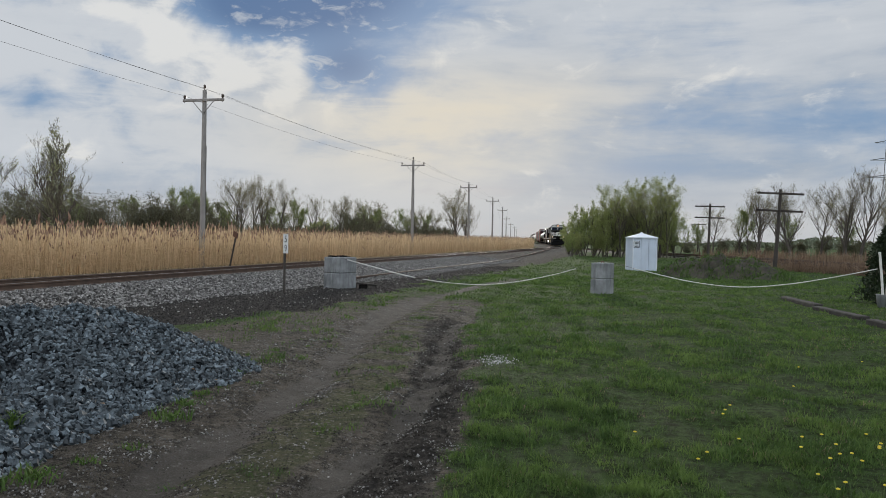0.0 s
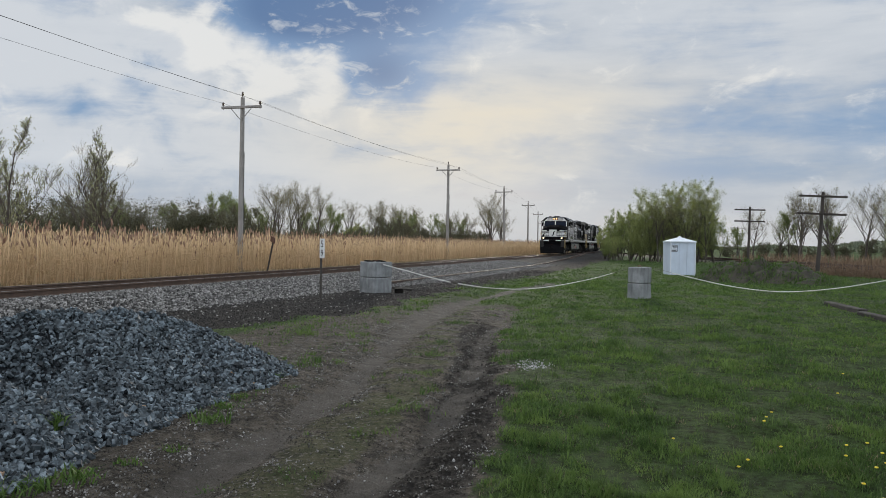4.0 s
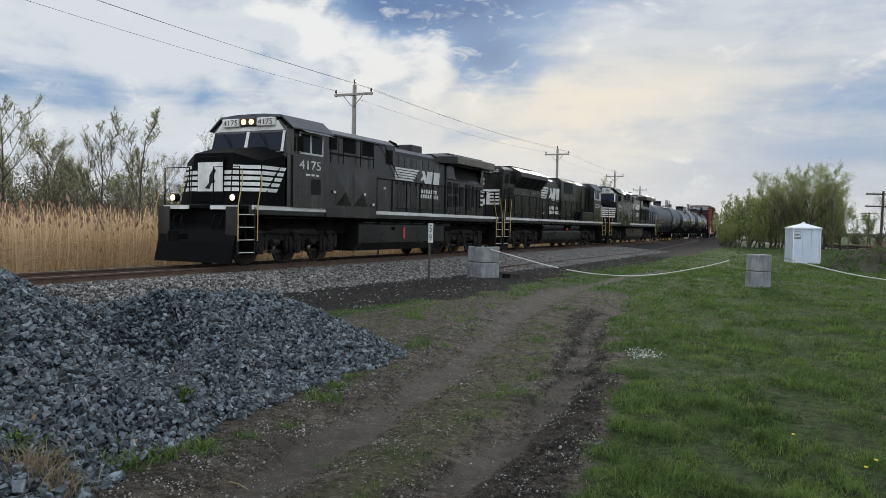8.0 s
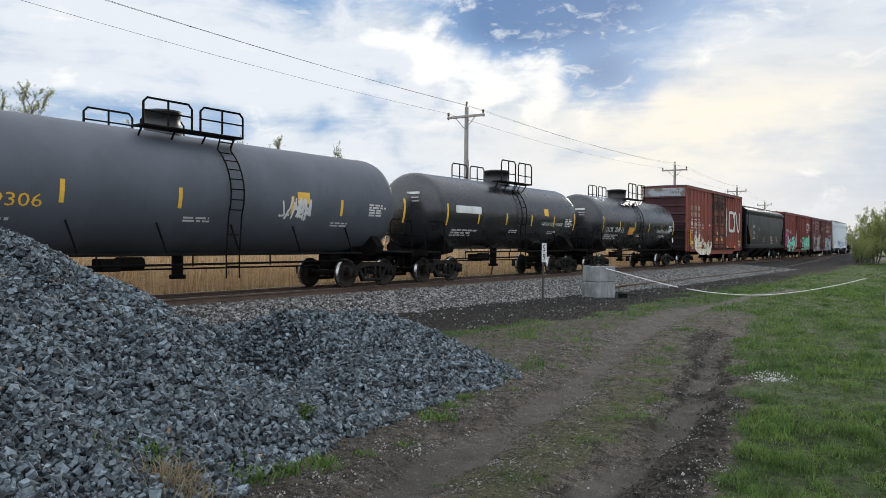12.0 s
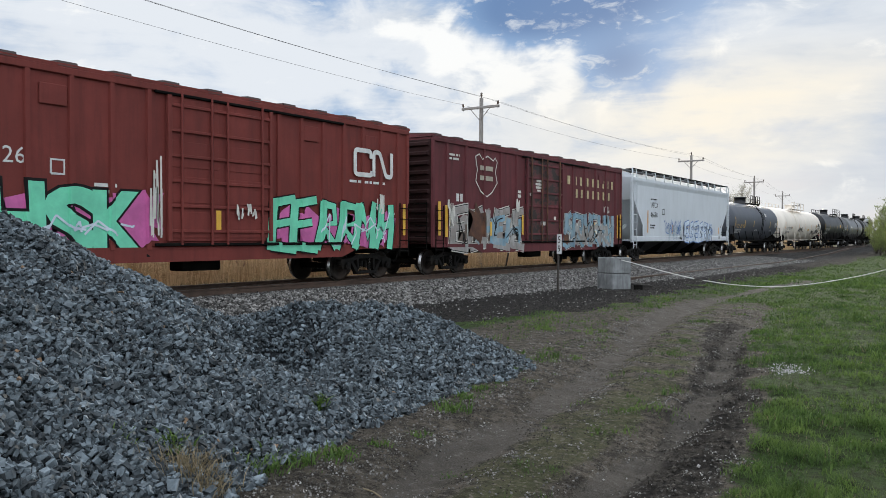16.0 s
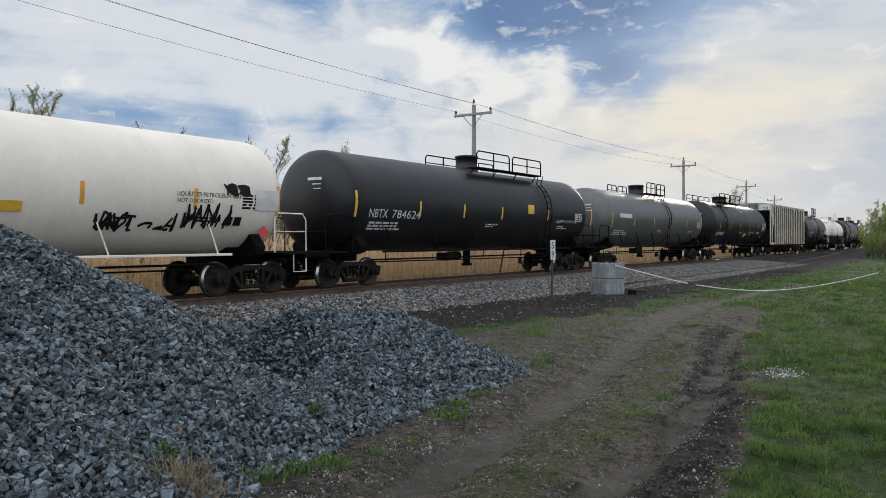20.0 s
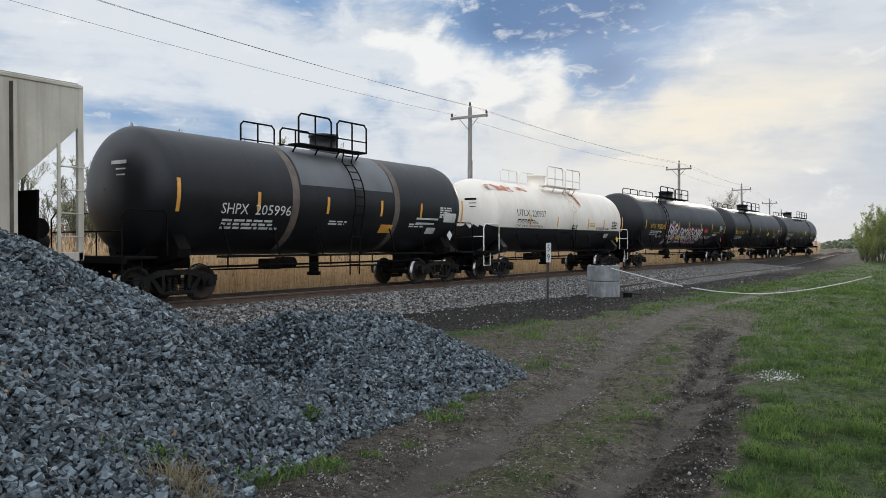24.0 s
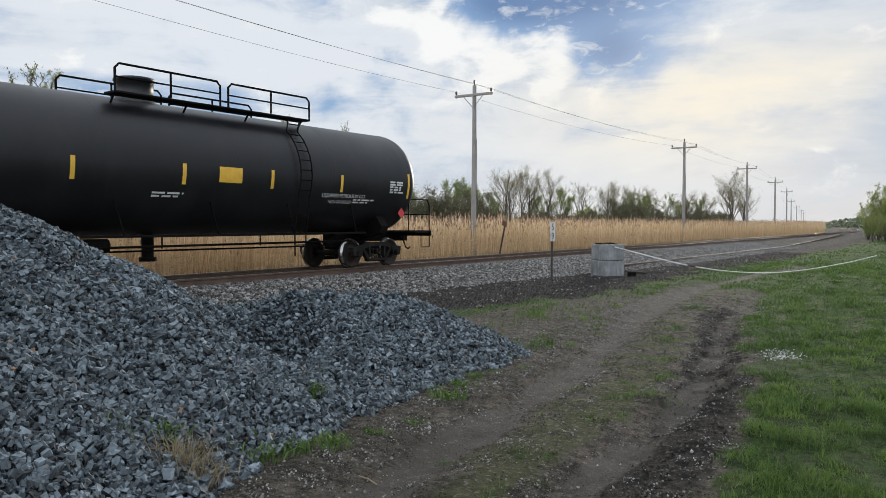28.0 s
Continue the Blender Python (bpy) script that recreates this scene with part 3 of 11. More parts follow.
def raw_mesh(name, v, f, mats, smooth=False):
    """A big mesh straight from number arrays."""
    me = bpy.data.meshes.new(name)
    v, f = np.asarray(v, np.float32), np.asarray(f, np.int32)
    me.vertices.add(len(v))
    me.vertices.foreach_set("co", v.ravel())
    k = f.shape[1]
    me.loops.add(f.size)
    me.loops.foreach_set("vertex_index", f.ravel())
    me.polygons.add(len(f))
    me.polygons.foreach_set("loop_start", np.arange(0, f.size, k, dtype=np.int32))
    me.polygons.foreach_set("use_smooth", np.full(len(f), smooth))
    for m in mats if isinstance(mats, (list, tuple)) else [mats]:
        me.materials.append(m)
    me.update(calc_edges=True)
    me.validate()
    return me


LETTERS = {}


def letters(text):
    """Flat faces of a line of text, one unit high, from the built-in font."""
    if text not in LETTERS:
        cu = bpy.data.curves.new("lettering", "FONT")
        cu.body = text
        cu.resolution_u = 2
        ob = bpy.data.objects.new("lettering", cu)
        scene.collection.objects.link(ob)
        me = bpy.data.meshes.new_from_object(ob.evaluated_get(bpy.context.evaluated_depsgraph_get()))
        LETTERS[text] = ([tuple(v.co) for v in me.vertices], [tuple(p.vertices) for p in me.polygons])
        bpy.data.objects.remove(ob)
        bpy.data.meshes.remove(me)
    return LETTERS[text]


def fat_letters(text, fat, slant):
    """A line of heavy slanted lettering, cut into level strips so that it can lie on a curved side."""
    cu = bpy.data.curves.new("lettering", "FONT")
    cu.body, cu.resolution_u, cu.offset, cu.shear = text, 3, fat, slant
    cu.space_character = 1.12
    ob = bpy.data.objects.new("lettering", cu)
    scene.collection.objects.link(ob)
    me = bpy.data.meshes.new_from_object(ob.evaluated_get(bpy.context.evaluated_depsgraph_get()))
    bm = bmesh.new()
    bm.from_mesh(me)
    for k in range(-1, 10):
        bmesh.ops.bisect_plane(bm, geom=bm.verts[:] + bm.edges[:] + bm.faces[:], plane_co=(0, k * 0.1, 0), plane_no=(0, 1, 0))
    bm.verts.index_update()
    out = ([tuple(v.co) for v in bm.verts], [tuple(v.index for v in f.verts) for f in bm.faces])
    bm.free()
    bpy.data.objects.remove(ob)
    bpy.data.meshes.remove(me)
    return out

# ---- the line of the track and the lie of the land ----
TRACK_X, RAIL_Z = -16.0, 0.48
BEND_Y, BEND_R, BEND_END = 108.0, 500.0, 0.165     # straight, then a bend to the left of 9.5 degrees


def track(s, off=0.0):
    """Place and turn to the left of the track, s metres along it; off: metres to its right."""
    if s <= BEND_Y:
        x, y, a = TRACK_X, s, 0.0
    else:
        a = min((s - BEND_Y) / BEND_R, BEND_END)
        x, y = TRACK_X - BEND_R * (1 - math.cos(a)), BEND_Y + BEND_R * math.sin(a)
        over = s - BEND_Y - BEND_R * BEND_END
        if over > 0:
            x, y = x - over * math.sin(a), y + over * math.cos(a)
    return x + off * math.cos(a), y + off * math.sin(a), a


def smooth(lo, hi, v):
    t = np.clip((v - lo) / (hi - lo), 0, 1)
    return t * t * (3 - 2 * t)


def waves(x, y, scale, seed):
    """Soft irregular waves between about -1 and 1."""
    r = np.random.RandomState(seed)
    out = np.zeros_like(x)
    for k in range(7):
        a, f, p = r.uniform(0, 6.28), r.uniform(0.5, 1.9) / scale, r.uniform(0, 6.28)
        out += np.sin(f * (x * np.cos(a) + y * np.sin(a)) * 6.28 + p)
    return out / 3.2


def bend_off(y):
    """How far the track has swung to the left at y."""
    d = np.clip(y - BEND_Y, 0, None)
    run = BEND_R * math.sin(BEND_END)
    return np.where(d < run, BEND_R - np.sqrt(np.clip(BEND_R**2 - np.minimum(d, run) ** 2, 0, None)), BEND_R * (1 - math.cos(BEND_END)) + (d - run) * math.tan(BEND_END))


def road_mid(y):
    return np.interp(y, [-30, 0, 5.5, 9, 14.5, 21, 30, 45], [-1.0, -2.2, -2.85, -3.35, -4.65, -5.6, -6.3, -7.0])


def right_rut(y):
    return np.interp(y, [3, 5, 7, 9, 14, 20], [0.45, 0.54, 0.72, 0.80, 0.92, 1.0])


def lawn_edge(y):
    return np.interp(y, [3, 5.5, 7, 10, 14, 18, 24], [1.50, 1.42, 1.38, 1.32, 1.18, 1.1, 1.0])


def trail_x(y):
    """The one pale wheel track that goes on past the blocks."""
    return np.interp(y, [12, 16.8, 20, 25, 28, 32, 36, 45], [-5.1, -6.1, -6.45, -6.5, -6.45, -6.05, -5.6, -5.2])


def siding_x(y):
    return np.interp(y, [20, 33, 55, 83, 105, 125], [-11.55, -11.45, -11.1, -12.4, -13.8, -15.2])


def height(x, y):
    u = x - TRACK_X + bend_off(y)               # metres to the right of the main track
    toe = np.interp(y, [0, 18, 26, 34, 70, 110, 130], [4.0, 3.9, 4.6, 5.4, 5.4, 3.4, 3.0])
    bank = 0.30 * (1 - smooth(1.75, toe, u)) * smooth(-5.2, -1.9, u)
    side = np.exp(-((x - siding_x(y) + 0.1) / 1.3) ** 2) * smooth(26, 34, y) * (1 - smooth(105, 125, y)) * 0.05
    low = -0.35 * (1 - smooth(-7.0, -4.5, u))
    z = bank + side + low + 0.02 * waves(x, y, 5, 3) * smooth(-12, -7, x)
    m = x - road_mid(y)
    road = np.exp(-(m / 1.5) ** 4) * (1 - smooth(28, 42, y))
    ruts = np.exp(-((m + 0.75) / 0.3) ** 2) + np.exp(-((m - right_rut(y)) / 0.22) ** 2)
    z = z - 0.05 * road - 0.085 * ruts * road + (0.006 * waves(x, y, 0.7, 5) + 0.006 * waves(x, y, 0.33, 6) * (1 - np.clip(ruts, 0, 1))) * road
    z = z + 0.020 * np.exp(-((m - lawn_edge(y) + 0.40) / 0.34) ** 4) * (waves(x, y, 0.42, 17) + 0.8 * waves(x, y, 0.25, 18)) * (1 - smooth(14, 18, y))
    z = z + (0.014 * waves(x, y, 1.3, 8) + 0.010 * waves(x, y, 0.45, 9) * (1 - road)) * smooth(-8, -3, x)
    z = z - 0.010 * smooth(15, 60, x) * np.clip(x - 15, 0, 60)
    return z


def line_grid(spans):
    out = []
    for a, b, d in spans:
        out += list(np.arange(a, b, d))
    return np.array(out + [spans[-1][1]])


gx = line_grid([(-2600, -300, 250), (-300, -60, 12), (-60, -22, 1.2), (-22, -8, 0.2), (-8, 6, 0.11), (6, 14, 0.3), (14, 60, 2), (60, 300, 20), (300, 2600, 250)])
gy = line_grid([(-2600, -300, 250), (-300, -20, 10), (-20, 1.5, 0.7), (1.5, 22, 0.12), (22, 48, 0.25), (48, 130, 0.8), (130, 260, 4), (260, 3000, 130)])
X, Y = np.meshgrid(gx, gy)
Z = height(X, Y)
nx, ny = len(gx), len(gy)
idx = np.arange(nx * ny).reshape(ny, nx)
quads = np.stack([idx[:-1, :-1], idx[:-1, 1:], idx[1:, 1:], idx[1:, :-1]], -1).reshape(-1, 4)


def ground_masks(x, y):
    u = x - TRACK_X + bend_off(y)
    toe = np.interp(y, [0, 18, 26, 34, 70, 110, 130], [4.0, 3.9, 4.6, 5.9, 5.9, 3.8, 3.2])
    stone = (1 - smooth(toe - 0.25, toe + 0.45, u + 0.25 * waves(x, y, 1.2, 11))) * smooth(-5.4, -4.4, u)
    far = np.interp(y, [0, 12, 20, 34, 62, 110, 140], [7.0, 7.6, 8.1, 7.9, 8.2, 6.2, 4.5])
    cinder = (1 - smooth(far - 0.5, far + 0.5, u + 0.5 * waves(x, y, 2.2, 12))) * smooth(2, 3, u)
    m = x - road_mid(y)
    w = 0.16 * waves(x, y, 1.3, 13) + 0.07 * waves(x, y, 0.5, 15)
    edge = lawn_edge(y)
    road = (1 - smooth(edge - 0.18, edge + 0.22, m + w)) * smooth(-1.75, -1.25, m + w) * (1 - smooth(19, 26, y))
    strip = np.exp(-((m + 0.02 + w) / 0.50) ** 4) * smooth(-0.5, 0.6, waves(x, y, 1.5, 14))
    right = np.exp(-((m - edge + 0.42 + 0.5 * w) / 0.40) ** 4) * (1 - smooth(15, 19, y))
    dirt = (1 - smooth(-1.0, 1.2, m + w)) * smooth(7.3, 8.4, u) * (0.84 - 0.40 * smooth(12, 22, y)) * (1 - smooth(24, 31, y))
    reedy = 1 - smooth(-5.6, -5.0, u)
    worn = np.exp(-((m + 0.75 + 0.4 * w) / 0.25) ** 4) + np.exp(-((m - right_rut(y) + 0.3 * w) / 0.18) ** 4)
    worn = worn * (0.75 + 0.3 * waves(x, y, 1.8, 16)) * (1 - smooth(16, 22, y))
    trail = np.exp(-((x - trail_x(y) + 0.4 * w) / 0.44) ** 4) * smooth(13, 17, y) * (1 - smooth(30, 42, y)) * (0.74 + 0.28 * waves(x, y, 1.6, 17))
    return stone, cinder, np.clip(np.maximum(np.maximum(road * (1 - 0.62 * strip), dirt), trail), 0, 1), right * road, reedy, np.clip(np.clip(worn, 0, 1) * road + trail, 0, 1), strip * road

ground_me = raw_mesh("ground", np.stack([X, Y, Z], -1).reshape(-1, 3), quads, [], True)
for nm, arr in zip(("stone", "cinder", "dirt", "mud", "reedy", "worn", "crown"), ground_masks(X, Y)):
    at = ground_me.attributes.new(nm, "FLOAT", "POINT")
    at.data.foreach_set("value", arr.astype(np.float32).ravel())

gm, n, l, b = tree_of("ground")
co = n.new("ShaderNodeTexCoord").outputs["Object"]


def attr(name):
    a = n.new("ShaderNodeAttribute")
    a.attribute_name = name
    return a.outputs["Fac"]


def sharp(mask, amt=0.35, scale=9.0):
    """A mask whose edge is broken by grain."""
    a = n.new("ShaderNodeMath")
    a.operation = "MULTIPLY_ADD"
    l.new(noise_node(n, l, co, scale, 6, 0.7), a.inputs[0])
    a.inputs[1].default_value = 2 * amt
    s2 = n.new("ShaderNodeMath")
    s2.operation = "ADD"
    l.new(mask, s2.inputs[0])
    s2.inputs[1].default_value = -amt
    l.new(s2.outputs[0], a.inputs[2])
    return ramp_node(n, l, a.outputs[0], 0.35, 0.65)


n1, n2, n3 = noise_node(n, l, co, 0.35, 4), noise_node(n, l, co, 2.6, 6, 0.65), noise_node(n, l, co, 38, 5, 0.7)
n4, n5 = noise_node(n, l, co, 1.1, 5, 0.65), noise_node(n, l, co, 8.5, 8, 0.78)
n6 = noise_node(n, l, co, 17.0, 6, 0.75)
lawn = mix_node(n, l, ramp_node(n, l, n1, 0.35, 0.7), (0.044, 0.080, 0.022), (0.076, 0.120, 0.032))
lawn = mix_node(n, l, ramp_node(n, l, n2, 0.50, 0.72), lawn, (0.034, 0.036, 0.017))
lawn = mix_node(n, l, mul_node(n, l, ramp_node(n, l, n5, 0.44, 0.58), 0.85), lawn, (0.016, 0.024, 0.008))
n7 = noise_node(n, l, co, 70, 4, 0.7)
n8 = noise_node(n, l, co, 24, 3, 0.5)
soil = mix_node(n, l, ramp_node(n, l, n2, 0.35, 0.7), (0.058, 0.049, 0.038), (0.134, 0.114, 0.089))
soil = mix_node(n, l, mul_node(n, l, ramp_node(n, l, n5, 0.53, 0.42), 0.90), soil, (0.022, 0.019, 0.015))
soil = mix_node(n, l, mul_node(n, l, mul_node(n, l, ramp_node(n, l, n6, 0.55, 0.66), ramp_node(n, l, n4, 0.42, 0.62)), 0.9), soil, (0.27, 0.255, 0.235))
soil = mix_node(n, l, mul_node(n, l, ramp_node(n, l, n7, 0.50, 0.66), 0.45), soil, (0.20, 0.185, 0.165))
crown = mix_node(n, l, ramp_node(n, l, n5, 0.40, 0.62), (0.038, 0.040, 0.020), (0.100, 0.100, 0.050))
crown = mix_node(n, l, mul_node(n, l, ramp_node(n, l, n8, 0.58, 0.66), 0.8), crown, (0.20, 0.18, 0.15))
rut = mix_node(n, l, ramp_node(n, l, n2, 0.35, 0.7), (0.066, 0.059, 0.051), (0.120, 0.108, 0.094))
rut = mix_node(n, l, mul_node(n, l, ramp_node(n, l, n7, 0.42, 0.62), 0.35), rut, (0.17, 0.158, 0.142))
rut = mix_node(n, l, mul_node(n, l, ramp_node(n, l, n5, 0.52, 0.66), 0.75), rut, (0.030, 0.026, 0.022))
rut = mix_node(n, l, mul_node(n, l, ramp_node(n, l, n6, 0.55, 0.66), 0.7), rut, (0.21, 0.195, 0.175))
mud = mix_node(n, l, ramp_node(n, l, n5, 0.40, 0.64), (0.014, 0.0125, 0.011), (0.058, 0.051, 0.044))
mud = mix_node(n, l, mul_node(n, l, ramp_node(n, l, n6, 0.58, 0.68), 0.6), mud, (0.17, 0.16, 0.145))
cind = mix_node(n, l, ramp_node(n, l, n5, 0.40, 0.64), (0.010, 0.009, 0.0085), (0.056, 0.050, 0.044))
cind = mix_node(n, l, mul_node(n, l, ramp_node(n, l, n2, 0.5, 0.75), 0.5), cind, (0.06, 0.053, 0.043))
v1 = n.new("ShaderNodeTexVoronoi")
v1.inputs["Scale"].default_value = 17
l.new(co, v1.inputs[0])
# stone cells with near-black edges: shade between ballast stones put into colour
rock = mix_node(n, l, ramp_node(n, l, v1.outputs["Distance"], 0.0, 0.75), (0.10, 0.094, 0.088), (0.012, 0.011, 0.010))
reedc = mix_node(n, l, n2, (0.14, 0.10, 0.055), (0.24, 0.185, 0.11))
c = mix_node(n, l, sharp(attr("dirt"), 0.45, 3.0), lawn, soil)
c = mix_node(n, l, mul_node(n, l, sharp(attr("crown"), 0.4, 5.0), 0.8), c, crown)
c = mix_node(n, l, sharp(attr("mud"), 0.3, 5.0), c, mud)
c = mix_node(n, l, mul_node(n, l, sharp(attr("worn"), 0.38, 6.0), 0.85), c, rut)
c = mix_node(n, l, sharp(attr("cinder"), 0.3, 4.0), c, cind)
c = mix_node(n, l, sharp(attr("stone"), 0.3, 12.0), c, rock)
c = mix_node(n, l, attr("reedy"), c, reedc)
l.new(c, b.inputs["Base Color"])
b.inputs["Roughness"].default_value = 0.95
b.inputs["Specular IOR Level"].default_value = 0.1
bp = n.new("ShaderNodeBump")
bp.inputs["Strength"].default_value, bp.inputs["Distance"].default_value = 1.0, 0.08
relief = n.new("ShaderNodeMath")
relief.operation = "MULTIPLY_ADD"
l.new(n6, relief.inputs[0])
relief.inputs[1].default_value = 0.6
l.new(n5, relief.inputs[2])
l.new(relief.outputs[0], bp.inputs["Height"])
l.new(bp.outputs[0], b.inputs["Normal"])
ground_me.materials.append(gm)
ground = tagged(new("ground", ground_me), "spring lawn with a rutted dirt track, cinders and ballast bank", "ground", kind="structure")


def gz(x, y):
    return float(height(np.array([float(x)]), np.array([float(y)]))[0])


# ---- the railway ----
railway = thing("railway_track", "main line of steel rails on creosoted ties in grey ballast", "railway track", kind="structure")
RAIL_PROF = [(-0.036, 0), (-0.036, -0.04), (-0.009, -0.05), (-0.009, -0.145), (-0.07, -0.158), (-0.07, -0.17), (0.07, -0.17), (0.07, -0.158), (0.009, -0.145), (0.009, -0.05), (0.036, -0.04), (0.036, 0)]


def rail_mesh(pts, name, head="railhead"):
    """Rail swept along places with turns; the worn head is bright."""
    k = len(RAIL_PROF)
    v, f, mi = [], [], []
    for x, y, z, a in pts:
        v += [(x + p * math.cos(a), y + p * math.sin(a), z + q) for p, q in RAIL_PROF]
    for i in range(len(pts) - 1):
        for j in range(k):
            f.append((i * k + j, i * k + (j + 1) % k, (i + 1) * k + (j + 1) % k, (i + 1) * k + j))
            mi.append(0 if j == k - 1 else 1)
    f += [tuple(range(k)), tuple(range((len(pts) - 1) * k, len(pts) * k))]
    mi += [1, 1]
    me = bpy.data.meshes.new(name)
    me.from_pydata(v, [], f)
    me.materials.append(M[head])
    me.materials.append(M["railweb"])
    me.polygons.foreach_set("material_index", mi)
    me.update()
    return me


STEPS = list(range(-440, 100, 20)) + list(range(100, 760, 6))
for off in (-0.754, 0.754):
    pts = []
    for s_ in STEPS:
        x, y, a = track(s_, off)
        pts.append((x, y, RAIL_Z, a))
    place("rail", rail_mesh(pts, "rail"), railway)
tie_g = G().box(-1.3, 1.3, -0.115, 0.115, -0.17, 0, 0.012)
tie_me = mesh("tie", tie_g, M["tie"])
for k in range(250):
    s_ = 0.3 + k * 0.53
    x, y, a = track(s_)
    place("tie", tie_me, railway, pose(x + random.uniform(-0.05, 0.05), y, RAIL_Z - 0.175 - random.uniform(0, 0.02), 0, 0, math.degrees(a) + random.uniform(-1, 1)))
siding = thing("siding_track", "low rusty siding rail half sunk in ballast", "railway track", kind="structure")
pts = [(float(siding_x(y)), y, 0.16 + 0.0 * y, 0.0) for y in np.arange(27.0, 116.0, 3.0)]
pts = [(x, y, z + 0.30 * float(smooth(60, 112, y)), math.atan2(-(float(siding_x(y + 1)) - x), 1)) for x, y, z, a in pts]
place("rail", rail_mesh(pts, "siding_rail", "rail_rust"), siding)

# ---- running gear shared by the freight cars ----
# a vehicle's own space: x ahead along the train, y towards the road, z up from the rail head
def wheel_prof(r):
    return [(-0.07, 0.10), (-0.07, 0.14), (-0.02, 0.16), (-0.015, r - 0.10), (-0.07, r - 0.075), (-0.07, r + 0.026), (-0.04, r + 0.026), (-0.03, r + 0.002), (0.065, r - 0.004), (0.065, r - 0.075), (0.02, r - 0.10), (0.015, 0.16), (0.05, 0.14), (0.05, 0.09), (0.05, 0.001)]


def wheel_mesh(r):
    g = G()
    g.lathe(wheel_prof(r), (0, 0, 0), "y", 28)
    n = 28
    for k in range(len(g.f)):
        ring = k // n
        g.mi[k] = 1 if ring in (7,) else 0
    return mesh("wheel", g, [M["wheel"], M["tread"]])


WHEEL = wheel_mesh(0.42)
WHEEL_L = wheel_mesh(0.52)
AXLE = mesh("axle", G().cyl((0, -0.98, 0), (0, 0.98, 0), 0.085, 12), M["frame"])
sf = G()
sf.prism([(-1.14, 0.47), (-1.10, 0.60), (-0.62, 0.66), (-0.42, 0.74), (0.42, 0.74), (0.62, 0.66), (1.10, 0.60), (1.14, 0.47), (0.95, 0.44), (0.62, 0.54), (0.38, 0.62), (-0.38, 0.62), (-0.62, 0.54), (-0.95, 0.44)], -0.07, 0.07, "y")
for sx in (-1, 1):
    sf.prism([(sx * 0.70, 0.56), (sx * 0.60, 0.58), (sx * 0.30, 0.20), (sx * 0.44, 0.20)], -0.065, 0.065, "y")
    sf.prism([(sx * 1.13, 0.60), (sx * 0.66, 0.62), (sx * 0.72, 0.36), (sx * 0.80, 0.34), (sx * 0.78, 0.44), (sx * 1.00, 0.44), (sx * 0.98, 0.34), (sx * 1.08, 0.36)], -0.085, 0.085, "y")
    sf.cyl((sx * 0.89, 0.04, 0.42), (sx * 0.89, 0.17, 0.42), 0.10, 14)
    sf.cyl((sx * 0.89, 0.17, 0.42), (sx * 0.89, 0.185, 0.42), 0.055, 10)
    sf.prism([(sx * 0.32, 0.64), (sx * 0.40, 0.64), (sx * 0.38, 0.30), (sx * 0.30, 0.30)], -0.06, 0.06, "y")
sf.box(-0.44, 0.44, -0.10, 0.10, 0.17, 0.26, 0.02)
SIDE_FRAME = mesh("side_frame", sf, M["gear"])
spring_g = G()
for k in range(9):
    spring_g.lathe([(-0.012, 0.052), (0.0, 0.062), (0.012, 0.052)], (0, 0, 0.27 + k * 0.034), "z", 10)
SPRING = mesh("spring", spring_g, M["gear"])
BOLSTER = mesh("bolster", G().box(-0.22, 0.22, -0.95, 0.95, 0.50, 0.74, 0.04).box(-0.34, 0.34, -0.33, 0.33, 0.62, 0.80, 0.03), M["frame"])
cp = G()
cp.box(-0.30, 0.22, -0.09, 0.09, 0.78, 0.96, 0.03)
cp.prism([(0.10, -0.13), (0.28, -0.15), (0.36, -0.04), (0.30, 0.02), (0.36, 0.13), (0.20, 0.15), (0.10, 0.10)], 0.73, 1.01, "z")
COUPLER = mesh("coupler", cp, M["frame"])
HOSE = mesh("air_hose", G().tube([(0, 0, 0.85), (0.10, 0, 0.7), (0.2, 0, 0.52), (0.34, 0, 0.46), (0.44, 0, 0.52)], 0.025, 6), M["frame"])


def truck(parent, x):
    t = place("truck", BOLSTER, parent, pose(x, 0, 0))
    for sx in (-0.89, 0.89):
        place("axle", AXLE, t, pose(sx, 0, 0.42))
        for sy in (-1, 1):
            place("wheel", WHEEL, t, pose(sx, sy * 0.755, 0.42, 0, 0, 0 if sy > 0 else 180))
    for sy in (-1, 1):
        place("side_frame", SIDE_FRAME, t, pose(0, sy * 1.0, 0, 0, 0, 0 if sy > 0 else 180))
        for sx in (-0.17, 0.0, 0.17):
            place("spring", SPRING, t, pose(sx, sy * 1.0, 0))
    return t


def couplers(parent, half):
    for s, a in ((1, 0), (-1, 180)):
        place("coupler", COUPLER, parent, pose(s * (half - 0.25), 0, 0, 0, 0, a))
        place("air_hose", HOSE, parent, pose(s * (half - 0.42), 0.28, 0, 0, 0, a))


def face_y(y):
    return lambda x, z: y


def tank_y(r, zc):
    return lambda x, z: math.sqrt(max(r * r - (z - zc) ** 2, 0.01)) + 0.006


def put_text(g, text, x, z, size, surf, width=1.0, squeeze=None):
    """Lettering on the side that faces the road, from x towards the train's rear."""
    vs, fs = letters(text)
    if squeeze:
        w = max(v[0] for v in vs) - min(v[0] for v in vs)
        width = squeeze / (w * size)
    pts = [(x - v[0] * size * width, z + v[1] * size) for v in vs]
    g.add([(p, surf(p, q), q) for p, q in pts], fs)


def put_poly(g, pts, surf):
    g.add([(p, surf(p, q), q) for p, q in pts], [tuple(range(len(pts)))])


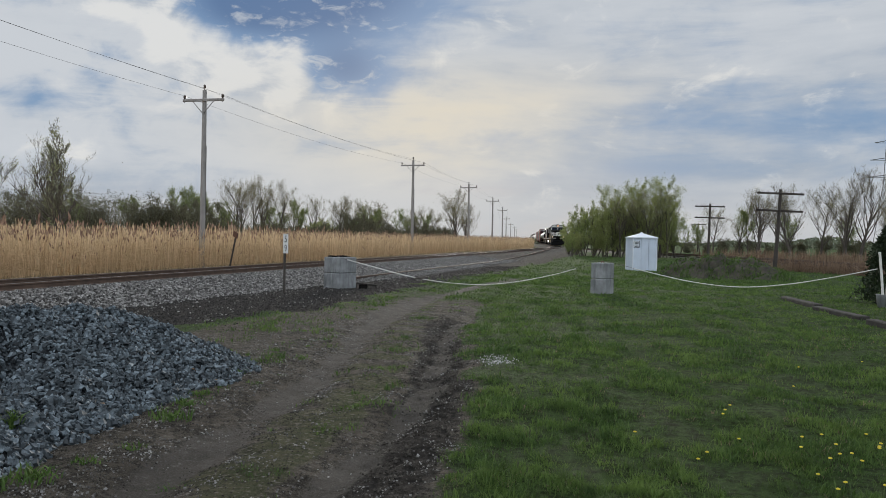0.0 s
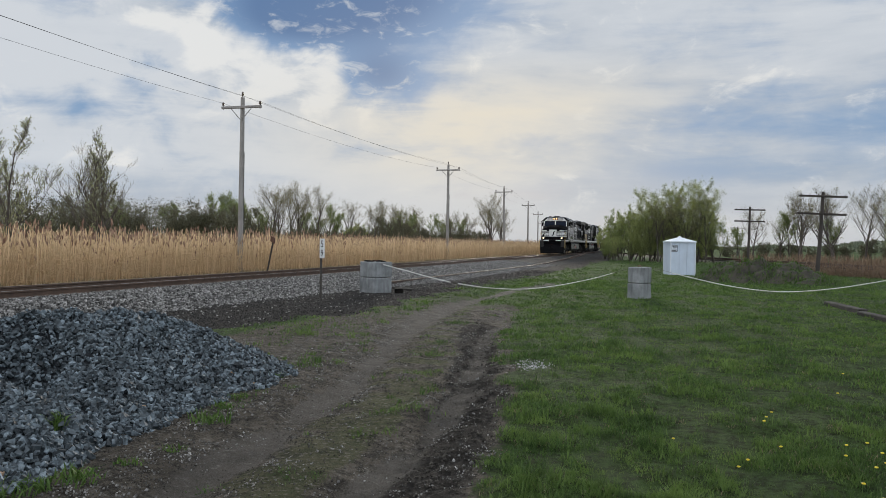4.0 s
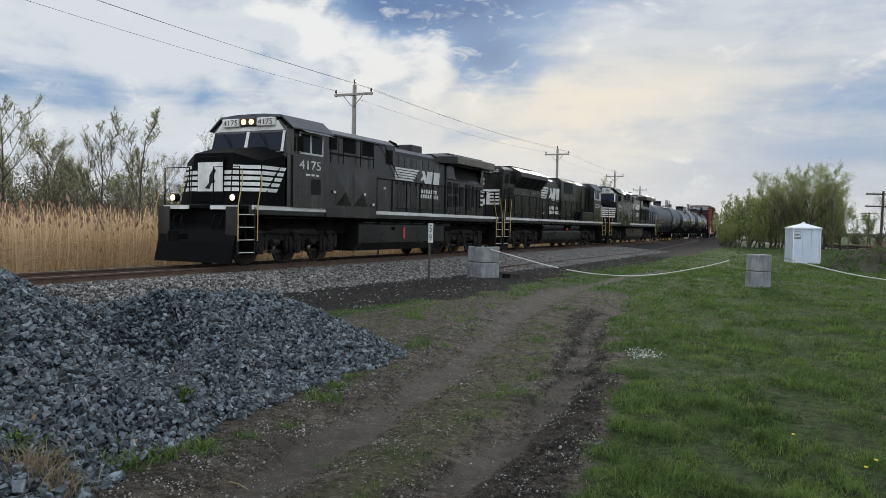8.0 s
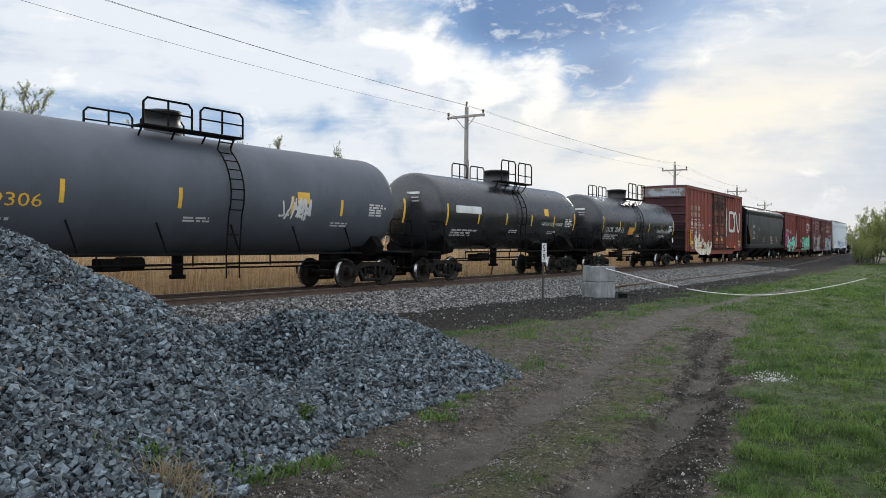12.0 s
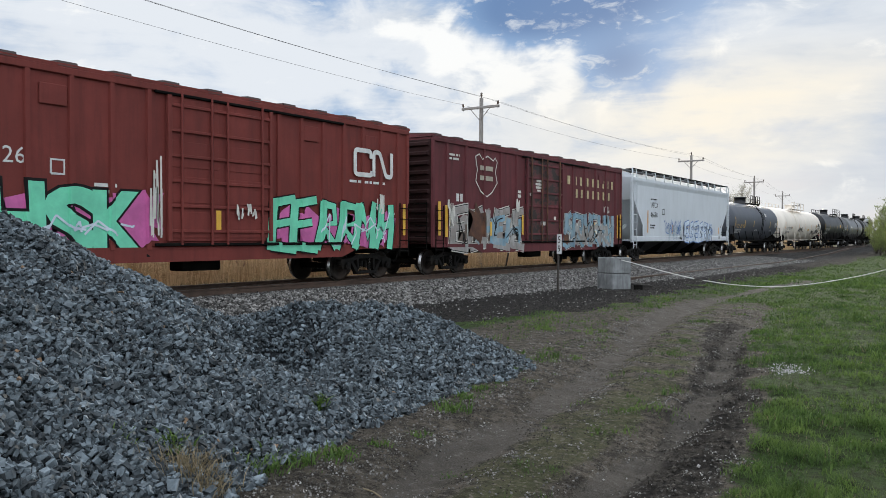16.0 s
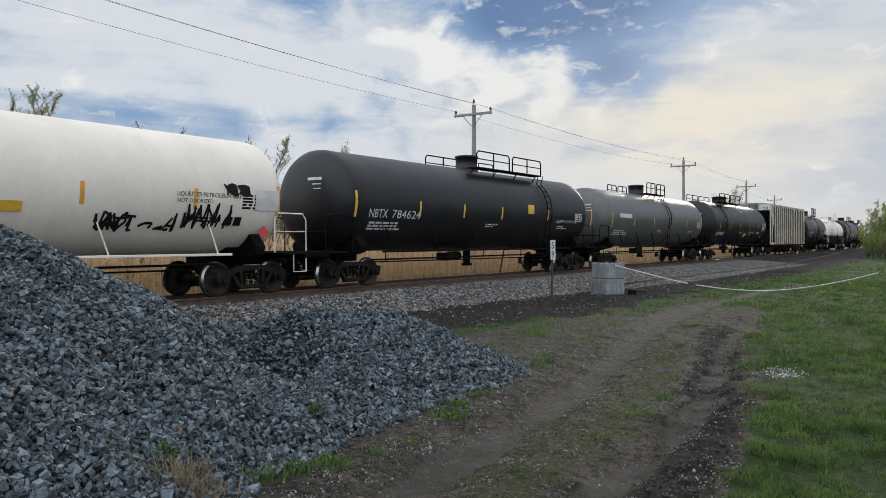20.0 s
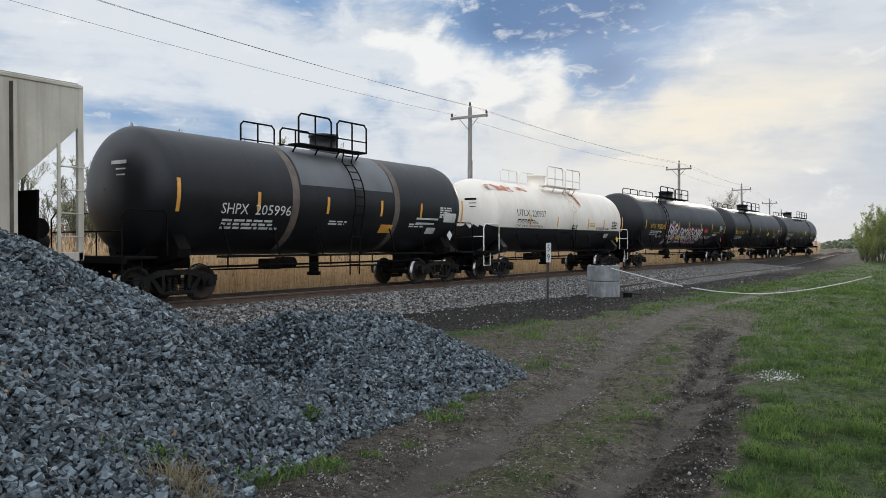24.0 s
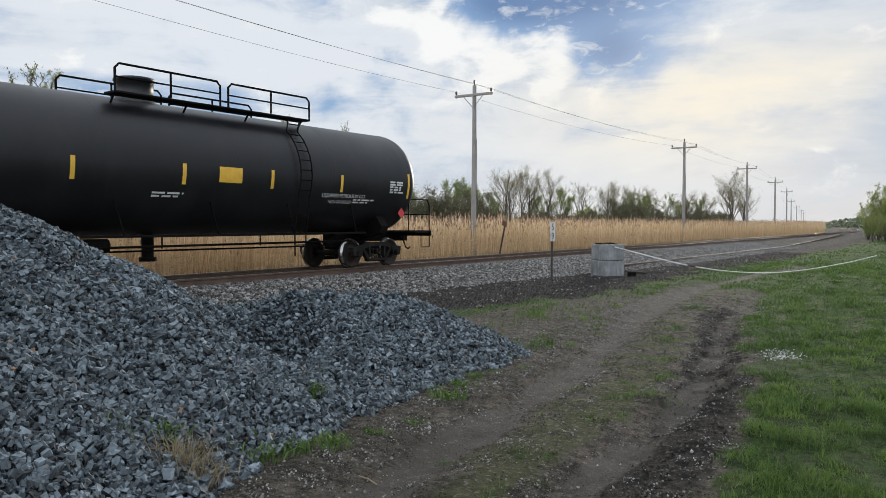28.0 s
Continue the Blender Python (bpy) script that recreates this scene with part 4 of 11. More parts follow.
def put_shape(g, pts, surf):
    """A flat shape laid onto a side that may curve: cut into level strips."""
    lo, hi = min(p[1] for p in pts), max(p[1] for p in pts)
    if abs(surf(0, lo) - surf(0, hi)) < 1e-4 and abs(surf(0, lo) - surf(0, (lo + hi) / 2)) < 1e-4:
        return put_poly(g, pts, surf)
    n = max(2, int((hi - lo) / 0.03))

    def cuts(z):
        out = []
        for (a, b_), (c_, d) in zip(pts, pts[1:] + pts[:1]):
            if (b_ <= z) != (d <= z):
                out.append(a + (c_ - a) * (z - b_) / (d - b_))
        return sorted(out)

    for k in range(n):
        z0, z1 = lo + (hi - lo) * k / n, lo + (hi - lo) * (k + 1) / n
        e0, e1, em = cuts(z0 + 1e-5), cuts(z1 - 1e-5), cuts((z0 + z1) / 2)
        if not len(e0) == len(e1) == len(em):
            e0 = e1 = em
        for i in range(0, len(em) - 1, 2):
            g.add([(e0[i], surf(e0[i], z0), z0), (e0[i + 1], surf(e0[i + 1], z0), z0), (e1[i + 1], surf(e1[i + 1], z1), z1), (e1[i], surf(e1[i], z1), z1)], [(0, 1, 2, 3)])


def put_bar(g, x, z, w, h, surf, n=3, lean=0.0):
    """A flat mark, w towards the rear and h up from its lower front corner."""
    vs = []
    for k in range(n + 1):
        q = z + h * k / n
        vs += [(x - lean * k / n, surf(x, q), q), (x - w - lean * k / n, surf(x - w, q), q)]
    g.add(vs, [(2 * k, 2 * k + 1, 2 * k + 3, 2 * k + 2) for k in range(n)])


def small_print(g, x, z, w, rows, surf, seed, h=0.055, gap=0.09):
    r = random.Random(seed)
    for k in range(rows):
        p = x
        end = x - w * r.uniform(0.65, 1.0)
        while p > end:
            d = min(r.uniform(0.10, 0.34), p - end + 0.03)
            put_bar(g, p, z - k * gap, d, h, surf, 1)
            p -= d + 0.06


def put_stroke(g, pts, t, surf):
    """A ribbon of even width along a line of points."""
    n, rows = len(pts), []
    for k in range(n):
        a, b_ = pts[max(k - 1, 0)], pts[min(k + 1, n - 1)]
        d = math.hypot(b_[0] - a[0], b_[1] - a[1]) or 1
        ux, uz = -(b_[1] - a[1]) / d * t / 2, (b_[0] - a[0]) / d * t / 2
        p, q = pts[k]
        rows += [(p + ux, surf(p, q), q + uz), (p - ux, surf(p, q), q - uz)]
    g.add(rows, [(2 * k, 2 * k + 1, 2 * k + 3, 2 * k + 2) for k in range(n - 1)])


def round_line(pts, r):
    """A line of points with its corners rounded."""
    out = [pts[0]]
    for a, b_, c_ in zip(pts, pts[1:], pts[2:]):
        da, dc = math.dist(a, b_), math.dist(b_, c_)
        ra, rc = min(r / da, 0.49), min(r / dc, 0.49)
        p = (b_[0] + (a[0] - b_[0]) * ra, b_[1] + (a[1] - b_[1]) * ra)
        q = (b_[0] + (c_[0] - b_[0]) * rc, b_[1] + (c_[1] - b_[1]) * rc)
        for k in range(6):
            t = k / 5
            out.append(tuple((1 - t) ** 2 * p[i] + 2 * t * (1 - t) * b_[i] + t * t * q[i] for i in range(2)))
    return out + [pts[-1]]


def bent_emblem(parent, x, z, w, h, t, y, colour):
    """The owner's device as two bent ribbons."""
    for pts in ([(0.42, 0.68), (0.42, 0.95), (0.0, 0.95), (0.0, 0.05), (0.44, 0.05), (0.44, 0.22)], [(0.50, 0.02), (0.50, 0.95), (0.66, 0.95), (0.84, 0.05), (1.0, 0.05), (1.0, 0.98)]):
        g = G()
        put_stroke(g, round_line([(x - p * w, z + q * h) for p, q in pts], 0.14 * h), t, face_y(y))
        part("emblem", g, M[colour], parent)


def over_ribs(g, xs, lift):
    """Lays flat paint over the upright posts of a side."""
    bm = bmesh.new()
    vs = [bm.verts.new(p) for p in g.v]
    for f in g.f:
        bm.faces.new([vs[k] for k in f])
    bmesh.ops.triangulate(bm, faces=bm.faces[:])
    lo, hi = min(p[0] for p in g.v), max(p[0] for p in g.v)
    for x in xs:
        if lo - 0.1 < x < hi + 0.1:
            for d in (-0.071, -0.046, 0.046, 0.071):
                bmesh.ops.bisect_plane(bm, geom=bm.verts[:] + bm.edges[:] + bm.faces[:], plane_co=(x + d, 0, 0), plane_no=(1, 0, 0))
    bm.verts.index_update()
    out = G()
    rise = lambda x: max(max(0.0, min(1.0, (0.071 - abs(x - q)) / 0.025)) for q in xs) * 0.056
    out.add([(v.co.x, v.co.y + lift + rise(v.co.x), v.co.z) for v in bm.verts], [tuple(v.index for v in f.verts) for f in bm.faces])
    bm.free()
    return out


def chunk_strokes(r):
    """Thick abstract strokes of one chunk of spray work, in a unit square."""
    a, b_ = r.uniform(0.08, 0.2), r.uniform(0.72, 0.9)
    lean = r.uniform(-0.08, 0.16)
    out = [([(a - 0.10, 0.0), (a + lean, 0.55), (a + lean + 0.05, 1.0)], 0.26)]
    kind = r.randint(0, 4)
    if kind == 0:
        out += [([(a + 0.1, 0.95), (b_, 0.9), (b_ + 0.05, 0.55), (a + 0.15, 0.48), (b_ + 0.1, 0.02)], 0.2)]
    elif kind == 1:
        out += [([(a, 0.92), (b_ + 0.08, 1.02)], 0.2), ([(a, 0.5), (b_ - 0.1, 0.56)], 0.18), ([(a - 0.1, 0.08), (b_ + 0.12, 0.0)], 0.22)]
    elif kind == 2:
        out += [([(b_, 1.0), (b_ + 0.04, 0.5), (b_ - 0.06, -0.02)], 0.24), ([(a, 0.42), (b_, 0.58)], 0.2)]
    elif kind == 3:
        out += [([(a + 0.1, 1.0), (b_ - 0.2, 0.25), (b_ + 0.12, 1.04)], 0.2), ([(b_ + 0.08, 0.9), (b_, 0.0)], 0.22)]
    else:
        out += [([(b_, 0.98), (a + 0.2, 0.86), (a + 0.25, 0.6), (b_ + 0.02, 0.42), (b_ - 0.02, 0.1), (a, 0.02)], 0.22)]
    return out


def tapered(pts, y):
    """A ribbon of paint along a smooth line, each point (x, z, width)."""
    q = [pts[0]] + list(pts) + [pts[-1]]
    line = []
    for a, b_, c_, d in zip(q, q[1:], q[2:], q[3:]):
        for k in range(6):
            t = k / 6
            line.append([0.5 * (2 * b_[i] + (c_[i] - a[i]) * t + (2 * a[i] - 5 * b_[i] + 4 * c_[i] - d[i]) * t * t + (3 * b_[i] - a[i] - 3 * c_[i] + d[i]) * t ** 3) for i in range(3)])
    line.append(list(pts[-1]))
    g, vs = G(), []
    for k, (x, z, w) in enumerate(line):
        a, b_ = line[max(k - 1, 0)], line[min(k + 1, len(line) - 1)]
        dx, dz = b_[0] - a[0], b_[1] - a[1]
        h = max(1e-6, math.hypot(dx, dz))
        w = max(w, 0.012)
        vs += [(x - dz / h * w / 2, y, z + dx / h * w / 2), (x + dz / h * w / 2, y, z - dx / h * w / 2)]
    return g.add(vs, [(2 * k, 2 * k + 1, 2 * k + 3, 2 * k + 2) for k in range(len(line) - 1)])


def spray(parent, kind, colour, x, z, w, h, sd, extra, y, thin, xs=()):
    """One layer of spray paint on a flat side, each chunk or letter a part of its own."""
    kind, _, rim = kind.partition("@")
    rim, flat_y, made = float(rim or 0), face_y(y), []

    def lay(g, name, lift):
        if xs:
            g = over_ribs(g, xs, lift)
        made.append(part(name, g, M[colour], parent))

    if kind == "scrawl":
        g = G()
        scrawl(g, x, z, w, h, flat_y, sd, int(extra), thin)
        lay(g, "spray_scrawl", 0)
        tagged(made[-1], kind="stuff")
    elif kind == "word":
        step = w / len(extra)
        r = random.Random(sd)
        for k, ch in enumerate(extra):
            vs, fs = fat_letters(ch, 0.05, 0.0)
            lo, hi = min(v[0] for v in vs), max(v[0] for v in vs)
            if rim:
                vs, fs = fat_letters(ch, 0.05 + rim, 0.0)
            tall, drop, tilt = h * r.uniform(0.92, 1.12), r.uniform(-0.06, 0.06), r.uniform(-0.12, 0.22)
            px = [(x - (k + (v[0] - lo) / (hi - lo) * 1.1 + tilt * (v[1] - 0.35)) * step, z + drop + v[1] / 0.72 * tall) for v in vs]
            g = G().add([(p, y, q) for p, q in px], fs)
            lay(g, "spray_letter", 0.0005 * k)
    elif kind == "chunks":
        r = random.Random(sd)
        n = int(extra)
        step = w / n
        for k in range(n):
            g = G()
            for j, (pts, t) in enumerate(chunk_strokes(r)):
                line = [(x - (k + p * 1.18) * step, z + q * h) for p, q in pts]
                put_stroke(g, line, 1.3 * t * min(step, h) + 2 * rim, face_y(y + 0.0006 * j))
            if xs:
                made += [part("spray_chunk", over_ribs(g, xs, 0.0008 * k), M[colour], parent)]
            else:
                made += [part("spray_chunk", g, M[colour], parent)]
    elif kind == "ribbons":
        for k, pts in enumerate(extra):
            lay(tapered([(x - a, z + b_, c_) for a, b_, c_ in pts], y), "spray_ribbon", 0.0006 * k)
    else:
        for pts in block_shapes(x, z, w, h, sd, int(extra), rim):
            g = G()
            put_shape(g, pts, flat_y)
            lay(g, "spray_block", 0)
    return made


def scrawl(g, x, z, w, h, surf, seed, strokes=14, t=0.035):
    """Spray strokes that form no letters."""
    r = random.Random(seed)
    for k in range(strokes):
        p, q = x - r.uniform(0, w), z + r.uniform(0, h * 0.4)
        pts = [(p, q)]
        for j in range(r.randint(2, 4)):
            p, q = p + r.uniform(-0.35, 0.25) * w / 3, z + r.uniform(0, h)
            pts.append((min(x, max(x - w, p)), q))
        for n_, ((a, b_), (c_, d)) in enumerate(zip(pts, pts[1:])):
            over = lambda p_, q_, o=0.0004 * (2 * k + n_ % 2): surf(p_, q_) + o
            ln = math.hypot(c_ - a, d - b_) or 1
            ux, uz = -(d - b_) / ln * t, (c_ - a) / ln * t
            m_ = 3
            for i in range(m_):
                f0, f1 = i / m_, (i + 1) / m_
                x0, z0, x1, z1 = a + (c_ - a) * f0, b_ + (d - b_) * f0, a + (c_ - a) * f1, b_ + (d - b_) * f1
                put_poly(g, [(x0 - ux, z0 - uz), (x1 - ux, z1 - uz), (x1 + ux, z1 + uz), (x0 + ux, z0 + uz)], over)


def block_shapes(x, z, w, h, seed, count=5, rim=0.0):
    """Chunky angular spray shapes that form no letters."""
    r = random.Random(seed)
    step, out = w / count, []
    for k in range(count):
        cx, tilt = x - (k + 0.5) * step, r.uniform(-0.25, 0.25)
        pts = []
        for j in range(12):
            a = 2 * math.pi * (j + r.uniform(-0.3, 0.3)) / 12
            rr = r.uniform(0.85, 1.2) if j % 2 else r.uniform(0.5, 0.95)
            sx = abs(math.cos(a)) ** 0.5 * math.copysign(1, math.cos(a))
            sz = abs(math.sin(a)) ** 0.5 * math.copysign(1, math.sin(a))
            pts.append((cx + sx * rr * (step * 0.6 + rim) + tilt * sz * h * 0.4, z + h / 2 + sz * min(1.08, rr) * (h * 0.46 + rim)))
        out.append(pts)
    return out


def ladder(g, x0, x1, y, z0, z1, rungs, r=0.018):
    g.tube([(x0, y, z0), (x0, y, z1)], r, 5)
    g.tube([(x1, y, z0), (x1, y, z1)], r, 5)
    for k in range(rungs):
        z = z0 + (z1 - z0) * (k + 0.5) / rungs
        g.tube([(x0, y, z), (x1, y, z)], r * 0.85, 5)


def tank_car(L, R, zc, paint, label, number="", mark="UTLX", mark_w=0.8, lower=None, rails="black", dome=0.0, dome_r=0.42, deck=(-1.3, 1.3), ladder_x=None, tape="yellow", ink="white", tall=False, texts=(), tags=(), bands=(), front_print=True, seed=1, placard=None, pipes=True, inset=1.95, strips=None, mx=None, mz=0.0, saddle=None, plate_x=None, placard_x=None):
    car = thing("tank_car", label, "tank car", "freight cars")
    half = L / 2
    ls, surf, frame_m = half - 0.85, tank_y(R, zc), M["frame"]
    rail_m = M[rails]
    hd = 0.70
    prof = [(-ls, 0.02)] + [(-ls + hd * (1 - math.cos(a)), R * math.sin(a)) for a in np.linspace(0.12, math.pi / 2, 9)]
    prof += [(x, R) for x in np.linspace(-ls + hd + 0.5, ls - hd - 0.5, 8)] + [(-a, r) for a, r in reversed(prof)]
    g = G().lathe(prof, (0, 0, zc), "x", 56)
    if lower:
        for k, f in enumerate(g.f):
            zz = sum(g.v[i][2] for i in f) / len(f)
            g.mi[k] = 1 if zz < zc - 0.43 else 0
    part("shell", g, [M[paint]] + ([M[lower]] if lower else []), car)
    # weld seams
    for x in np.linspace(-ls + hd + 0.1, ls - hd - 0.1, 6):
        g = G().lathe([(x - 0.02, R - 0.002), (x, R + 0.005), (x + 0.02, R - 0.002)], (0, 0, zc), "x", 56)
        if lower:
            g.mi = [1 if sum(g.v[i][2] for i in f) / len(f) < zc - 0.43 else 0 for f in g.f]
        part("weld_seam", g, [M[paint]] + ([M[lower]] if lower else []), car)
    for x, w in bands:
        part("stain_band", G().lathe([(x - w / 2, R + 0.004), (x + w / 2, R + 0.004)], (0, 0, zc), "x", 56), M["grime"], car)
    tx = half - inset
    zb = zc - R
    for s in (-1, 1):
        g = G()
        g.box(s * (half - 0.45), s * (tx - 1.0), -0.26, 0.26, 0.74, 1.02, 0.03)
        part("stub_sill", g, frame_m, car)
        g = G()
        g.prism([(-1.30, 1.02), (-1.36, 1.22), (-1.02, zb + R * 0.42), (-0.5, zb + 0.16), (0.5, zb + 0.16), (1.02, zb + R * 0.42), (1.36, 1.22), (1.30, 1.02), (0.4, 0.82), (-0.4, 0.82)], s * tx - 0.16, s * tx + 0.16)
        g.prism([(-0.9, zb + 0.5), (-0.4, zb + 0.05), (0.4, zb + 0.05), (0.9, zb + 0.5), (0.6, 1.0), (-0.6, 1.0)], s * (tx - 0.55), s * (tx + 0.55))
        part("saddle", g, frame_m if not lower else M["black"], car)
        g = G()
        e = s * (half - 0.38)
        g.box(e, s * (ls - 0.35), -1.42, 1.42, 1.00, 1.06, 0.01)
        g.box(e - s * 0.06, e + s * 0.02, -1.45, 1.45, 0.90, 1.08, 0.02)
        part("end_platform", g, frame_m, car)
        g = G()
        for y in (-1.36, 1.36):
            g.tube([(e, y, 0.55), (e, y, 1.9), (e - s * 0.12, y, 2.06), (e - s * 1.0, y, 2.06), (e - s * 1.1, y, 1.95), (e - s * 1.1, y, 1.06)], 0.02, 6)
            g.tube([(e, y, 0.55), (e - s * 0.45, y, 0.55), (e - s * 0.45, y, 1.02)], 0.017, 5)
        g.tube([(e, -1.36, 1.6), (e, 1.36, 1.6)], 0.018, 5)
        part("end_handrail", g, rail_m if rails != "black" else frame_m, car)
        truck(car, s * tx)
    couplers(car, half)
    g = G()
    g.box(-tx + 0.9, tx - 0.9, 1.32, 1.38, 1.00, 1.06, 0.01)
    for x in np.linspace(-tx + 1.3, tx - 1.3, 6):
        g.tube([(x, 1.35, 1.05), (x + 0.22, R * 0.86 + 0.02, zc - R * 0.5)], 0.022, 5)
    part("side_rail", g, rail_m if rails != "black" and not lower else frame_m, car)
    if pipes:
        g = G()
        g.tube([(-tx + 1, 0.9, 0.80), (tx - 1, 0.9, 0.78)], 0.028, 6)
        g.tube([(-tx + 1.2, 0.4, 0.66), (tx - 1.2, 0.5, 0.70)], 0.022, 6)
        for x in np.linspace(-tx + 1.6, tx - 1.6, 5):
            g.tube([(x, 0.9, 1.02), (x, 0.9, 0.74)], 0.02, 5)
        part("brake_pipe", g, frame_m, car)
        part("brake_cylinder", G().cyl((1.1, 0.5, 0.82), (1.7, 0.5, 0.82), 0.16, 12).box(1.75, 2.2, 0.3, 0.75, 0.66, 0.94, 0.03), frame_m, car)
        part("outlet_valve", G().cyl((-0.25, 0, 0.5), (-0.25, 0, zb + 0.1), 0.14, 12).cyl((-0.25, 0, 0.42), (-0.25, 0, 0.52), 0.2, 12), frame_m, car)
    # top fittings
    zt = zc + R
    g = G().lathe([(-0.02, dome_r + 0.06), (0.06, dome_r + 0.06), (0.07, dome_r), (0.50, dome_r), (0.52, dome_r + 0.04), (0.58, dome_r + 0.03), (0.61, dome_r * 0.7), (0.63, 0.01)], (dome, 0, zt - 0.06), "z", 20)
    part("dome", g, rail_m if rails != "black" else M["tank_black"], car)
    g = G()
    a, b2 = deck
    for y in (-0.95, 0.95):
        g.box(a, b2, y - 0.22, y + 0.22, zt - 0.06, zt - 0.01, 0.01)
        for x in np.linspace(a + 0.1, b2 - 0.1, 4):
            g.tube([(x, y, zt - 0.05), (x, y * 0.85, zc + math.sqrt(R * R - (y * 0.85) ** 2))], 0.025, 5)
    part("walkway", g, rail_m if rails != "black" else frame_m, car)
    top = zt + (0.78 if tall else 0.56)
    mid = (a + b2) / 2
    for y in (-1.14, 1.14):
        for u, w in ((a, mid - 0.12), (mid + 0.12, b2)):
            g = G()
            g.tube([(u, y, zt - 0.05), (u, y, top - 0.1), (u + 0.1, y, top), (w - 0.1, y, top), (w, y, top - 0.1), (w, y, zt - 0.05)], 0.028, 6)
            g.tube([(u, y, zt + 0.28), (w, y, zt + 0.28)], 0.020, 5)
            g.tube([((u + w) / 2, y, zt), ((u + w) / 2, y, top)], 0.026, 5)
            part("railing", g, rail_m if rails != "black" else frame_m, car)
    lx = mid if ladder_x is None else ladder_x
    g, low = G(), G()
    pts = [(1.18, zt - 0.02)] + [(R * math.cos(t) + 0.10, zc + R * math.sin(t)) for t in np.linspace(0.85, -0.35, 8)] + [(1.38, 1.03), (1.38, 0.45)]
    cut = 7 if lower else len(pts) - 1
    for x in (lx - 0.2, lx + 0.2):
        g.tube([(x, y, z) for y, z in pts[:cut + 1]], 0.02, 5)
        if lower:
            low.tube([(x, y, z) for y, z in pts[cut:]], 0.02, 5)
    for k in range(len(pts) - 1):
        for t in (0.25, 0.75) if k >= cut else (0.5,):
            y, z = pts[k][0] + (pts[k + 1][0] - pts[k][0]) * t, pts[k][1] + (pts[k + 1][1] - pts[k][1]) * t
            (g if k < cut else low).tube([(lx - 0.2, y, z), (lx + 0.2, y, z)], 0.015, 5)
    rungs = part("ladder", g, rail_m if rails != "black" else frame_m, car)
    if lower:
        part("lower_ladder", low, frame_m, rungs, "black lower ladder")
    # markings
    if saddle:
        g = G().lathe([(x, R + 0.006) for x in np.linspace(saddle[0], saddle[1], 5)], (0, 0, zc), "x", 56)
        keep = [k for k, f in enumerate(g.f) if sum(g.v[i][2] for i in f) / 4 > zc + 0.35]
        g.f, g.sm, g.mi = [g.f[k] for k in keep], [g.sm[k] for k in keep], [g.mi[k] for k in keep]
        part("faded_patch", g, M["tank_saddle"], car)
    for x in strips or list(np.linspace(ls - 0.85, -ls + 0.85, 6)):
        h, z0 = (0.75, zc - 0.50) if abs(x) > ls - 1 else (0.46, zc - 0.40)
        gg = G()
        put_bar(gg, x, z0, 0.10, h, surf, 4)
        part("reflective_strip", gg, M[tape], car)
    sx, mk = (ls - 1.25 if mx is None else mx), zc - 0.50 + mz
    if number:
        gg = G()
        put_text(gg, mark, sx, mk, 0.36, surf, squeeze=mark_w)
        put_text(gg, number, sx - mark_w - 0.22, mk, 0.36, surf, squeeze=(0.20 if tall else 0.24) * len(number))
        part("car_number", gg, M[ink], car, "painted car mark and number")
    for a in ((sx - 0.1, mk - 0.18, 1.9, 1 if lower else 3, surf, seed), (-ls + 3.3, zc - 0.62, 0.9, 2, surf, seed + 1, 0.04, 0.07), (0.6, zc - 0.62, 0.8, 2, surf, seed + 2, 0.04, 0.07)):
        gg = G()
        small_print(gg, *a)
        part("small_print", gg, M[ink if ink != "yellow" else "stripe"], car)
    gg = G()
    for k in range(5):
        small_print(gg, -ls + 1.75 if plate_x is None else plate_x, zc - 0.36 + k * 0.075, 0.75, 1, surf, seed + 9 + k, 0.05, 0.07)
    part("test_plate", gg, M["stripe"] if ink != "ink" else M["ink"], car)
    if plate_x is not None:
        gg = G()
        for a in ((plate_x + 0.12, zc - 0.44, 1.12, 0.025), (plate_x + 0.12, zc + 0.08, 1.12, 0.025), (plate_x + 0.12, zc - 0.44, 0.025, 0.52), (plate_x - 0.98, zc - 0.44, 0.025, 0.52), (plate_x - 0.40, zc - 0.44, 0.02, 0.52)):
            put_bar(gg, *a, surf, 4)
        part("plate_border", gg, M["stripe"], car, "thin white table lines")
    if placard:
        gg = G()
        px, pz = -ls + 1.0 if placard_x is None else placard_x, zc - R * 0.62
        put_poly(gg, [(px, pz - 0.17), (px - 0.17, pz), (px, pz + 0.17), (px + 0.17, pz)], lambda x, z: 1.36)
        part("placard", gg, M[placard], car)
    for txt, x, z, size, colour in texts:
        gg = G()
        put_text(gg, txt, x, z, size, surf)
        part("lettering", gg, M[colour], car)
    for i, (kind, colour, x, z, w, h, sd) in enumerate(tags):
        gg = G()
        kind, _, rim = kind.partition("@")
        lift = lambda p, q: surf(p, q) + 0.003 * i
        if kind == "scrawl":
            scrawl(gg, x, z, w, h, lift, sd, 18, 0.026)
        elif kind == "blocks":
            for pts in block_shapes(x, z, w, h, sd, max(2, round(w / 0.8)), float(rim or 0)):
                gb = G()
                put_shape(gb, pts, lift)
                part("spray_block", gb, M[colour], car)
            continue
        elif kind == "word":
            vs, fs = fat_letters(sd, 0.0, 0.25)
            lo, hi = min(v[0] for v in vs), max(v[0] for v in vs)
            if rim:
                vs, fs = fat_letters(sd, float(rim), 0.25)
            vs = [(x - (v[0] - lo) / (hi - lo) * w, z + v[1] / 0.70 * h * (1 + 0.12 * math.sin(7 * v[0]))) for v in vs]
            gg.add([(p, lift(p, q), q) for p, q in vs], fs)
        else:
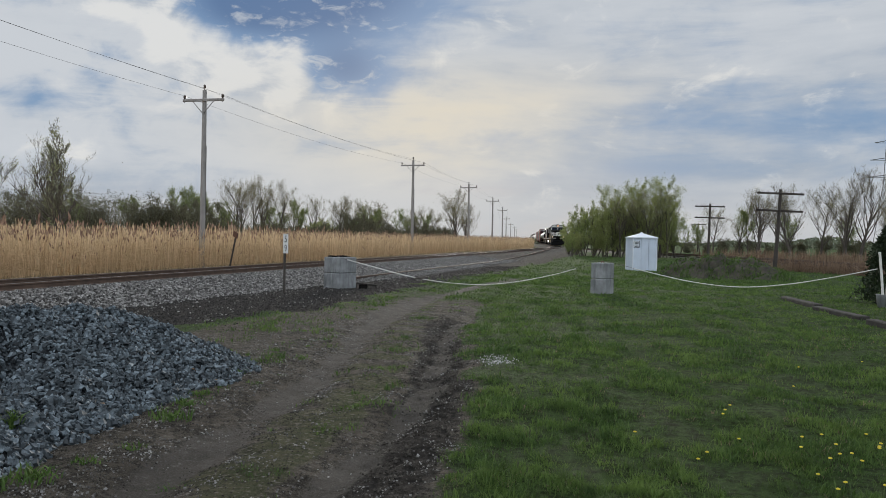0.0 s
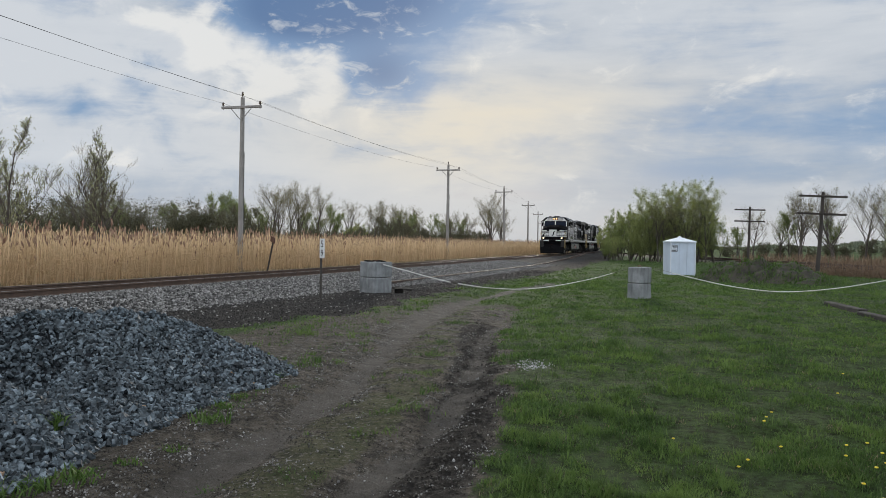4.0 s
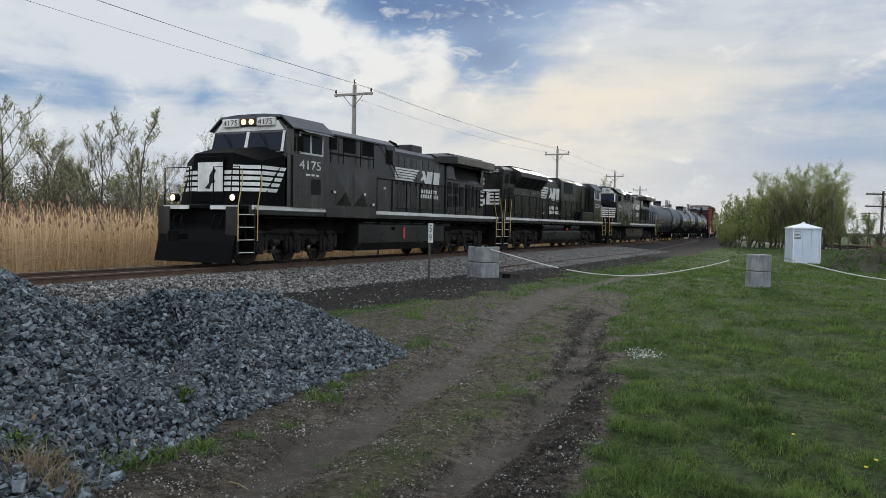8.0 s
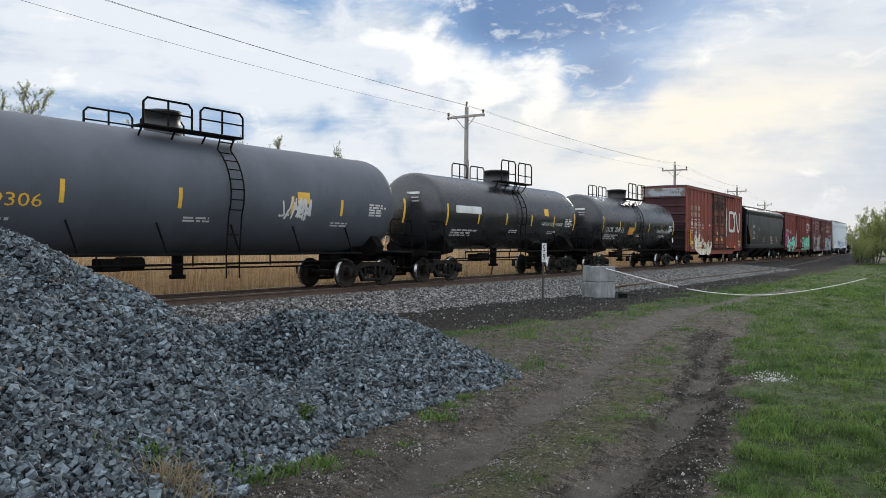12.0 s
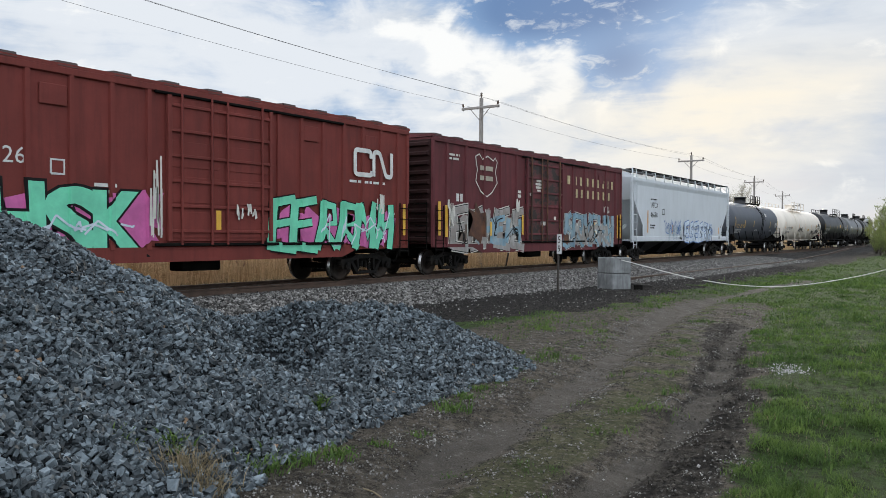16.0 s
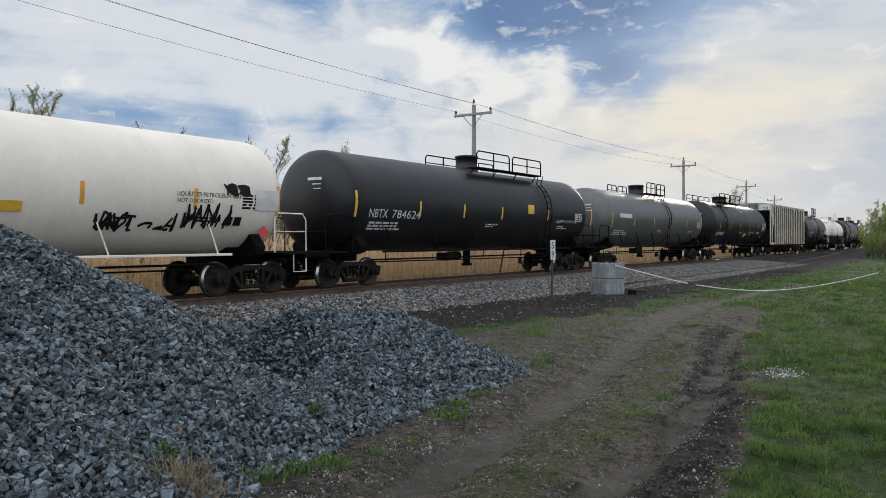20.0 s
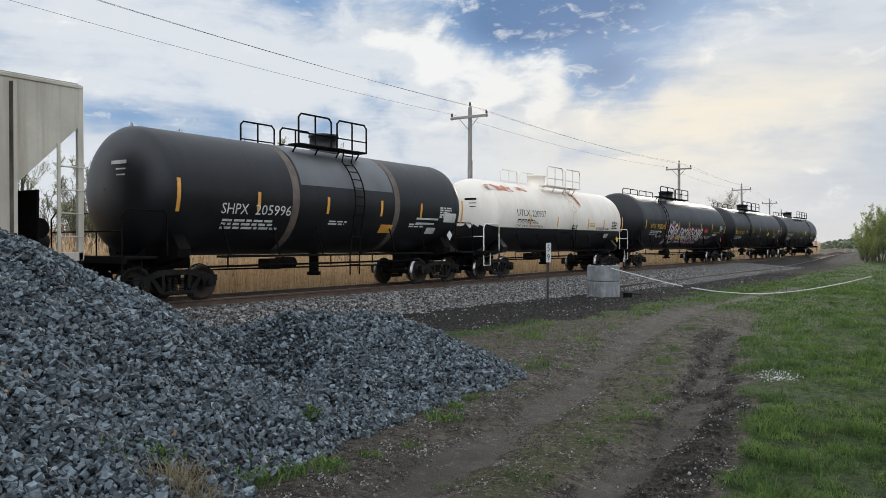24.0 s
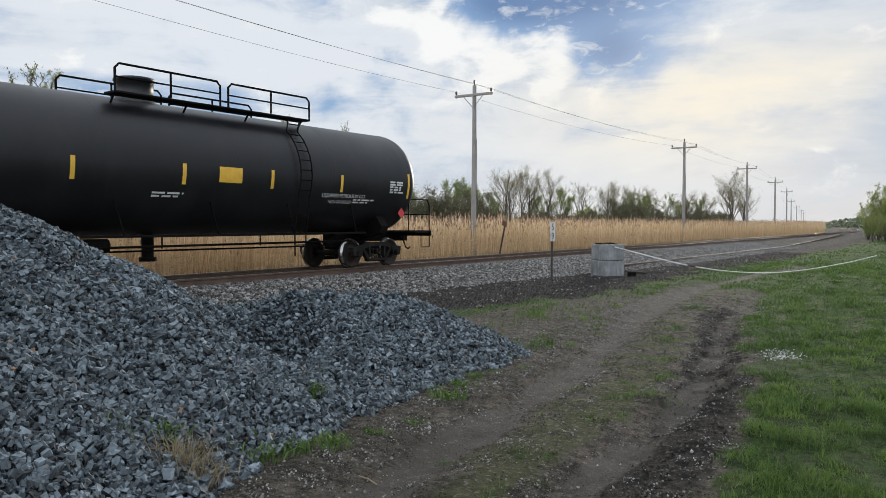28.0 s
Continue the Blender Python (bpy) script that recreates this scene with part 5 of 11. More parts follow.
            put_bar(gg, x, z, w, h, lift, 6)
        made = part({"scrawl": "spray_scrawl", "word": "spray_word", "bar": "painted_panel"}[kind], gg, M[colour], car)
        if kind != "bar":
            tagged(made, kind="stuff")
    if front_print and ink != "yellow":
        gg = G()
        for k, w in enumerate((0.5, 0.3, 0.25)):
            y0 = 1.0 - 0.3
            z0 = zc + 0.55 - k * 0.13
            xx = ls - hd + hd * math.sqrt(max(0.0, 1 - (math.hypot(0.7, z0 - zc) / R) ** 2)) + 0.06
            gg.add([(xx, y0, z0), (xx + 0.04, y0 - w, z0), (xx + 0.04, y0 - w, z0 + (0.08 if k == 0 else 0.03)), (xx, y0, z0 + (0.08 if k == 0 else 0.03))], [(0, 1, 2, 3)])
        part("end_lettering", gg, M[ink], car)
    return car


def box_car(L, H, paint, label, marks=(), tags=(), door_x=(-1.6, 1.5), ribs=9, cap=None, seed=1, rusty=0.0, peel="peel_maroon", end_n=11, end_sign=False, plates=(), posts=None):
    car = thing("boxcar", label, "boxcar", "freight cars")
    half = L / 2
    hl, zb, w = half - 0.62, 1.02, 1.42
    body = G().box(-hl, hl, -w, w, zb, H - 0.12, 0.02)
    part("body", body, M[paint], car)
    side = G()
    side.prism([(hl, zb), (hl, zb - 0.10), (hl - 2.4, zb - 0.12), (hl - 3.0, zb - 0.32), (-hl + 3.0, zb - 0.32), (-hl + 2.4, zb - 0.12), (-hl, zb - 0.10), (-hl, zb)], w - 0.03, w + 0.03, "y")
    side.prism([(hl, zb), (hl, zb - 0.10), (hl - 2.4, zb - 0.12), (hl - 3.0, zb - 0.32), (-hl + 3.0, zb - 0.32), (-hl + 2.4, zb - 0.12), (-hl, zb - 0.10), (-hl, zb)], -w - 0.03, -w + 0.03, "y")
    part("side_sill", side, M[paint], car)
    roof = G()
    ridge = -0.02 if end_sign else 0.06
    roof.prism([(-w - 0.05, H - 0.12), (-w - 0.05, H - 0.05), (0, H + ridge), (w + 0.05, H - 0.05), (w + 0.05, H - 0.12)], -hl - 0.03, hl + 0.03)
    part("roof", roof, M["hop_roof"] if cap is None else M[cap], car)
    for x in np.linspace(-hl + 0.3, hl - 0.3, 13):
        u, v = (-0.03, 0.05) if end_sign else (0.03, 0.2)
        part("roof_rib", G().prism([(-w - 0.055, H - 0.10), (-w - 0.02, H - 0.03 + u), (0, H + ridge + 0.01 + u), (w + 0.02, H - 0.03 + u), (w + 0.055, H - 0.10)], x - v, x + v), M["rib_dark"], car)
    d0, d1 = door_x
    xs = [hl - 0.06] + list(np.linspace(hl - 0.82, d1 + 0.6, ribs - 3)) + list(np.linspace(d0 - 0.6, -hl + 0.82, ribs - 3)) + [-hl + 0.06]
    if posts:
        xs = [hl - 0.06] + [x for p in posts for x in np.linspace(*p)] + [-hl + 0.06]
    rib_me = mesh("side_post", G().prism([(-0.07, w - 0.01), (-0.045, w + 0.055), (0.045, w + 0.055), (0.07, w - 0.01)], zb - 0.05, H - 0.14, "z"), M[paint])
    for x in xs:
        place("side_post", rib_me, car, pose(x, 0, 0))
    part("top_chord", G().box(-hl, hl, w, w + 0.06, H - 0.26, H - 0.12, 0.015), M[paint], car)
    for x, z in plates:
        part("placard_board", G().box(x - 0.27, x + 0.27, w + 0.006, w + 0.045, z - 0.2, z + 0.2, 0.012), M[paint], car)
    # plug door
    door = part("door", G().box(d0, d1, w - 0.01, w + 0.045, zb + 0.12, H - 0.30, 0.015), M[peel if rusty else paint], car, "sliding plug door with worn paint")
    for z in np.linspace(zb + 0.35, H - 0.5, 6):
        part("door_batten", G().box(d0 + 0.04, d1 - 0.04, w + 0.045, w + 0.10, z - 0.035, z + 0.035, 0.01), M["bare_door" if end_sign else paint], door)
    for x in (d0 + 0.05, d1 - 0.05):
        part("door_stile", G().box(x - 0.05, x + 0.05, w + 0.03, w + 0.11, zb + 0.12, H - 0.30, 0.012), M["bare_door" if end_sign else paint], door)
    r = random.Random(seed)
    for i in range(2):
        for j in range(4):
            pw, ph = (d1 - d0) / 2 - 0.2, (H - zb - 0.9) / 4 - 0.10
            x0, z0 = d0 + 0.12 + i * ((d1 - d0) / 2), zb + 0.2 + j * ((H - zb - 0.5) / 4)
            part("door_panel", G().box(x0, x0 + pw, w + 0.045, w + 0.06, z0, z0 + ph, 0.01), M[peel if rusty > r.random() else paint], door)
    for x in (d0 + 0.35, d1 - 0.35, (d0 + d1) / 2 - 0.1, (d0 + d1) / 2 + 0.35):
        part("lock_rod", G().tube([(x, w + 0.11, zb + 0.05), (x, w + 0.11, H - 0.22)], 0.030, 6), M["rust" if rusty else paint], door)
    part("door_rail", G().box(d0 - 2.6, d1 + 0.3, w + 0.03, w + 0.10, zb + 0.02, zb + 0.09, 0.01), M["frame"], car)
    part("door_rail", G().box(d0 - 2.6, d1 + 0.3, w + 0.03, w + 0.09, H - 0.30, H - 0.24, 0.01), M["frame"], car)
    if end_sign:
        part("end_sign", G().box(hl + 0.004, hl + 0.016, -w + 0.05, w - 0.04, H - 0.72, H - 0.2, 0.003), M["end_plate"], car, "faded pale panel across the top of the end")
        for k in range(9):
            if k != 2:
                part("end_mark", G().box(hl + 0.016, hl + 0.019, w - 0.20 - 0.10 * k, w - 0.14 - 0.10 * k, H - 0.56, H - 0.43), M["grime"], car)
        g = G()
        for k in range(7):
            g.box(hl + 0.016, hl + 0.019, 0.35 - 0.16 * k, 0.46 - 0.16 * k, H - 0.36, H - 0.31)
        tagged(part("end_print", g, M["grime"], car), kind="stuff")
    seam = H - (0.80 if end_sign else 0.35)
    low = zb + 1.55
    for s in (-1, 1):
        for z in np.linspace(zb + 0.15, seam, end_n):
            g = G()
            if end_sign:
                g.add([(s * hl, -w + 0.06, z - 0.05), (s * (hl + 0.06), -w + 0.06, z - 0.03), (s * (hl + 0.06), -w + 0.06, z), (s * hl, -w + 0.06, z + 0.10), (s * hl, w - 0.06, z - 0.05), (s * (hl + 0.06), w - 0.06, z - 0.03), (s * (hl + 0.06), w - 0.06, z), (s * hl, w - 0.06, z + 0.10)], [(0, 1, 5, 4), (1, 2, 6, 5), (2, 3, 7, 6), (0, 1, 2, 3), (4, 5, 6, 7)])
            else:
                g.add([(s * hl, -w + 0.08, z - 0.09), (s * (hl + 0.09), -w + 0.12, z - 0.04), (s * (hl + 0.09), -w + 0.12, z + 0.04), (s * hl, -w + 0.08, z + 0.09), (s * hl, w - 0.08, z - 0.09), (s * (hl + 0.09), w - 0.12, z - 0.04), (s * (hl + 0.09), w - 0.12, z + 0.04), (s * hl, w - 0.08, z + 0.09)], [(0, 1, 5, 4), (1, 2, 6, 5), (2, 3, 7, 6), (0, 1, 2, 3), (4, 5, 6, 7)])
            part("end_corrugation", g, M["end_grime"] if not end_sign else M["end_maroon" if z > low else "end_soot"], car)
        part("end_sheet", G().box(s * (hl - 0.002), s * (hl + 0.004), -w + 0.03, w - 0.03, low + 0.002, H - 0.2), M["end_maroon"] if end_sign else M["end_grime"], car)
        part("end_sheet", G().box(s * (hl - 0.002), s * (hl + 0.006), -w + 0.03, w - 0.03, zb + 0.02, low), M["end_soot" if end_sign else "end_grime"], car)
        g = G()
        ladder(g, s * (hl - 0.10), s * (hl - 0.52), w + 0.10, zb - 0.35, zb + 1.25, 5)
        part("side_ladder", g, M["frame"], car)
        g = G()
        for z in np.linspace(zb - 0.1, zb + 1.3, 5):
            g.tube([(s * (hl + 0.13), w - 0.10, z), (s * (hl + 0.13), w - 0.55, z)], 0.016, 5)
        g.tube([(s * (hl + 0.13), w - 0.10, zb - 0.2), (s * (hl + 0.13), w - 0.10, zb + 1.35)], 0.016, 5)
        part("end_ladder", g, M["frame"], car)
        truck(car, s * (half - 2.15))
        part("draft_sill", G().box(s * (half - 0.45), s * (half - 3.2), -0.3, 0.3, 0.74, 1.0, 0.03), M["frame"], car)
    part("centre_sill", G().box(-half + 3, half - 3, -0.3, 0.3, 0.66, 1.0, 0.02).box(-0.6, 0.5, 0.4, 0.9, 0.45, 0.85, 0.03), M["frame"], car)
    couplers(car, half)
    surf = face_y(w + 0.006)
    for i, (kind, colour, a) in enumerate(marks):
        gg, surf = G(), face_y(w + 0.006 + 0.0012 * i)
        if kind == "text":
            put_text(gg, a[0], a[1], a[2], a[3], surf)
        elif kind == "bar":
            put_bar(gg, a[0], a[1], a[2], a[3], face_y(w + 0.062 if colour in ("yellow", "orange") else w + 0.006 + 0.0012 * i), 1)
        elif kind == "print":
            small_print(gg, a[0], a[1], a[2], a[3], surf, seed, 0.07, 0.13)
        elif kind == "poly":
            put_poly(gg, a, surf)
        elif kind == "device":
            bent_emblem(car, *a, w + 0.064, colour)
            continue
        elif kind == "ring":
            put_stroke(gg, a, 0.045, surf)
        part({"text": "lettering", "bar": "painted_mark", "print": "small_print", "poly": "emblem", "ring": "emblem"}[kind], gg, M[colour], car)
    lay = 0
    for kind, colour, x, z, ww, h, sd, extra in tags:
        lay += 1
        spray(car, kind, colour, x, z, ww, h, sd, extra, w + (0.034 if kind == "ribbons" else 0.008) + 0.004 * lay, 0.022, xs)
    return car


def hopper_car(L, H, paint, label, bays=3, curved=True, marks=(), tags=(), seed=1, roof="hop_roof", end_paint=None, zb=1.02, boards=True):
    car = thing("hopper_car", label, "hopper car", "freight cars")
    half = L / 2
    hl = half - 0.55
    w = 1.52
    cut = 1.55                      # the slope sheets cut the lower corners of the sides
    prof = [(hl, H - 0.45), (hl, H - 0.62), (hl - cut * 0.15, zb + 1.95), (hl - cut, zb + 0.62), (hl - cut, zb), (-hl + cut, zb), (-hl + cut, zb + 0.62), (-hl + cut * 0.15, zb + 1.95), (-hl, H - 0.62), (-hl, H - 0.45)]
    g = G()
    g.prism(prof, w - 0.04, w, "y")
    g.prism(prof, -w, -w + 0.04, "y")
    part("side_sheet", g, M[paint], car)
    for y in (-1, 1):
        part("top_chord", G().prism([(y * (w - 0.01), H - 0.76), (y * (w + 0.06), H - 0.50), (y * (w + 0.06), H - 0.45), (y * (w - 0.01), H - 0.45)][::y], -hl + 0.02, hl - 0.02), M[paint], car)
    for s in (-1, 1):
        g = G().add([(s * (hl - 0.02), -w + 0.03, H - 0.36), (s * (hl - 0.02), w - 0.03, H - 0.36), (s * (hl - 0.24), w - 0.03, zb + 1.95), (s * (hl - 0.24), -w + 0.03, zb + 1.95),
                     (s * (hl - 0.10), -w + 0.03, H - 0.36), (s * (hl - 0.10), w - 0.03, H - 0.36), (s * (hl - 0.32), w - 0.03, zb + 1.95), (s * (hl - 0.32), -w + 0.03, zb + 1.95)],
                    [(0, 1, 2, 3), (4, 5, 6, 7), (0, 1, 5, 4), (2, 3, 7, 6), (1, 2, 6, 5), (0, 3, 7, 4)])
        part("end_wall", g, M[end_paint or paint], car)
        x0, x1 = s * (hl - 0.24), s * (hl - 2.4)
        g = G().add([(x0, -w + 0.03, zb + 1.97), (x0, w - 0.03, zb + 1.97), (x1, w - 0.03, zb - 0.05), (x1, -w + 0.03, zb - 0.05), (x0 - s * 0.08, -w + 0.03, zb + 1.97), (x0 - s * 0.08, w - 0.03, zb + 1.97), (x1 - s * 0.08, w - 0.03, zb - 0.05), (x1 - s * 0.08, -w + 0.03, zb - 0.05)],
                    [(0, 1, 2, 3), (4, 5, 6, 7), (0, 1, 5, 4), (2, 3, 7, 6), (1, 2, 6, 5), (0, 3, 7, 4)])
        part("slope_sheet", g, M[end_paint or paint], car)
    rf = G()
    k = hl - 0.2
    rf.prism([(-w - 0.03, H - 0.46), (-w - 0.03, H - 0.36), (-w + 0.35, H - 0.10), (-0.6, H), (0.6, H), (w - 0.35, H - 0.10), (w + 0.03, H - 0.36), (w + 0.03, H - 0.46)], -k, k)
    part("roof", rf, M[paint if curved else roof], car)
    g = G()
    for y in (-0.62, 0.62):
        g.box(-k, k, y - 0.16, y + 0.16, H + 0.09, H + 0.13, 0.01)
    for x in np.linspace(-k + 0.2, k - 0.2, 12):
        g.box(x - 0.03, x + 0.03, -0.8, 0.8, H, H + 0.09)
    if boards:
        part("running_board", g, M["galv"], car)
    for x in np.linspace(-k + 0.9, k - 0.9, 8):
        part("hatch", G().box(x - 0.55, x + 0.55, -0.42, 0.42, H + 0.02, H + 0.16, 0.03), M[roof], car)
    if curved and boards:
        for x in np.linspace(-k + 0.35, k - 0.35, 13):
            part("walk_post", G().prism([(w - 0.02, H - 0.42), (w + 0.06, H - 0.42), (w + 0.02, H + 0.05), (w - 0.20, H + 0.06), (w - 0.20, H + 0.03), (w - 0.02, H + 0.02)], x - 0.025, x + 0.025), M[paint], car)
        part("roof_walk", G().box(-k, k, w - 0.42, w + 0.0, H + 0.05, H + 0.09, 0.005), M["frame"], car)
        for s_ in (-1, 1):
            part("end_hoop", G().tube([(s_ * (hl - 0.06), w + 0.02, H - 0.6), (s_ * (hl - 0.02), w + 0.02, H - 0.1), (s_ * (hl - 0.12), w - 0.05, H + 0.08), (s_ * (k - 0.2), w - 0.1, H + 0.10)], 0.035, 7), M[paint], car)
    part("side_sill", G().box(-hl + 0.1, hl - 0.1, w - 0.06, w + 0.03, zb - 0.16, zb + 0.12, 0.02), M[paint], car)
    span = (2 * hl - 5.6) / bays
    for i in range(bays):
        x = -hl + 2.8 + span * (i + 0.5)
        q = span * 0.5 - 0.02
        g = G()
        g.add([(x - q, -1.35, zb), (x + q, -1.35, zb), (x + q, 1.35, zb), (x - q, 1.35, zb), (x - 0.42, -0.32, 0.40), (x + 0.42, -0.32, 0.40), (x + 0.42, 0.32, 0.40), (x - 0.42, 0.32, 0.40)], [(0, 1, 5, 4), (1, 2, 6, 5), (2, 3, 7, 6), (3, 0, 4, 7), (4, 5, 6, 7)])
        b_ = part("discharge_bay", g, M["hop_black"], car)
        part("outlet_gate", G().box(x - 0.5, x + 0.5, -0.45, 0.45, 0.28, 0.40, 0.02).cyl((x + 0.2, 0.43, 0.34), (x + 0.2, 0.8, 0.34), 0.04, 8), M["frame"], b_)
    for s in (-1, 1):
        g = G()
        g.box(s * (hl - 0.02), s * (hl - 0.14), w - 0.10, w + 0.02, zb - 0.2, H - 0.5, 0.01)
        g.box(s * (hl - 0.02), s * (hl - 0.14), -w, -w + 0.10, zb - 0.2, H - 0.5, 0.01)
        g.box(s * (hl - 0.02), s * (hl - 1.5), -w, w, zb - 0.14, zb - 0.06, 0.01)
        g.prism([(s * (hl - 0.1), zb + 0.1), (s * (hl - 0.1), zb + 0.24), (s * (hl - 1.6), zb + 0.75), (s * (hl - 1.6), zb + 0.6)], 0.5, 0.6, "y")
        part("end_frame", g, M[end_paint or paint], car)
        g = G()
        ladder(g, s * (hl - 0.08), s * (hl - 0.52), w + 0.06, zb - 0.5, H - 0.55, 9)
        part("ladder", g, M[paint] if paint != "hop_black" else M["frame"], car)
        g = G()
        g.tube([(s * (hl + 0.04), 0.5, zb - 0.1), (s * (hl + 0.04), 0.5, zb + 0.9), (s * (hl + 0.04), -0.5, zb + 0.9), (s * (hl + 0.04), -0.5, zb - 0.1)], 0.02, 5)
        part("end_handrail", g, M["frame"], car)
        g = G().cyl((s * (hl - 0.75), -0.35, zb + 0.55), (s * (hl - 0.75), 0.5, zb + 0.55), 0.2, 14)
        part("brake_cylinder", g, M["frame"], car)
        part("draft_sill", G().box(s * (half - 0.45), s * (half - 3.4), -0.3, 0.3, 0.74, 1.0, 0.03), M["frame"], car)
        truck(car, s * (half - 2.2))
    part("centre_sill", G().box(-half + 3, half - 3, -0.22, 0.22, 0.78, 1.0, 0.02), M["frame"], car)
    couplers(car, half)
    surf = face_y(w + 0.006)
    for i, (kind, colour, a) in enumerate(marks):
        gg, surf = G(), face_y(w + 0.006 + 0.0012 * i)
        if kind == "text":
            put_text(gg, a[0], a[1], a[2], a[3], surf)
        elif kind == "bar":
            put_bar(gg, a[0], a[1], a[2], a[3], surf, 1)
        elif kind == "print":
            small_print(gg, a[0], a[1], a[2], a[3], surf, seed, 0.07, 0.13)
        elif kind == "poly":
            put_poly(gg, a, surf)
        elif kind == "device":
            bent_emblem(car, *a, w + 0.064, colour)
            continue
        elif kind == "ring":
            put_stroke(gg, a, 0.045, surf)
        part({"text": "lettering", "bar": "painted_mark", "print": "small_print", "poly": "emblem", "ring": "emblem"}[kind], gg, M[colour], car)
    lay = 0
    for kind, colour, x, z, ww, h, sd, extra in tags:
        lay += 1
        spray(car, kind, colour, x, z, ww, h, sd, extra, w + 0.012 + 0.0012 * len(marks) + 0.004 * lay, 0.014)
    return car

def ribbed_hopper(L, H, label):
    """A flat-sided hopper: sixteen narrow posts, side sheets cut slantwise at the ends."""
    car = thing("hopper_car", label, "hopper car", "freight cars")
    half = L / 2
    hl, w, zb, cut, slant, low = half - 0.55, 1.52, 1.02, 1.31, 3.64, 2.43
    for y in (w - 0.03, -w):
        part("side_sheet", G().prism([(hl - 0.08, H - 0.04), (hl - 0.08, slant), (hl - cut, low), (hl - cut, zb), (-hl + cut, zb), (-hl + cut, low), (-hl + 0.08, slant), (-hl + 0.08, H - 0.04)], y, y + 0.03, "y"), M["hop_cream"], car)
        part("top_chord", G().box(-hl + 0.05, hl - 0.05, y - 0.02, y + 0.055, H - 0.10, H - 0.02, 0.012), M["hop_cream"], car)
    part("roof", G().prism([(-w, H - 0.06), (-w, H), (-0.7, H + 0.10), (0.7, H + 0.10), (w, H), (w, H - 0.06)], -hl + 0.1, hl - 0.1), M["hop_roof"], car)
    for x in np.linspace(-hl + 1.2, hl - 1.2, 6):
        part("hatch", G().box(x - 0.55, x + 0.55, -0.42, 0.42, H + 0.09, H + 0.15, 0.02), M["hop_roof"], car)
    post_me = mesh("side_post", G().prism([(-0.05, w - 0.002), (-0.032, w + 0.085), (0.032, w + 0.085), (0.05, w - 0.002)], zb - 0.01, H - 0.16, "z"), M["hop_cream"])
    # covers each post's forward side: weld rust plus shade painted on
    seam_me = mesh("post_seam", G().prism([(0.036, w + 0.075), (0.038, w + 0.075), (0.054, w + 0.002), (0.074, w + 0.002), (0.074, w - 0.001), (0.04, w - 0.001)], zb, H - 0.17, "z"), M["seam"])
    xs = [hl - cut - 0.05 - k * (2 * hl - 2 * cut - 0.1) / 15 for k in range(16)]
    for x in xs:
        post = place("side_post", post_me, car, pose(x, 0, 0))
        place("post_seam", seam_me, post, pose(0, 0, 0), "rust streak and painted shade along the post side")
    for a, b_ in zip(xs, xs[1:]):
        part("panel_bead", G().box(a - 0.09, b_ + 0.09, w, w + 0.008, zb + 0.17, zb + 0.19), M["hop_cream"], car)
    for s in (-1, 1):
        part("end_wall", G().box(s * (hl - 0.02), s * (hl - 0.08), -w + 0.02, w - 0.02, H - 0.55, H - 0.04, 0.01), M["hop_roof"], car)
        part("end_sign", G().box(s * (hl - 0.018), s * (hl - 0.02), 0.55, w - 0.09, H - 0.53, H - 0.06), M["pale_stencil"], car, "pale stencilled panel on the end")
        for z in (H - 0.24, H - 0.40):
            for k in range(4):
                part("end_mark", G().box(s * (hl - 0.017), s * (hl - 0.018), 1.22 - 0.10 * k, 1.28 - 0.10 * k, z - 0.09, z), M["ink"], car)
        x0, x1 = s * (hl - 0.06), s * (hl - 2.5)
        g = G().add([(x0, -w + 0.03, H - 0.55), (x0, w - 0.03, H - 0.55), (x1, w - 0.03, zb - 0.05), (x1, -w + 0.03, zb - 0.05), (x0 - s * 0.07, -w + 0.03, H - 0.55), (x0 - s * 0.07, w - 0.03, H - 0.55), (x1 - s * 0.07, w - 0.03, zb - 0.05), (x1 - s * 0.07, -w + 0.03, zb - 0.05)],
                    [(0, 1, 2, 3), (4, 5, 6, 7), (0, 1, 5, 4), (2, 3, 7, 6), (1, 2, 6, 5), (0, 3, 7, 4)])
        part("slope_sheet", g, M["hop_black"], car)
        part("end_bulkhead", G().box(s * (hl - 0.75), s * (hl - 0.80), -w + 0.05, w - 0.25, zb - 0.1, zb + 1.35, 0.01), M["frame"], car)
        for y in (w - 0.02, -w):
            part("corner_post", G().box(s * (hl - 0.0), s * (hl - 0.12), y - 0.07, y + 0.03, zb - 0.02, H - 0.03, 0.012), M["hop_cream"], car)
            part("end_sill", G().box(s * (hl - 0.02), s * (hl - cut), y - 0.05, y + 0.03, zb - 0.03, zb + 0.15, 0.012), M["hop_cream"], car)
        part("stile", G().box(s * (hl - 0.50), s * (hl - 0.56), w + 0.01, w + 0.06, zb - 0.05, slant - 0.38, 0.008), M["hop_cream"], car)
        for z in (zb + 0.45, zb + 0.90, zb + 1.35, zb + 1.80):
            part("rung", G().tube([(s * (hl - 0.06), w + 0.05, z), (s * (hl - 0.53), w + 0.05, z)], 0.016, 6), M["hop_cream"], car)
        part("step_iron", G().tube([(s * (hl - 0.08), w, zb), (s * (hl - 0.08), w, zb - 0.42), (s * (hl - 0.5), w, zb - 0.42), (s * (hl - 0.5), w, zb)], 0.018, 6), M["frame"], car)
        part("end_platform", G().box(s * (hl + 0.28), s * (hl - 0.04), -0.35, 0.45, H + 0.02, H + 0.05, 0.005), M["galv"], car)
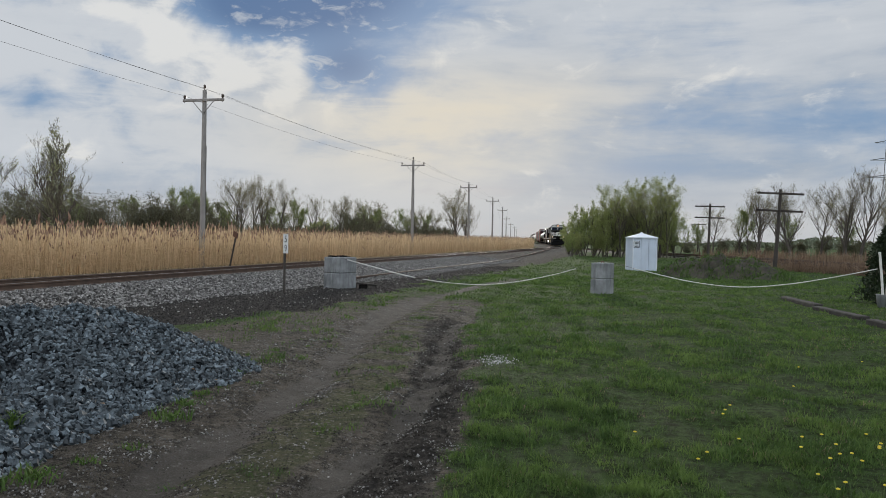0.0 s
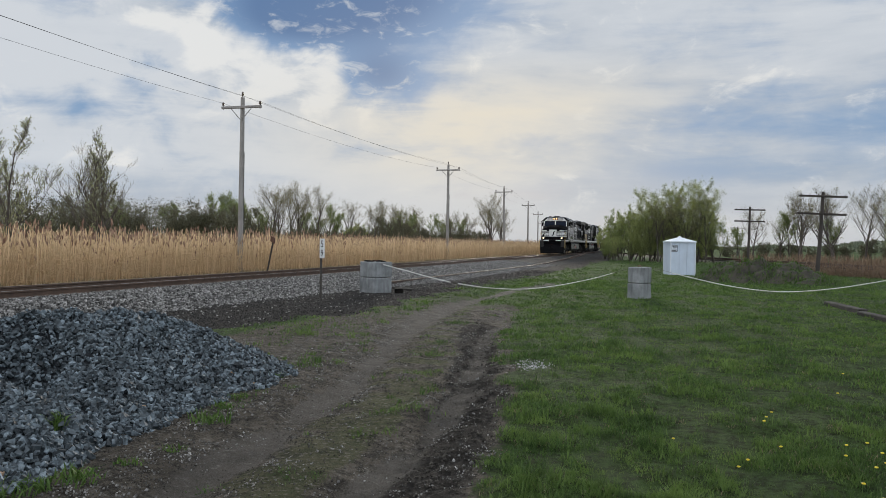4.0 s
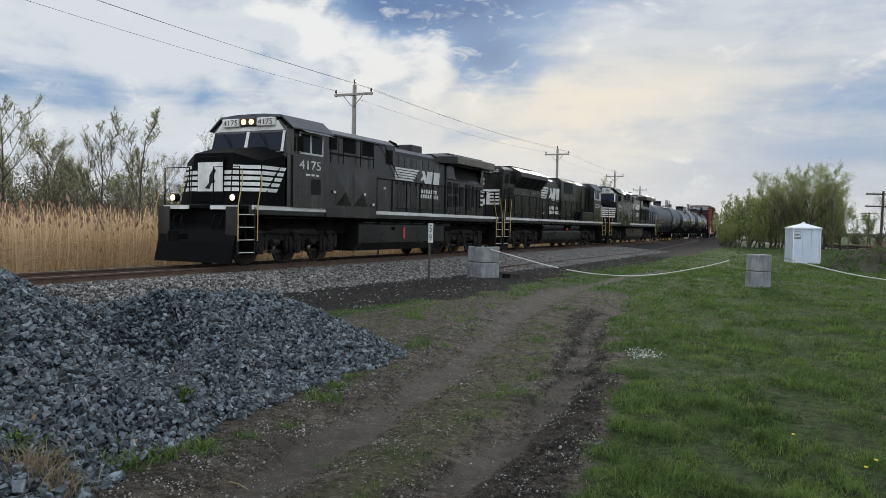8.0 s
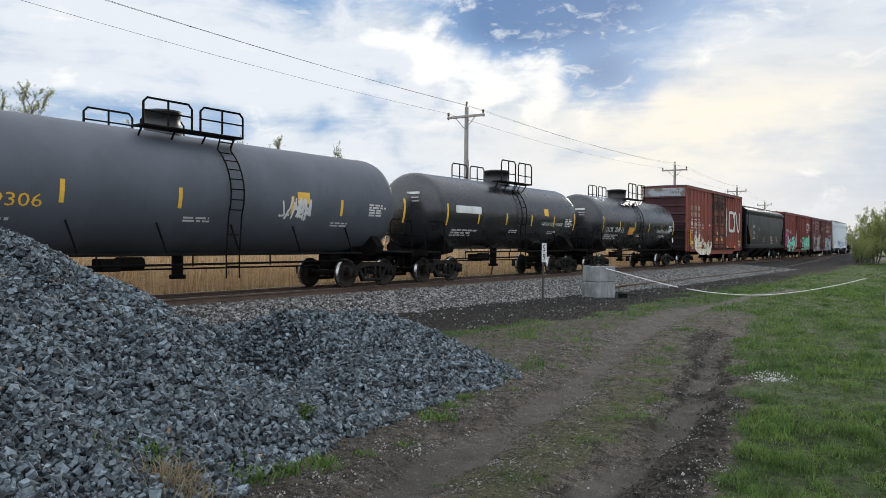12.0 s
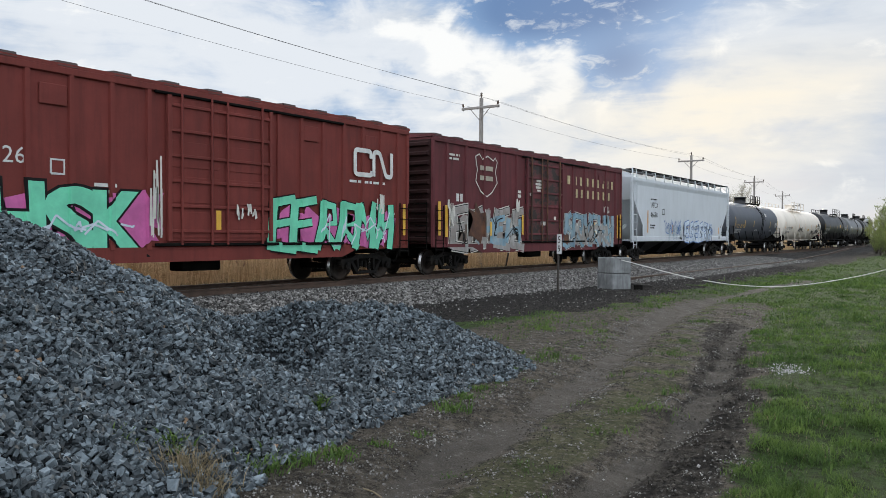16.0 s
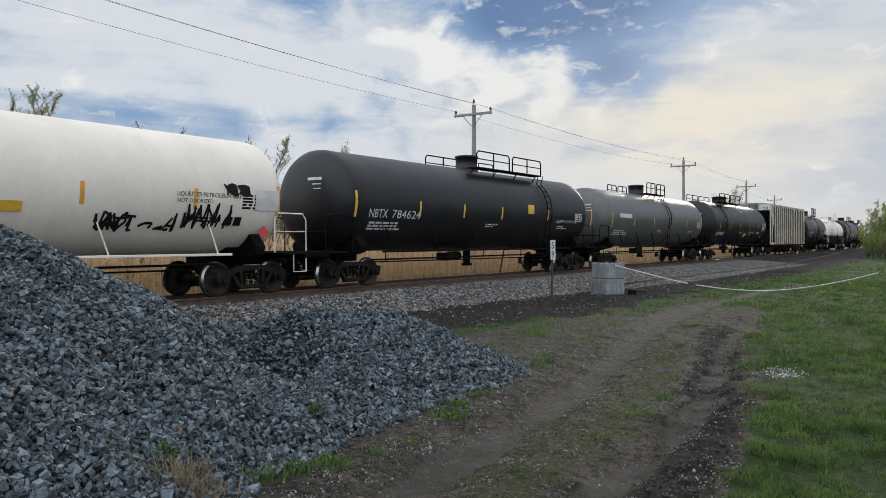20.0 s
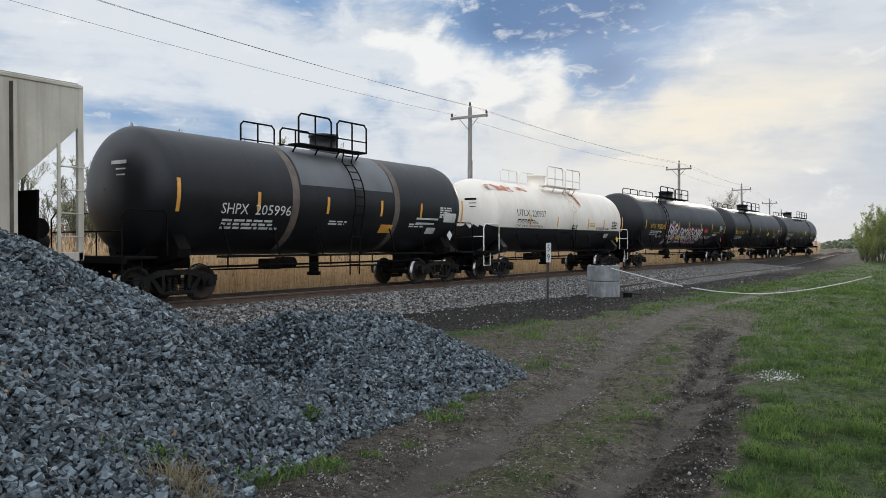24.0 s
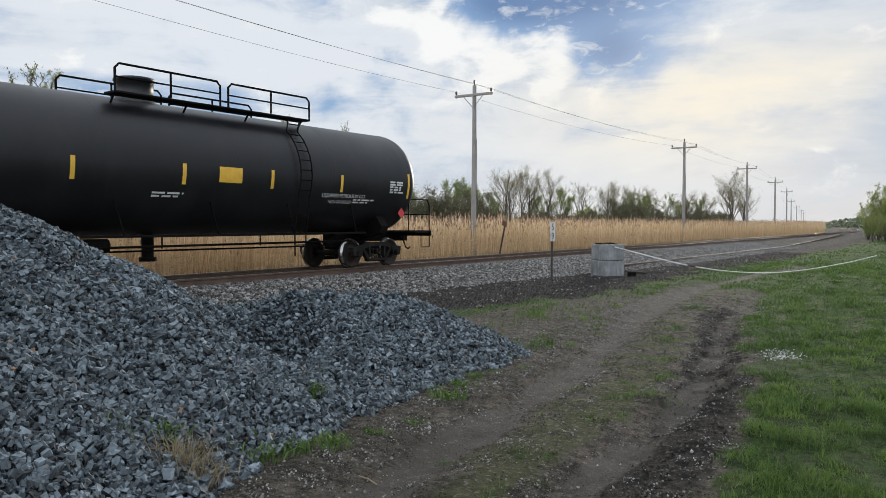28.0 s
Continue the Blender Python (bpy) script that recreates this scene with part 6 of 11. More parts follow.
        for y in (-0.2, 0.35):
            part("platform_bracket", G().tube([(s * (hl + 0.24), y, H + 0.02), (s * (hl - 0.0), y, H - 0.42)], 0.022, 6), M["frame"], car)
        part("brake_cylinder", G().cyl((s * (hl - 0.55), 0.35, zb + 0.62), (s * (hl - 0.55), 0.9, zb + 0.62), 0.2, 14), M["frame"], car)
        part("air_reservoir", G().cyl((s * (hl - 0.35), 0.75, zb + 0.35), (s * (hl - 1.05), 0.75, zb + 0.35), 0.16, 12), M["gear"], car)
        part("hand_brake", G().cyl((s * (hl + 0.02), -0.9, zb + 0.9), (s * (hl + 0.05), -0.9, zb + 0.9), 0.25, 18), M["frame"], car)
        part("draft_sill", G().box(s * (half - 0.45), s * (half - 3.4), -0.3, 0.3, 0.74, 1.0, 0.03), M["frame"], car)
        truck(car, s * (half - 2.2))
    span = (2 * hl - 2 * cut) / 3
    for i in range(3):
        x = -hl + cut + span * (i + 0.5)
        q = span * 0.5 - 0.01
        g = G().add([(x - q, -1.45, zb), (x + q, -1.45, zb), (x + q, 1.45, zb), (x - q, 1.45, zb), (x - q, -1.45, zb - 0.05), (x + q, -1.45, zb - 0.05), (x + q, 1.45, zb - 0.05), (x - q, 1.45, zb - 0.05), (x - 0.90, -0.35, 0.34), (x + 0.90, -0.35, 0.34), (x + 0.90, 0.35, 0.34), (x - 0.90, 0.35, 0.34)],
                    [(0, 1, 5, 4), (1, 2, 6, 5), (2, 3, 7, 6), (3, 0, 4, 7), (4, 5, 9, 8), (5, 6, 10, 9), (6, 7, 11, 10), (7, 4, 8, 11), (8, 9, 10, 11), (0, 1, 2, 3)])
        bay = part("discharge_bay", g, M["hop_black"], car)
        part("outlet_gate", G().box(x - 0.95, x + 0.95, -0.45, 0.45, 0.26, 0.34, 0.015).cyl((x - 0.9, 0.42, 0.33), (x - 0.9, 0.75, 0.33), 0.05, 8), M["frame"], bay)
    couplers(car, half)
    mid = lambda k: (xs[k] + xs[k + 1]) / 2
    made = [("pale_stencil", mid(1) + 0.34, 1.78, 0.68, 0.85), ("pale_stencil", mid(2) + 0.34, 1.80, 0.62, 0.48), ("pale_stencil", mid(2) + 0.22, 2.28, 0.56, 0.34), ("pale_stencil", mid(3) + 0.34, 1.78, 0.66, 0.44), ("pale_stencil", mid(3) + 0.16, 1.86, 0.34, 0.24), ("orange", xs[0] - 0.06, 1.18, 0.10, 1.0)]
    made += [("pale_stencil", mid(4) + 0.20, 3.70, 0.40, 0.44)] + [("faint_blue", mid(4 + k) + (0.13 if k < 5 else 0.06), 3.73, 0.26 if k < 5 else 0.11, 0.39) for k in range(1, 7)]
    made += [("ink", mid(2) + 0.20 - 0.085 * k, 2.31, 0.045 if k % 2 else 0.06, 0.28) for k in range(6)] + [("orange", xs[8] - 0.05, 1.15, 0.07, 0.5), ("orange", xs[12] - 0.05, 1.15, 0.07, 0.5), ("grime", mid(12) + 0.1, 2.25, 0.14, 0.13), ("grime", mid(12) + 0.16, 1.30, 0.26, 0.26)]
    for i, (colour, x, z, bw, bh) in enumerate(made):
        g = G()
        put_bar(g, x, z, bw, bh, face_y(w + 0.004 + 0.0008 * i), 1)
        part("painted_mark", g, M[colour], car)
    top = w + 0.03
    for text, x, z, size in (("LA", mid(1) + 0.16, 2.34, 0.32), ("71", mid(1) + 0.22, 1.88, 0.40), ("08", mid(2) + 0.26, 1.88, 0.40)):
        g = G()
        put_text(g, text, x, z, size, face_y(top))
        part("lettering", g, M["ink"], car)
    for k in (0, 1, 2, 3):
        g = G()
        small_print(g, mid(k) + 0.26, 1.50, 0.5, 3, face_y(top), 40 + k, 0.05, 0.12)
        tagged(part("small_print", g, M["grime"], car), kind="stuff")
    for rad in (0.30, 0.20):
        part("emblem", tapered([(hl - 0.92 + rad * math.cos(a), 3.72 + rad * 1.5 * math.sin(a), 0.085 if rad > 0.25 else 0.05) for a in np.linspace(-0.2, math.pi * 0.85, 7)], top), M["faint_blue"], car)
    part("emblem", tapered([(hl - 0.35, 3.76, 0.05), (hl - 0.72, 3.75, 0.06), (hl - 1.0, 3.70, 0.04)], top + 0.001), M["faint_blue"], car)
    stains = [(hl - 0.66, 2.98, 0.24, 0.45, "rust"), (mid(0) + 0.38, 2.0, 0.14, 0.6, "cream_stain"), (xs[1] + 0.28, 1.95, 0.2, 0.5, "rust"), (mid(3) + 0.35, 1.30, 0.55, 0.42, "cream_stain"), (xs[4] - 0.10, 2.1, 0.12, 0.9, "cream_stain"), (mid(6) + 0.3, 1.30, 0.4, 0.5, "cream_stain"), (xs[6] - 0.1, 2.0, 0.10, 0.5, "rust"), (mid(8) - 0.1, 1.25, 0.25, 0.5, "cream_stain"), (mid(9) + 0.3, 1.1, 0.16, 0.4, "cream_stain"), (xs[11] - 0.1, 1.6, 0.10, 0.6, "rust"), (mid(2) + 0.3, 1.5, 0.2, 0.3, "rust")]
    r = random.Random(61)
    for i, (x, z, bw, bh, colour) in enumerate(stains):
        for k in range(max(3, round(bw / 0.06))):
            sx, tall = x - r.uniform(0, bw), bh * r.uniform(0.4, 1.0)
            top_z = z + bh - r.uniform(0, 0.25) * bh
            g = tapered([(sx, top_z, 0.02), (sx + 0.01, top_z - 0.3 * tall, r.uniform(0.03, 0.09)), (sx - 0.01, top_z - 0.7 * tall, r.uniform(0.02, 0.07)), (sx, top_z - tall, 0.01)], w + 0.0025 + 0.0003 * k)
            part("rust_stain", g, M[colour], car)
    for x, z, bw, bh, n_ in ((mid(3) + 0.36, 1.08, 0.75, 0.36, 6), (mid(5) + 0.30, 1.2, 0.45, 0.6, 10), (mid(6) + 0.30, 1.3, 0.45, 0.5, 10), (mid(8) + 0.34, 1.08, 0.6, 0.42, 9), (mid(12) + 0.3, 1.18, 0.45, 0.5, 4)):
        spray(car, "scrawl", "spray_white", x, z, bw, bh, int(100 * x) + 900, n_, top + 0.002, 0.026)
    return car

# ---- locomotives ----
lf = G()
lf.prism([(-2.45, 0.62), (-2.45, 0.86), (-2.2, 1.02), (-1.3, 1.02), (-1.1, 1.10), (1.1, 1.10), (1.3, 1.02), (2.2, 1.02), (2.45, 0.86), (2.45, 0.62), (2.2, 0.60), (1.0, 0.74), (-1.0, 0.74), (-2.2, 0.60)], -0.10, 0.10, "y")
for x in (-1.85, 0, 1.85):
    lf.prism([(x - 0.34, 0.86), (x + 0.34, 0.86), (x + 0.27, 0.34), (x - 0.27, 0.34)], -0.02, 0.15, "y")
    lf.cyl((x, 0.12, 0.53), (x, 0.24, 0.53), 0.17, 16)
    lf.cyl((x, 0.24, 0.53), (x, 0.27, 0.53), 0.09, 12)
    lf.box(x - 0.5, x - 0.36, 0.0, 0.16, 0.5, 0.95, 0.02)
    lf.box(x + 0.36, x + 0.5, 0.0, 0.16, 0.5, 0.95, 0.02)
for x in (-1.0, 0.9):
    lf.cyl((x, 0.14, 0.68), (x + 0.3, 0.14, 0.68), 0.11, 12)
    lf.box(x - 0.1, x + 0.4, 0.06, 0.2, 0.36, 0.46, 0.02)
for x in (-1.42, -0.44, 0.44, 1.42):
    for k in range(6):
        lf.lathe([(-0.014, 0.060), (0.0, 0.072), (0.014, 0.060)], (x, 0.11, 0.40 + k * 0.038), "z", 10)
for x in (-1.85, 0, 1.85):
    lf.box(x - 0.12, x + 0.12, 0.10, 0.22, 0.74, 0.98, 0.02)
    lf.cyl((x - 0.22, 0.17, 0.98), (x + 0.22, 0.17, 0.98), 0.07, 10)
LOCO_FRAME = mesh("side_frame", lf, M["gear"])
LOCO_BOLSTER = mesh("loco_bolster", G().box(-1.9, 1.9, -0.8, 0.8, 0.55, 1.05, 0.05), M["frame"])


def loco_truck(parent, x):
    t = place("truck", LOCO_BOLSTER, parent, pose(x, 0, 0))
    for sx in (-1.85, 0, 1.85):
        place("axle", AXLE, t, pose(sx, 0, 0.52))
        for sy in (-1, 1):
            place("wheel", WHEEL_L, t, pose(sx, sy * 0.755, 0.52, 0, 0, 0 if sy > 0 else 180))
    for sy in (-1, 1):
        place("side_frame", LOCO_FRAME, t, pose(0, sy * 1.06, 0, 0, 0, 0 if sy > 0 else 180))
    for sy in (-1, 1):
        part("brake_pipe", G().tube([(-2.3, sy * 1.22, 1.0), (-1.0, sy * 1.24, 0.92), (0.6, sy * 1.24, 0.94), (2.2, sy * 1.22, 1.02)], 0.022, 5), M["frame"], t)
        for sx in (-1.3, 0.55):
            part("sand_hose", G().tube([(sx, sy * 1.1, 1.2), (sx - 0.1, sy * 1.12, 0.8), (sx - 0.3, sy * 0.95, 0.3), (sx - 0.42, sy * 0.8, 0.12)], 0.02, 5), M["frame"], t)
    return t


def handrail(parent, x0, x1, y, z0, z1, n, colour="frame", mid=False):
    g = G().tube([(x0, y, z1), (x1, y, z1)], 0.024, 6)
    if mid:
        g.tube([(x0, y, (z0 + z1) / 2), (x1, y, (z0 + z1) / 2)], 0.014, 5)
    for x in np.linspace(x0, x1, n):
        g.box(x - 0.03, x + 0.03, y - 0.02, y + 0.02, z0 - 0.12, z1)
    part("handrail", g, M[colour], parent)


def steps(parent, x, s, colour="rail_yellow"):
    """Corner steps with their grab irons; s: +1 at the front, -1 at the rear."""
    for sy in (-1, 1):
        g = G()
        g.box(x + s * 0.34, x + s * 0.38, sy * 1.05, sy * 1.50, 0.35, 1.72, 0.01)
        g.box(x - s * 0.38, x - s * 0.34, sy * 1.05, sy * 1.50, 0.35, 1.72, 0.01)
        st = part("step_well", g, M["black"], parent)
        for k in range(4):
            part("step", G().box(x - 0.34, x + 0.34, sy * 1.18, sy * 1.48, 0.40 + k * 0.36, 0.44 + k * 0.36, 0.005), M["frame"], st)
            part("step_edge", G().box(x - 0.33, x + 0.33, sy * 1.482, sy * 1.50, 0.41 + k * 0.36, 0.435 + k * 0.36, 0.003), M["step_edge"], st)
        for e in (-0.42, 0.42):
            part("grab_iron", G().tube([(x + s * e, sy * 1.54, 0.75), (x + s * e, sy * 1.54, 1.75), (x + s * (e - 0.22), sy * 1.50, 2.45), (x + s * (e - 0.24), sy * 1.46, 2.75)], 0.017, 6), M[colour], st)


def plow(parent, x, s):
    g = G()
    prof = [(s * (x - 0.55), 1.25), (s * (x - 0.25), 1.05), (s * (x - 0.12), 0.7), (s * (x + 0.02), 0.13), (s * (x - 0.06), 0.13), (s * (x - 0.25), 0.7), (s * (x - 0.45), 1.0), (s * (x - 0.65), 1.15)]
    g.prism(prof, -1.42, 1.42, "y")
    part("plow", g, M["nose_black"], parent)
    part("pilot_plate", G().box(s * (x - 0.62), s * (x - 0.55), -1.45, 1.45, 0.7, 1.75, 0.02), M["nose_black"], parent)


def side_brand(parent, x, z, y, w, cut=0.535, k_=1.0):
    """The owner's device as plain shapes: five bars with ragged ends, a blot, two leaning blocks, and two rows of small bars."""
    for k in range(5):
        zz, end = z + (0.40 - k * 0.105) * k_, x - w * (cut - 0.028 * k)
        g = G()
        put_poly(g, [(x, zz), (end, zz), (end + 0.10, zz + 0.055 * k_), (end - 0.05, zz + 0.072 * k_), (x, zz + 0.072 * k_)], face_y(y))
        part("side_stripe", g, M["stripe"], parent)
    room = 1 - cut - 0.05
    at = lambda p: x - w * (cut + 0.05 + room * p)
    g = G()
    put_poly(g, [(at(p), z + q * k_) for p, q in ((0.0, 0.46), (0.16, 0.48), (0.27, 0.20), (0.27, -0.03), (0.18, -0.05), (0.14, 0.10), (0.03, 0.06), (-0.01, 0.0), (-0.03, 0.10), (0.09, 0.28))], face_y(y))
    part("emblem", g, M["stripe"], parent)
    for p0, p1, lean in ((0.30, 0.60, 0.10), (0.67, 1.0, 0.05)):
        g = G()
        put_poly(g, [(at(p0) + lean, z - 0.05 * k_), (at(p1) + lean, z - 0.05 * k_), (at(p1) - lean * 0.3, z + 0.48 * k_), (at(p0) - lean * 0.3, z + 0.48 * k_)], face_y(y))
        part("emblem", g, M["stripe"], parent)
    for k, (p0, n) in enumerate(((0.0, 7), (-0.04, 8))):
        step = w * room * 0.125
        for j in range(n):
            g = G()
            put_bar(g, at(p0) - j * step, z - (0.46 + k * 0.21) * k_ ** 0.6 - (k_ - 1) * 0.1, step * 0.72, 0.16 * k_ ** 0.6, face_y(y), 1, 0.03)
            part("name_bar", g, M["white"], parent)


def common(loco, deck_x0, deck_x1):
    g = G().box(deck_x0, deck_x1, -1.48, 1.48, 1.50, 1.78, 0.02)
    part("underframe", g, M["black"], loco)
    g = G()
    put_bar(g, deck_x1 - 0.1, 1.655, deck_x1 - deck_x0 - 0.2, 0.125, face_y(1.484), 1)
    put_bar(g, deck_x1 - 0.1, 1.655, deck_x1 - deck_x0 - 0.2, 0.125, face_y(-1.484), 1)
    part("frame_stripe", g, M["stripe"], loco)
    for y in (-1.36, 1.36):
        part("air_line", G().tube([(deck_x0 + 0.8, y, 1.44), (deck_x0 + 6, y, 1.42), (deck_x1 - 6, y, 1.45), (deck_x1 - 0.8, y, 1.43)], 0.03, 6), M["frame"], loco)
        for x in np.linspace(deck_x0 + 1.2, deck_x1 - 1.2, 14):
            part("deck_bracket", G().prism([(y * 0.75, 1.50), (y * 1.06, 1.50), (y * 1.06, 1.44), (y * 0.75, 1.22)], x - 0.02, x + 0.02), M["frame"], loco)


def ge_loco(number, label, old=False, lit=True):
    loco = thing("locomotive", label, "locomotive", "locomotives")
    common(loco, -10.3, 9.0)
    part("centre_frame", G().box(-10.0, 8.9, -0.95, 0.95, 0.92, 1.52, 0.04), M["frame"], loco)
    # fuel tank
    g = G().prism([(-1.40, 1.28), (-1.40, 0.62), (-1.12, 0.33), (1.12, 0.33), (1.40, 0.62), (1.40, 1.28), (1.30, 1.34), (-1.30, 1.34)], -4.0, 3.0)
    ft = part("fuel_tank", g, M["black"], loco)
    part("sight_gauge", G().box(-0.4, -0.3, 1.40, 1.43, 0.75, 1.2, 0.01), M["red_mark"], ft)
    part("filler_cap", G().cyl((0.5, 1.40, 1.15), (0.5, 1.47, 1.15), 0.07, 10), M["frame"], ft)
    part("air_reservoir", G().cyl((-5.0, 1.1, 1.34), (2.6, 1.1, 1.34), 0.14, 14), M["black"], loco)
    for x in (6.45, -6.4):
        loco_truck(loco, x)
    # nose
    f, r = 8.95, 7.3
    g = G()
    g.add([(r, -1.50, 1.78), (f - 0.35, -1.50, 1.78), (f, -0.75, 1.78), (f, 0.75, 1.78), (f - 0.35, 1.50, 1.78), (r, 1.50, 1.78),
           (r, -1.50, 3.35), (f - 0.55, -1.42, 3.08), (f - 0.12, -0.72, 3.30), (f - 0.12, 0.72, 3.30), (f - 0.55, 1.42, 3.08), (r, 1.50, 3.35),
           (r, -0.8, 3.62), (f - 0.5, -0.45, 3.46), (f - 0.5, 0.45, 3.46), (r, 0.8, 3.62)],
          [(0, 1, 7, 6), (1, 2, 8, 7), (2, 3, 9, 8), (3, 4, 10, 9), (4, 5, 11, 10), (6, 7, 13, 12), (7, 8, 13), (8, 9, 14, 13), (9, 10, 14), (10, 11, 15, 14), (12, 13, 14, 15)])
    nose = part("nose", g, M["nose_black"], loco, "black nose with white speed stripes")
    part("nose_door", G().box(f - 0.02, f + 0.015, -0.50, 0.50, 1.85, 3.2, 0.02), M["nose_black"], nose)
    for k in range(5):
        z = 2.18 + k * 0.165
        lean = (z - 1.78) / 1.3
        for sy in (-1, 1):
            g = G()
            yo = sy * (1.506 - 0.085 * lean * 0.6)
            end = 7.42 + (4 - k) * 0.10
            g.add([(end, sy * 1.512, z), (f - 0.352 - 0.2 * lean, yo, z), (f - 0.352 - 0.2 * lean - 0.016, yo, z + 0.105), (end - 0.08, sy * 1.512, z + 0.105)], [(0, 1, 2, 3)])
            a, b_ = (f - 0.352 - 0.2 * lean, sy * (1.50 - 0.08 * lean)), (f + 0.006 - 0.09 * lean, sy * 0.78)
            a2 = (f - 0.352 - 0.2 * lean - 0.016, sy * (1.495 - 0.08 * lean))
            g.add([(a[0] + 0.012, a[1], z), (b_[0] + 0.012, b_[1], z), (b_[0] + 0.003, b_[1], z + 0.105), (a2[0] + 0.012, a2[1], z + 0.105)], [(0, 1, 2, 3)])
            if k < 4:
                g.add([(b_[0] + 0.014, sy * 0.74, z), (b_[0] + 0.016, sy * 0.46, z), (b_[0] + 0.01, sy * 0.46, z + 0.105), (b_[0] + 0.01, sy * 0.74, z + 0.105)], [(0, 1, 2, 3)])
            part("speed_stripe", g, M["white"], nose)
    part("nose_panel", G().box(f + 0.015, f + 0.020, -0.47, 0.47, 2.17, 3.02), M["white"], nose)
    part("nose_emblem", G().prism([(-0.20, 2.26), (-0.04, 2.42), (-0.02, 2.64), (0.14, 2.86), (0.22, 2.78), (0.12, 2.60), (0.20, 2.44), (0.06, 2.40), (-0.02, 2.24)], f + 0.022, f + 0.027), M["ink"], nose)
    # cab
    g = G()
    g.prism([(-1.55, 1.78), (1.55, 1.78), (1.55, 4.20), (1.18, 4.52), (-1.18, 4.52), (-1.55, 4.20)], 5.15, 7.05)
    g.add([(7.05, -1.55, 3.35), (7.05, 1.55, 3.35), (7.42, 1.45, 3.42), (7.42, -1.45, 3.42), (7.05, -1.55, 4.2), (7.05, 1.55, 4.2), (7.25, 1.45, 4.12), (7.25, -1.45, 4.12), (7.05, -1.18, 4.52), (7.05, 1.18, 4.52), (7.22, 1.12, 4.44), (7.22, -1.12, 4.44)],
          [(0, 1, 2, 3), (1, 5, 6, 2), (0, 3, 7, 4), (2, 6, 7, 3), (6, 10, 11, 7), (5, 9, 10, 6), (4, 7, 11, 8), (8, 11, 10, 9)])
    g.box(7.0, 7.4, -1.5, 1.5, 1.78, 3.38)
    cab = part("cab", g, M["door_black"], loco, "dusty black wide cab")
    g = G()
    g.prism([(1.66, 4.16), (1.66, 4.20), (1.20, 4.60), (0.5, 4.66), (-0.5, 4.66), (-1.20, 4.60), (-1.66, 4.20), (-1.66, 4.16), (-1.2, 4.54), (1.2, 4.54)], 5.0, 7.20)
    part("cab_roof", g, M["roof_sheen"], loco)
    part("roof_vent", G().box(5.6, 6.3, -0.35, 0.35, 4.62, 4.76, 0.04), M["black"], loco)
    part("antenna", G().box(6.6, 6.75, -0.9, -0.6, 4.6, 4.72, 0.02), M["black"], loco)
    for y0, y1 in ((-1.36, -0.06), (0.06, 1.36)):
        g = G().add([(7.445, y0, 3.50), (7.445, y1, 3.50), (7.285, y1 * 0.98, 4.06), (7.285, y0 * 0.98, 4.06)], [(0, 1, 2, 3)])
        part("windshield", g, M["glass"], cab)
    part("front_mask", G().add([(7.262, -1.35, 4.13), (7.262, 1.35, 4.13), (7.232, 1.10, 4.42), (7.232, -1.10, 4.42)], [(0, 1, 2, 3)]), M["stripe"], cab)
    for y0, y1 in ((-1.46, -1.36), (-0.06, 0.06), (1.36, 1.46)):
        part("windshield_pillar", G().add([(7.450, y0, 3.46), (7.450, y1, 3.46), (7.290, y1 * 0.98, 4.10), (7.290, y0 * 0.98, 4.10)], [(0, 1, 2, 3)]), M["stripe"], cab)
    for y0 in (-0.9, 0.5):
        part("wiper", G().tube([(7.40, y0, 4.06), (7.455, y0 + 0.35, 3.62)], 0.014, 4), M["frame"], cab)
    for sy in (-1, 1):
        part("side_window", G().box(5.55, 6.15, sy * 1.55, sy * 1.565, 3.50, 4.05, 0.01).box(6.22, 6.72, sy * 1.55, sy * 1.565, 3.50, 4.05, 0.01), M["glass"], cab, "cab side window")
        g = G()
        for a, b_ in ((5.5, 5.56), (6.14, 6.22), (6.71, 6.78)):
            g.box(a, b_, sy * 1.55, sy * 1.585, 3.44, 4.11, 0.008)
        g.box(5.5, 6.78, sy * 1.55, sy * 1.585, 3.43, 3.49, 0.008).box(5.5, 6.78, sy * 1.55, sy * 1.585, 4.06, 4.12, 0.008)
        part("window_frame", g, M["stripe"] if not old else M["grime"], cab)
        part("window_shade", G().add([(5.4, sy * 1.56, 4.22), (6.85, sy * 1.56, 4.22), (6.85, sy * 1.95, 4.06), (5.4, sy * 1.95, 4.06)], [(0, 1, 2, 3)]), M["black"], cab)
        part("mirror", G().box(6.86, 6.92, sy * 1.58, sy * 1.80, 3.5, 3.95, 0.01), M["frame"], cab)
    for y0, y1 in ((-1.02, -0.34), (0.34, 1.02)):
        nb = part("number_board", G().box(7.20, 7.34, y0, y1, 4.26, 4.52, 0.02), M["stripe"], cab)
        gg = G()
        vs, fs = letters(number)
        w = max(v[0] for v in vs)
        gg.add([(7.345, y0 + 0.06 + v[0] / w * (y1 - y0 - 0.12), 4.31 + v[1] * 0.24) for v in vs], fs)
        part("board_number", gg, M["ink"], nb)
    for y in (-0.15, 0.15):
        part("headlight", G().cyl((7.2, y, 4.40), (7.36, y, 4.40), 0.085, 16), M["amber"] if lit else M["lamp_off"], cab)
    part("headlight_housing", G().box(7.15, 7.33, -0.32, 0.32, 4.27, 4.54, 0.03), M["black"], cab)
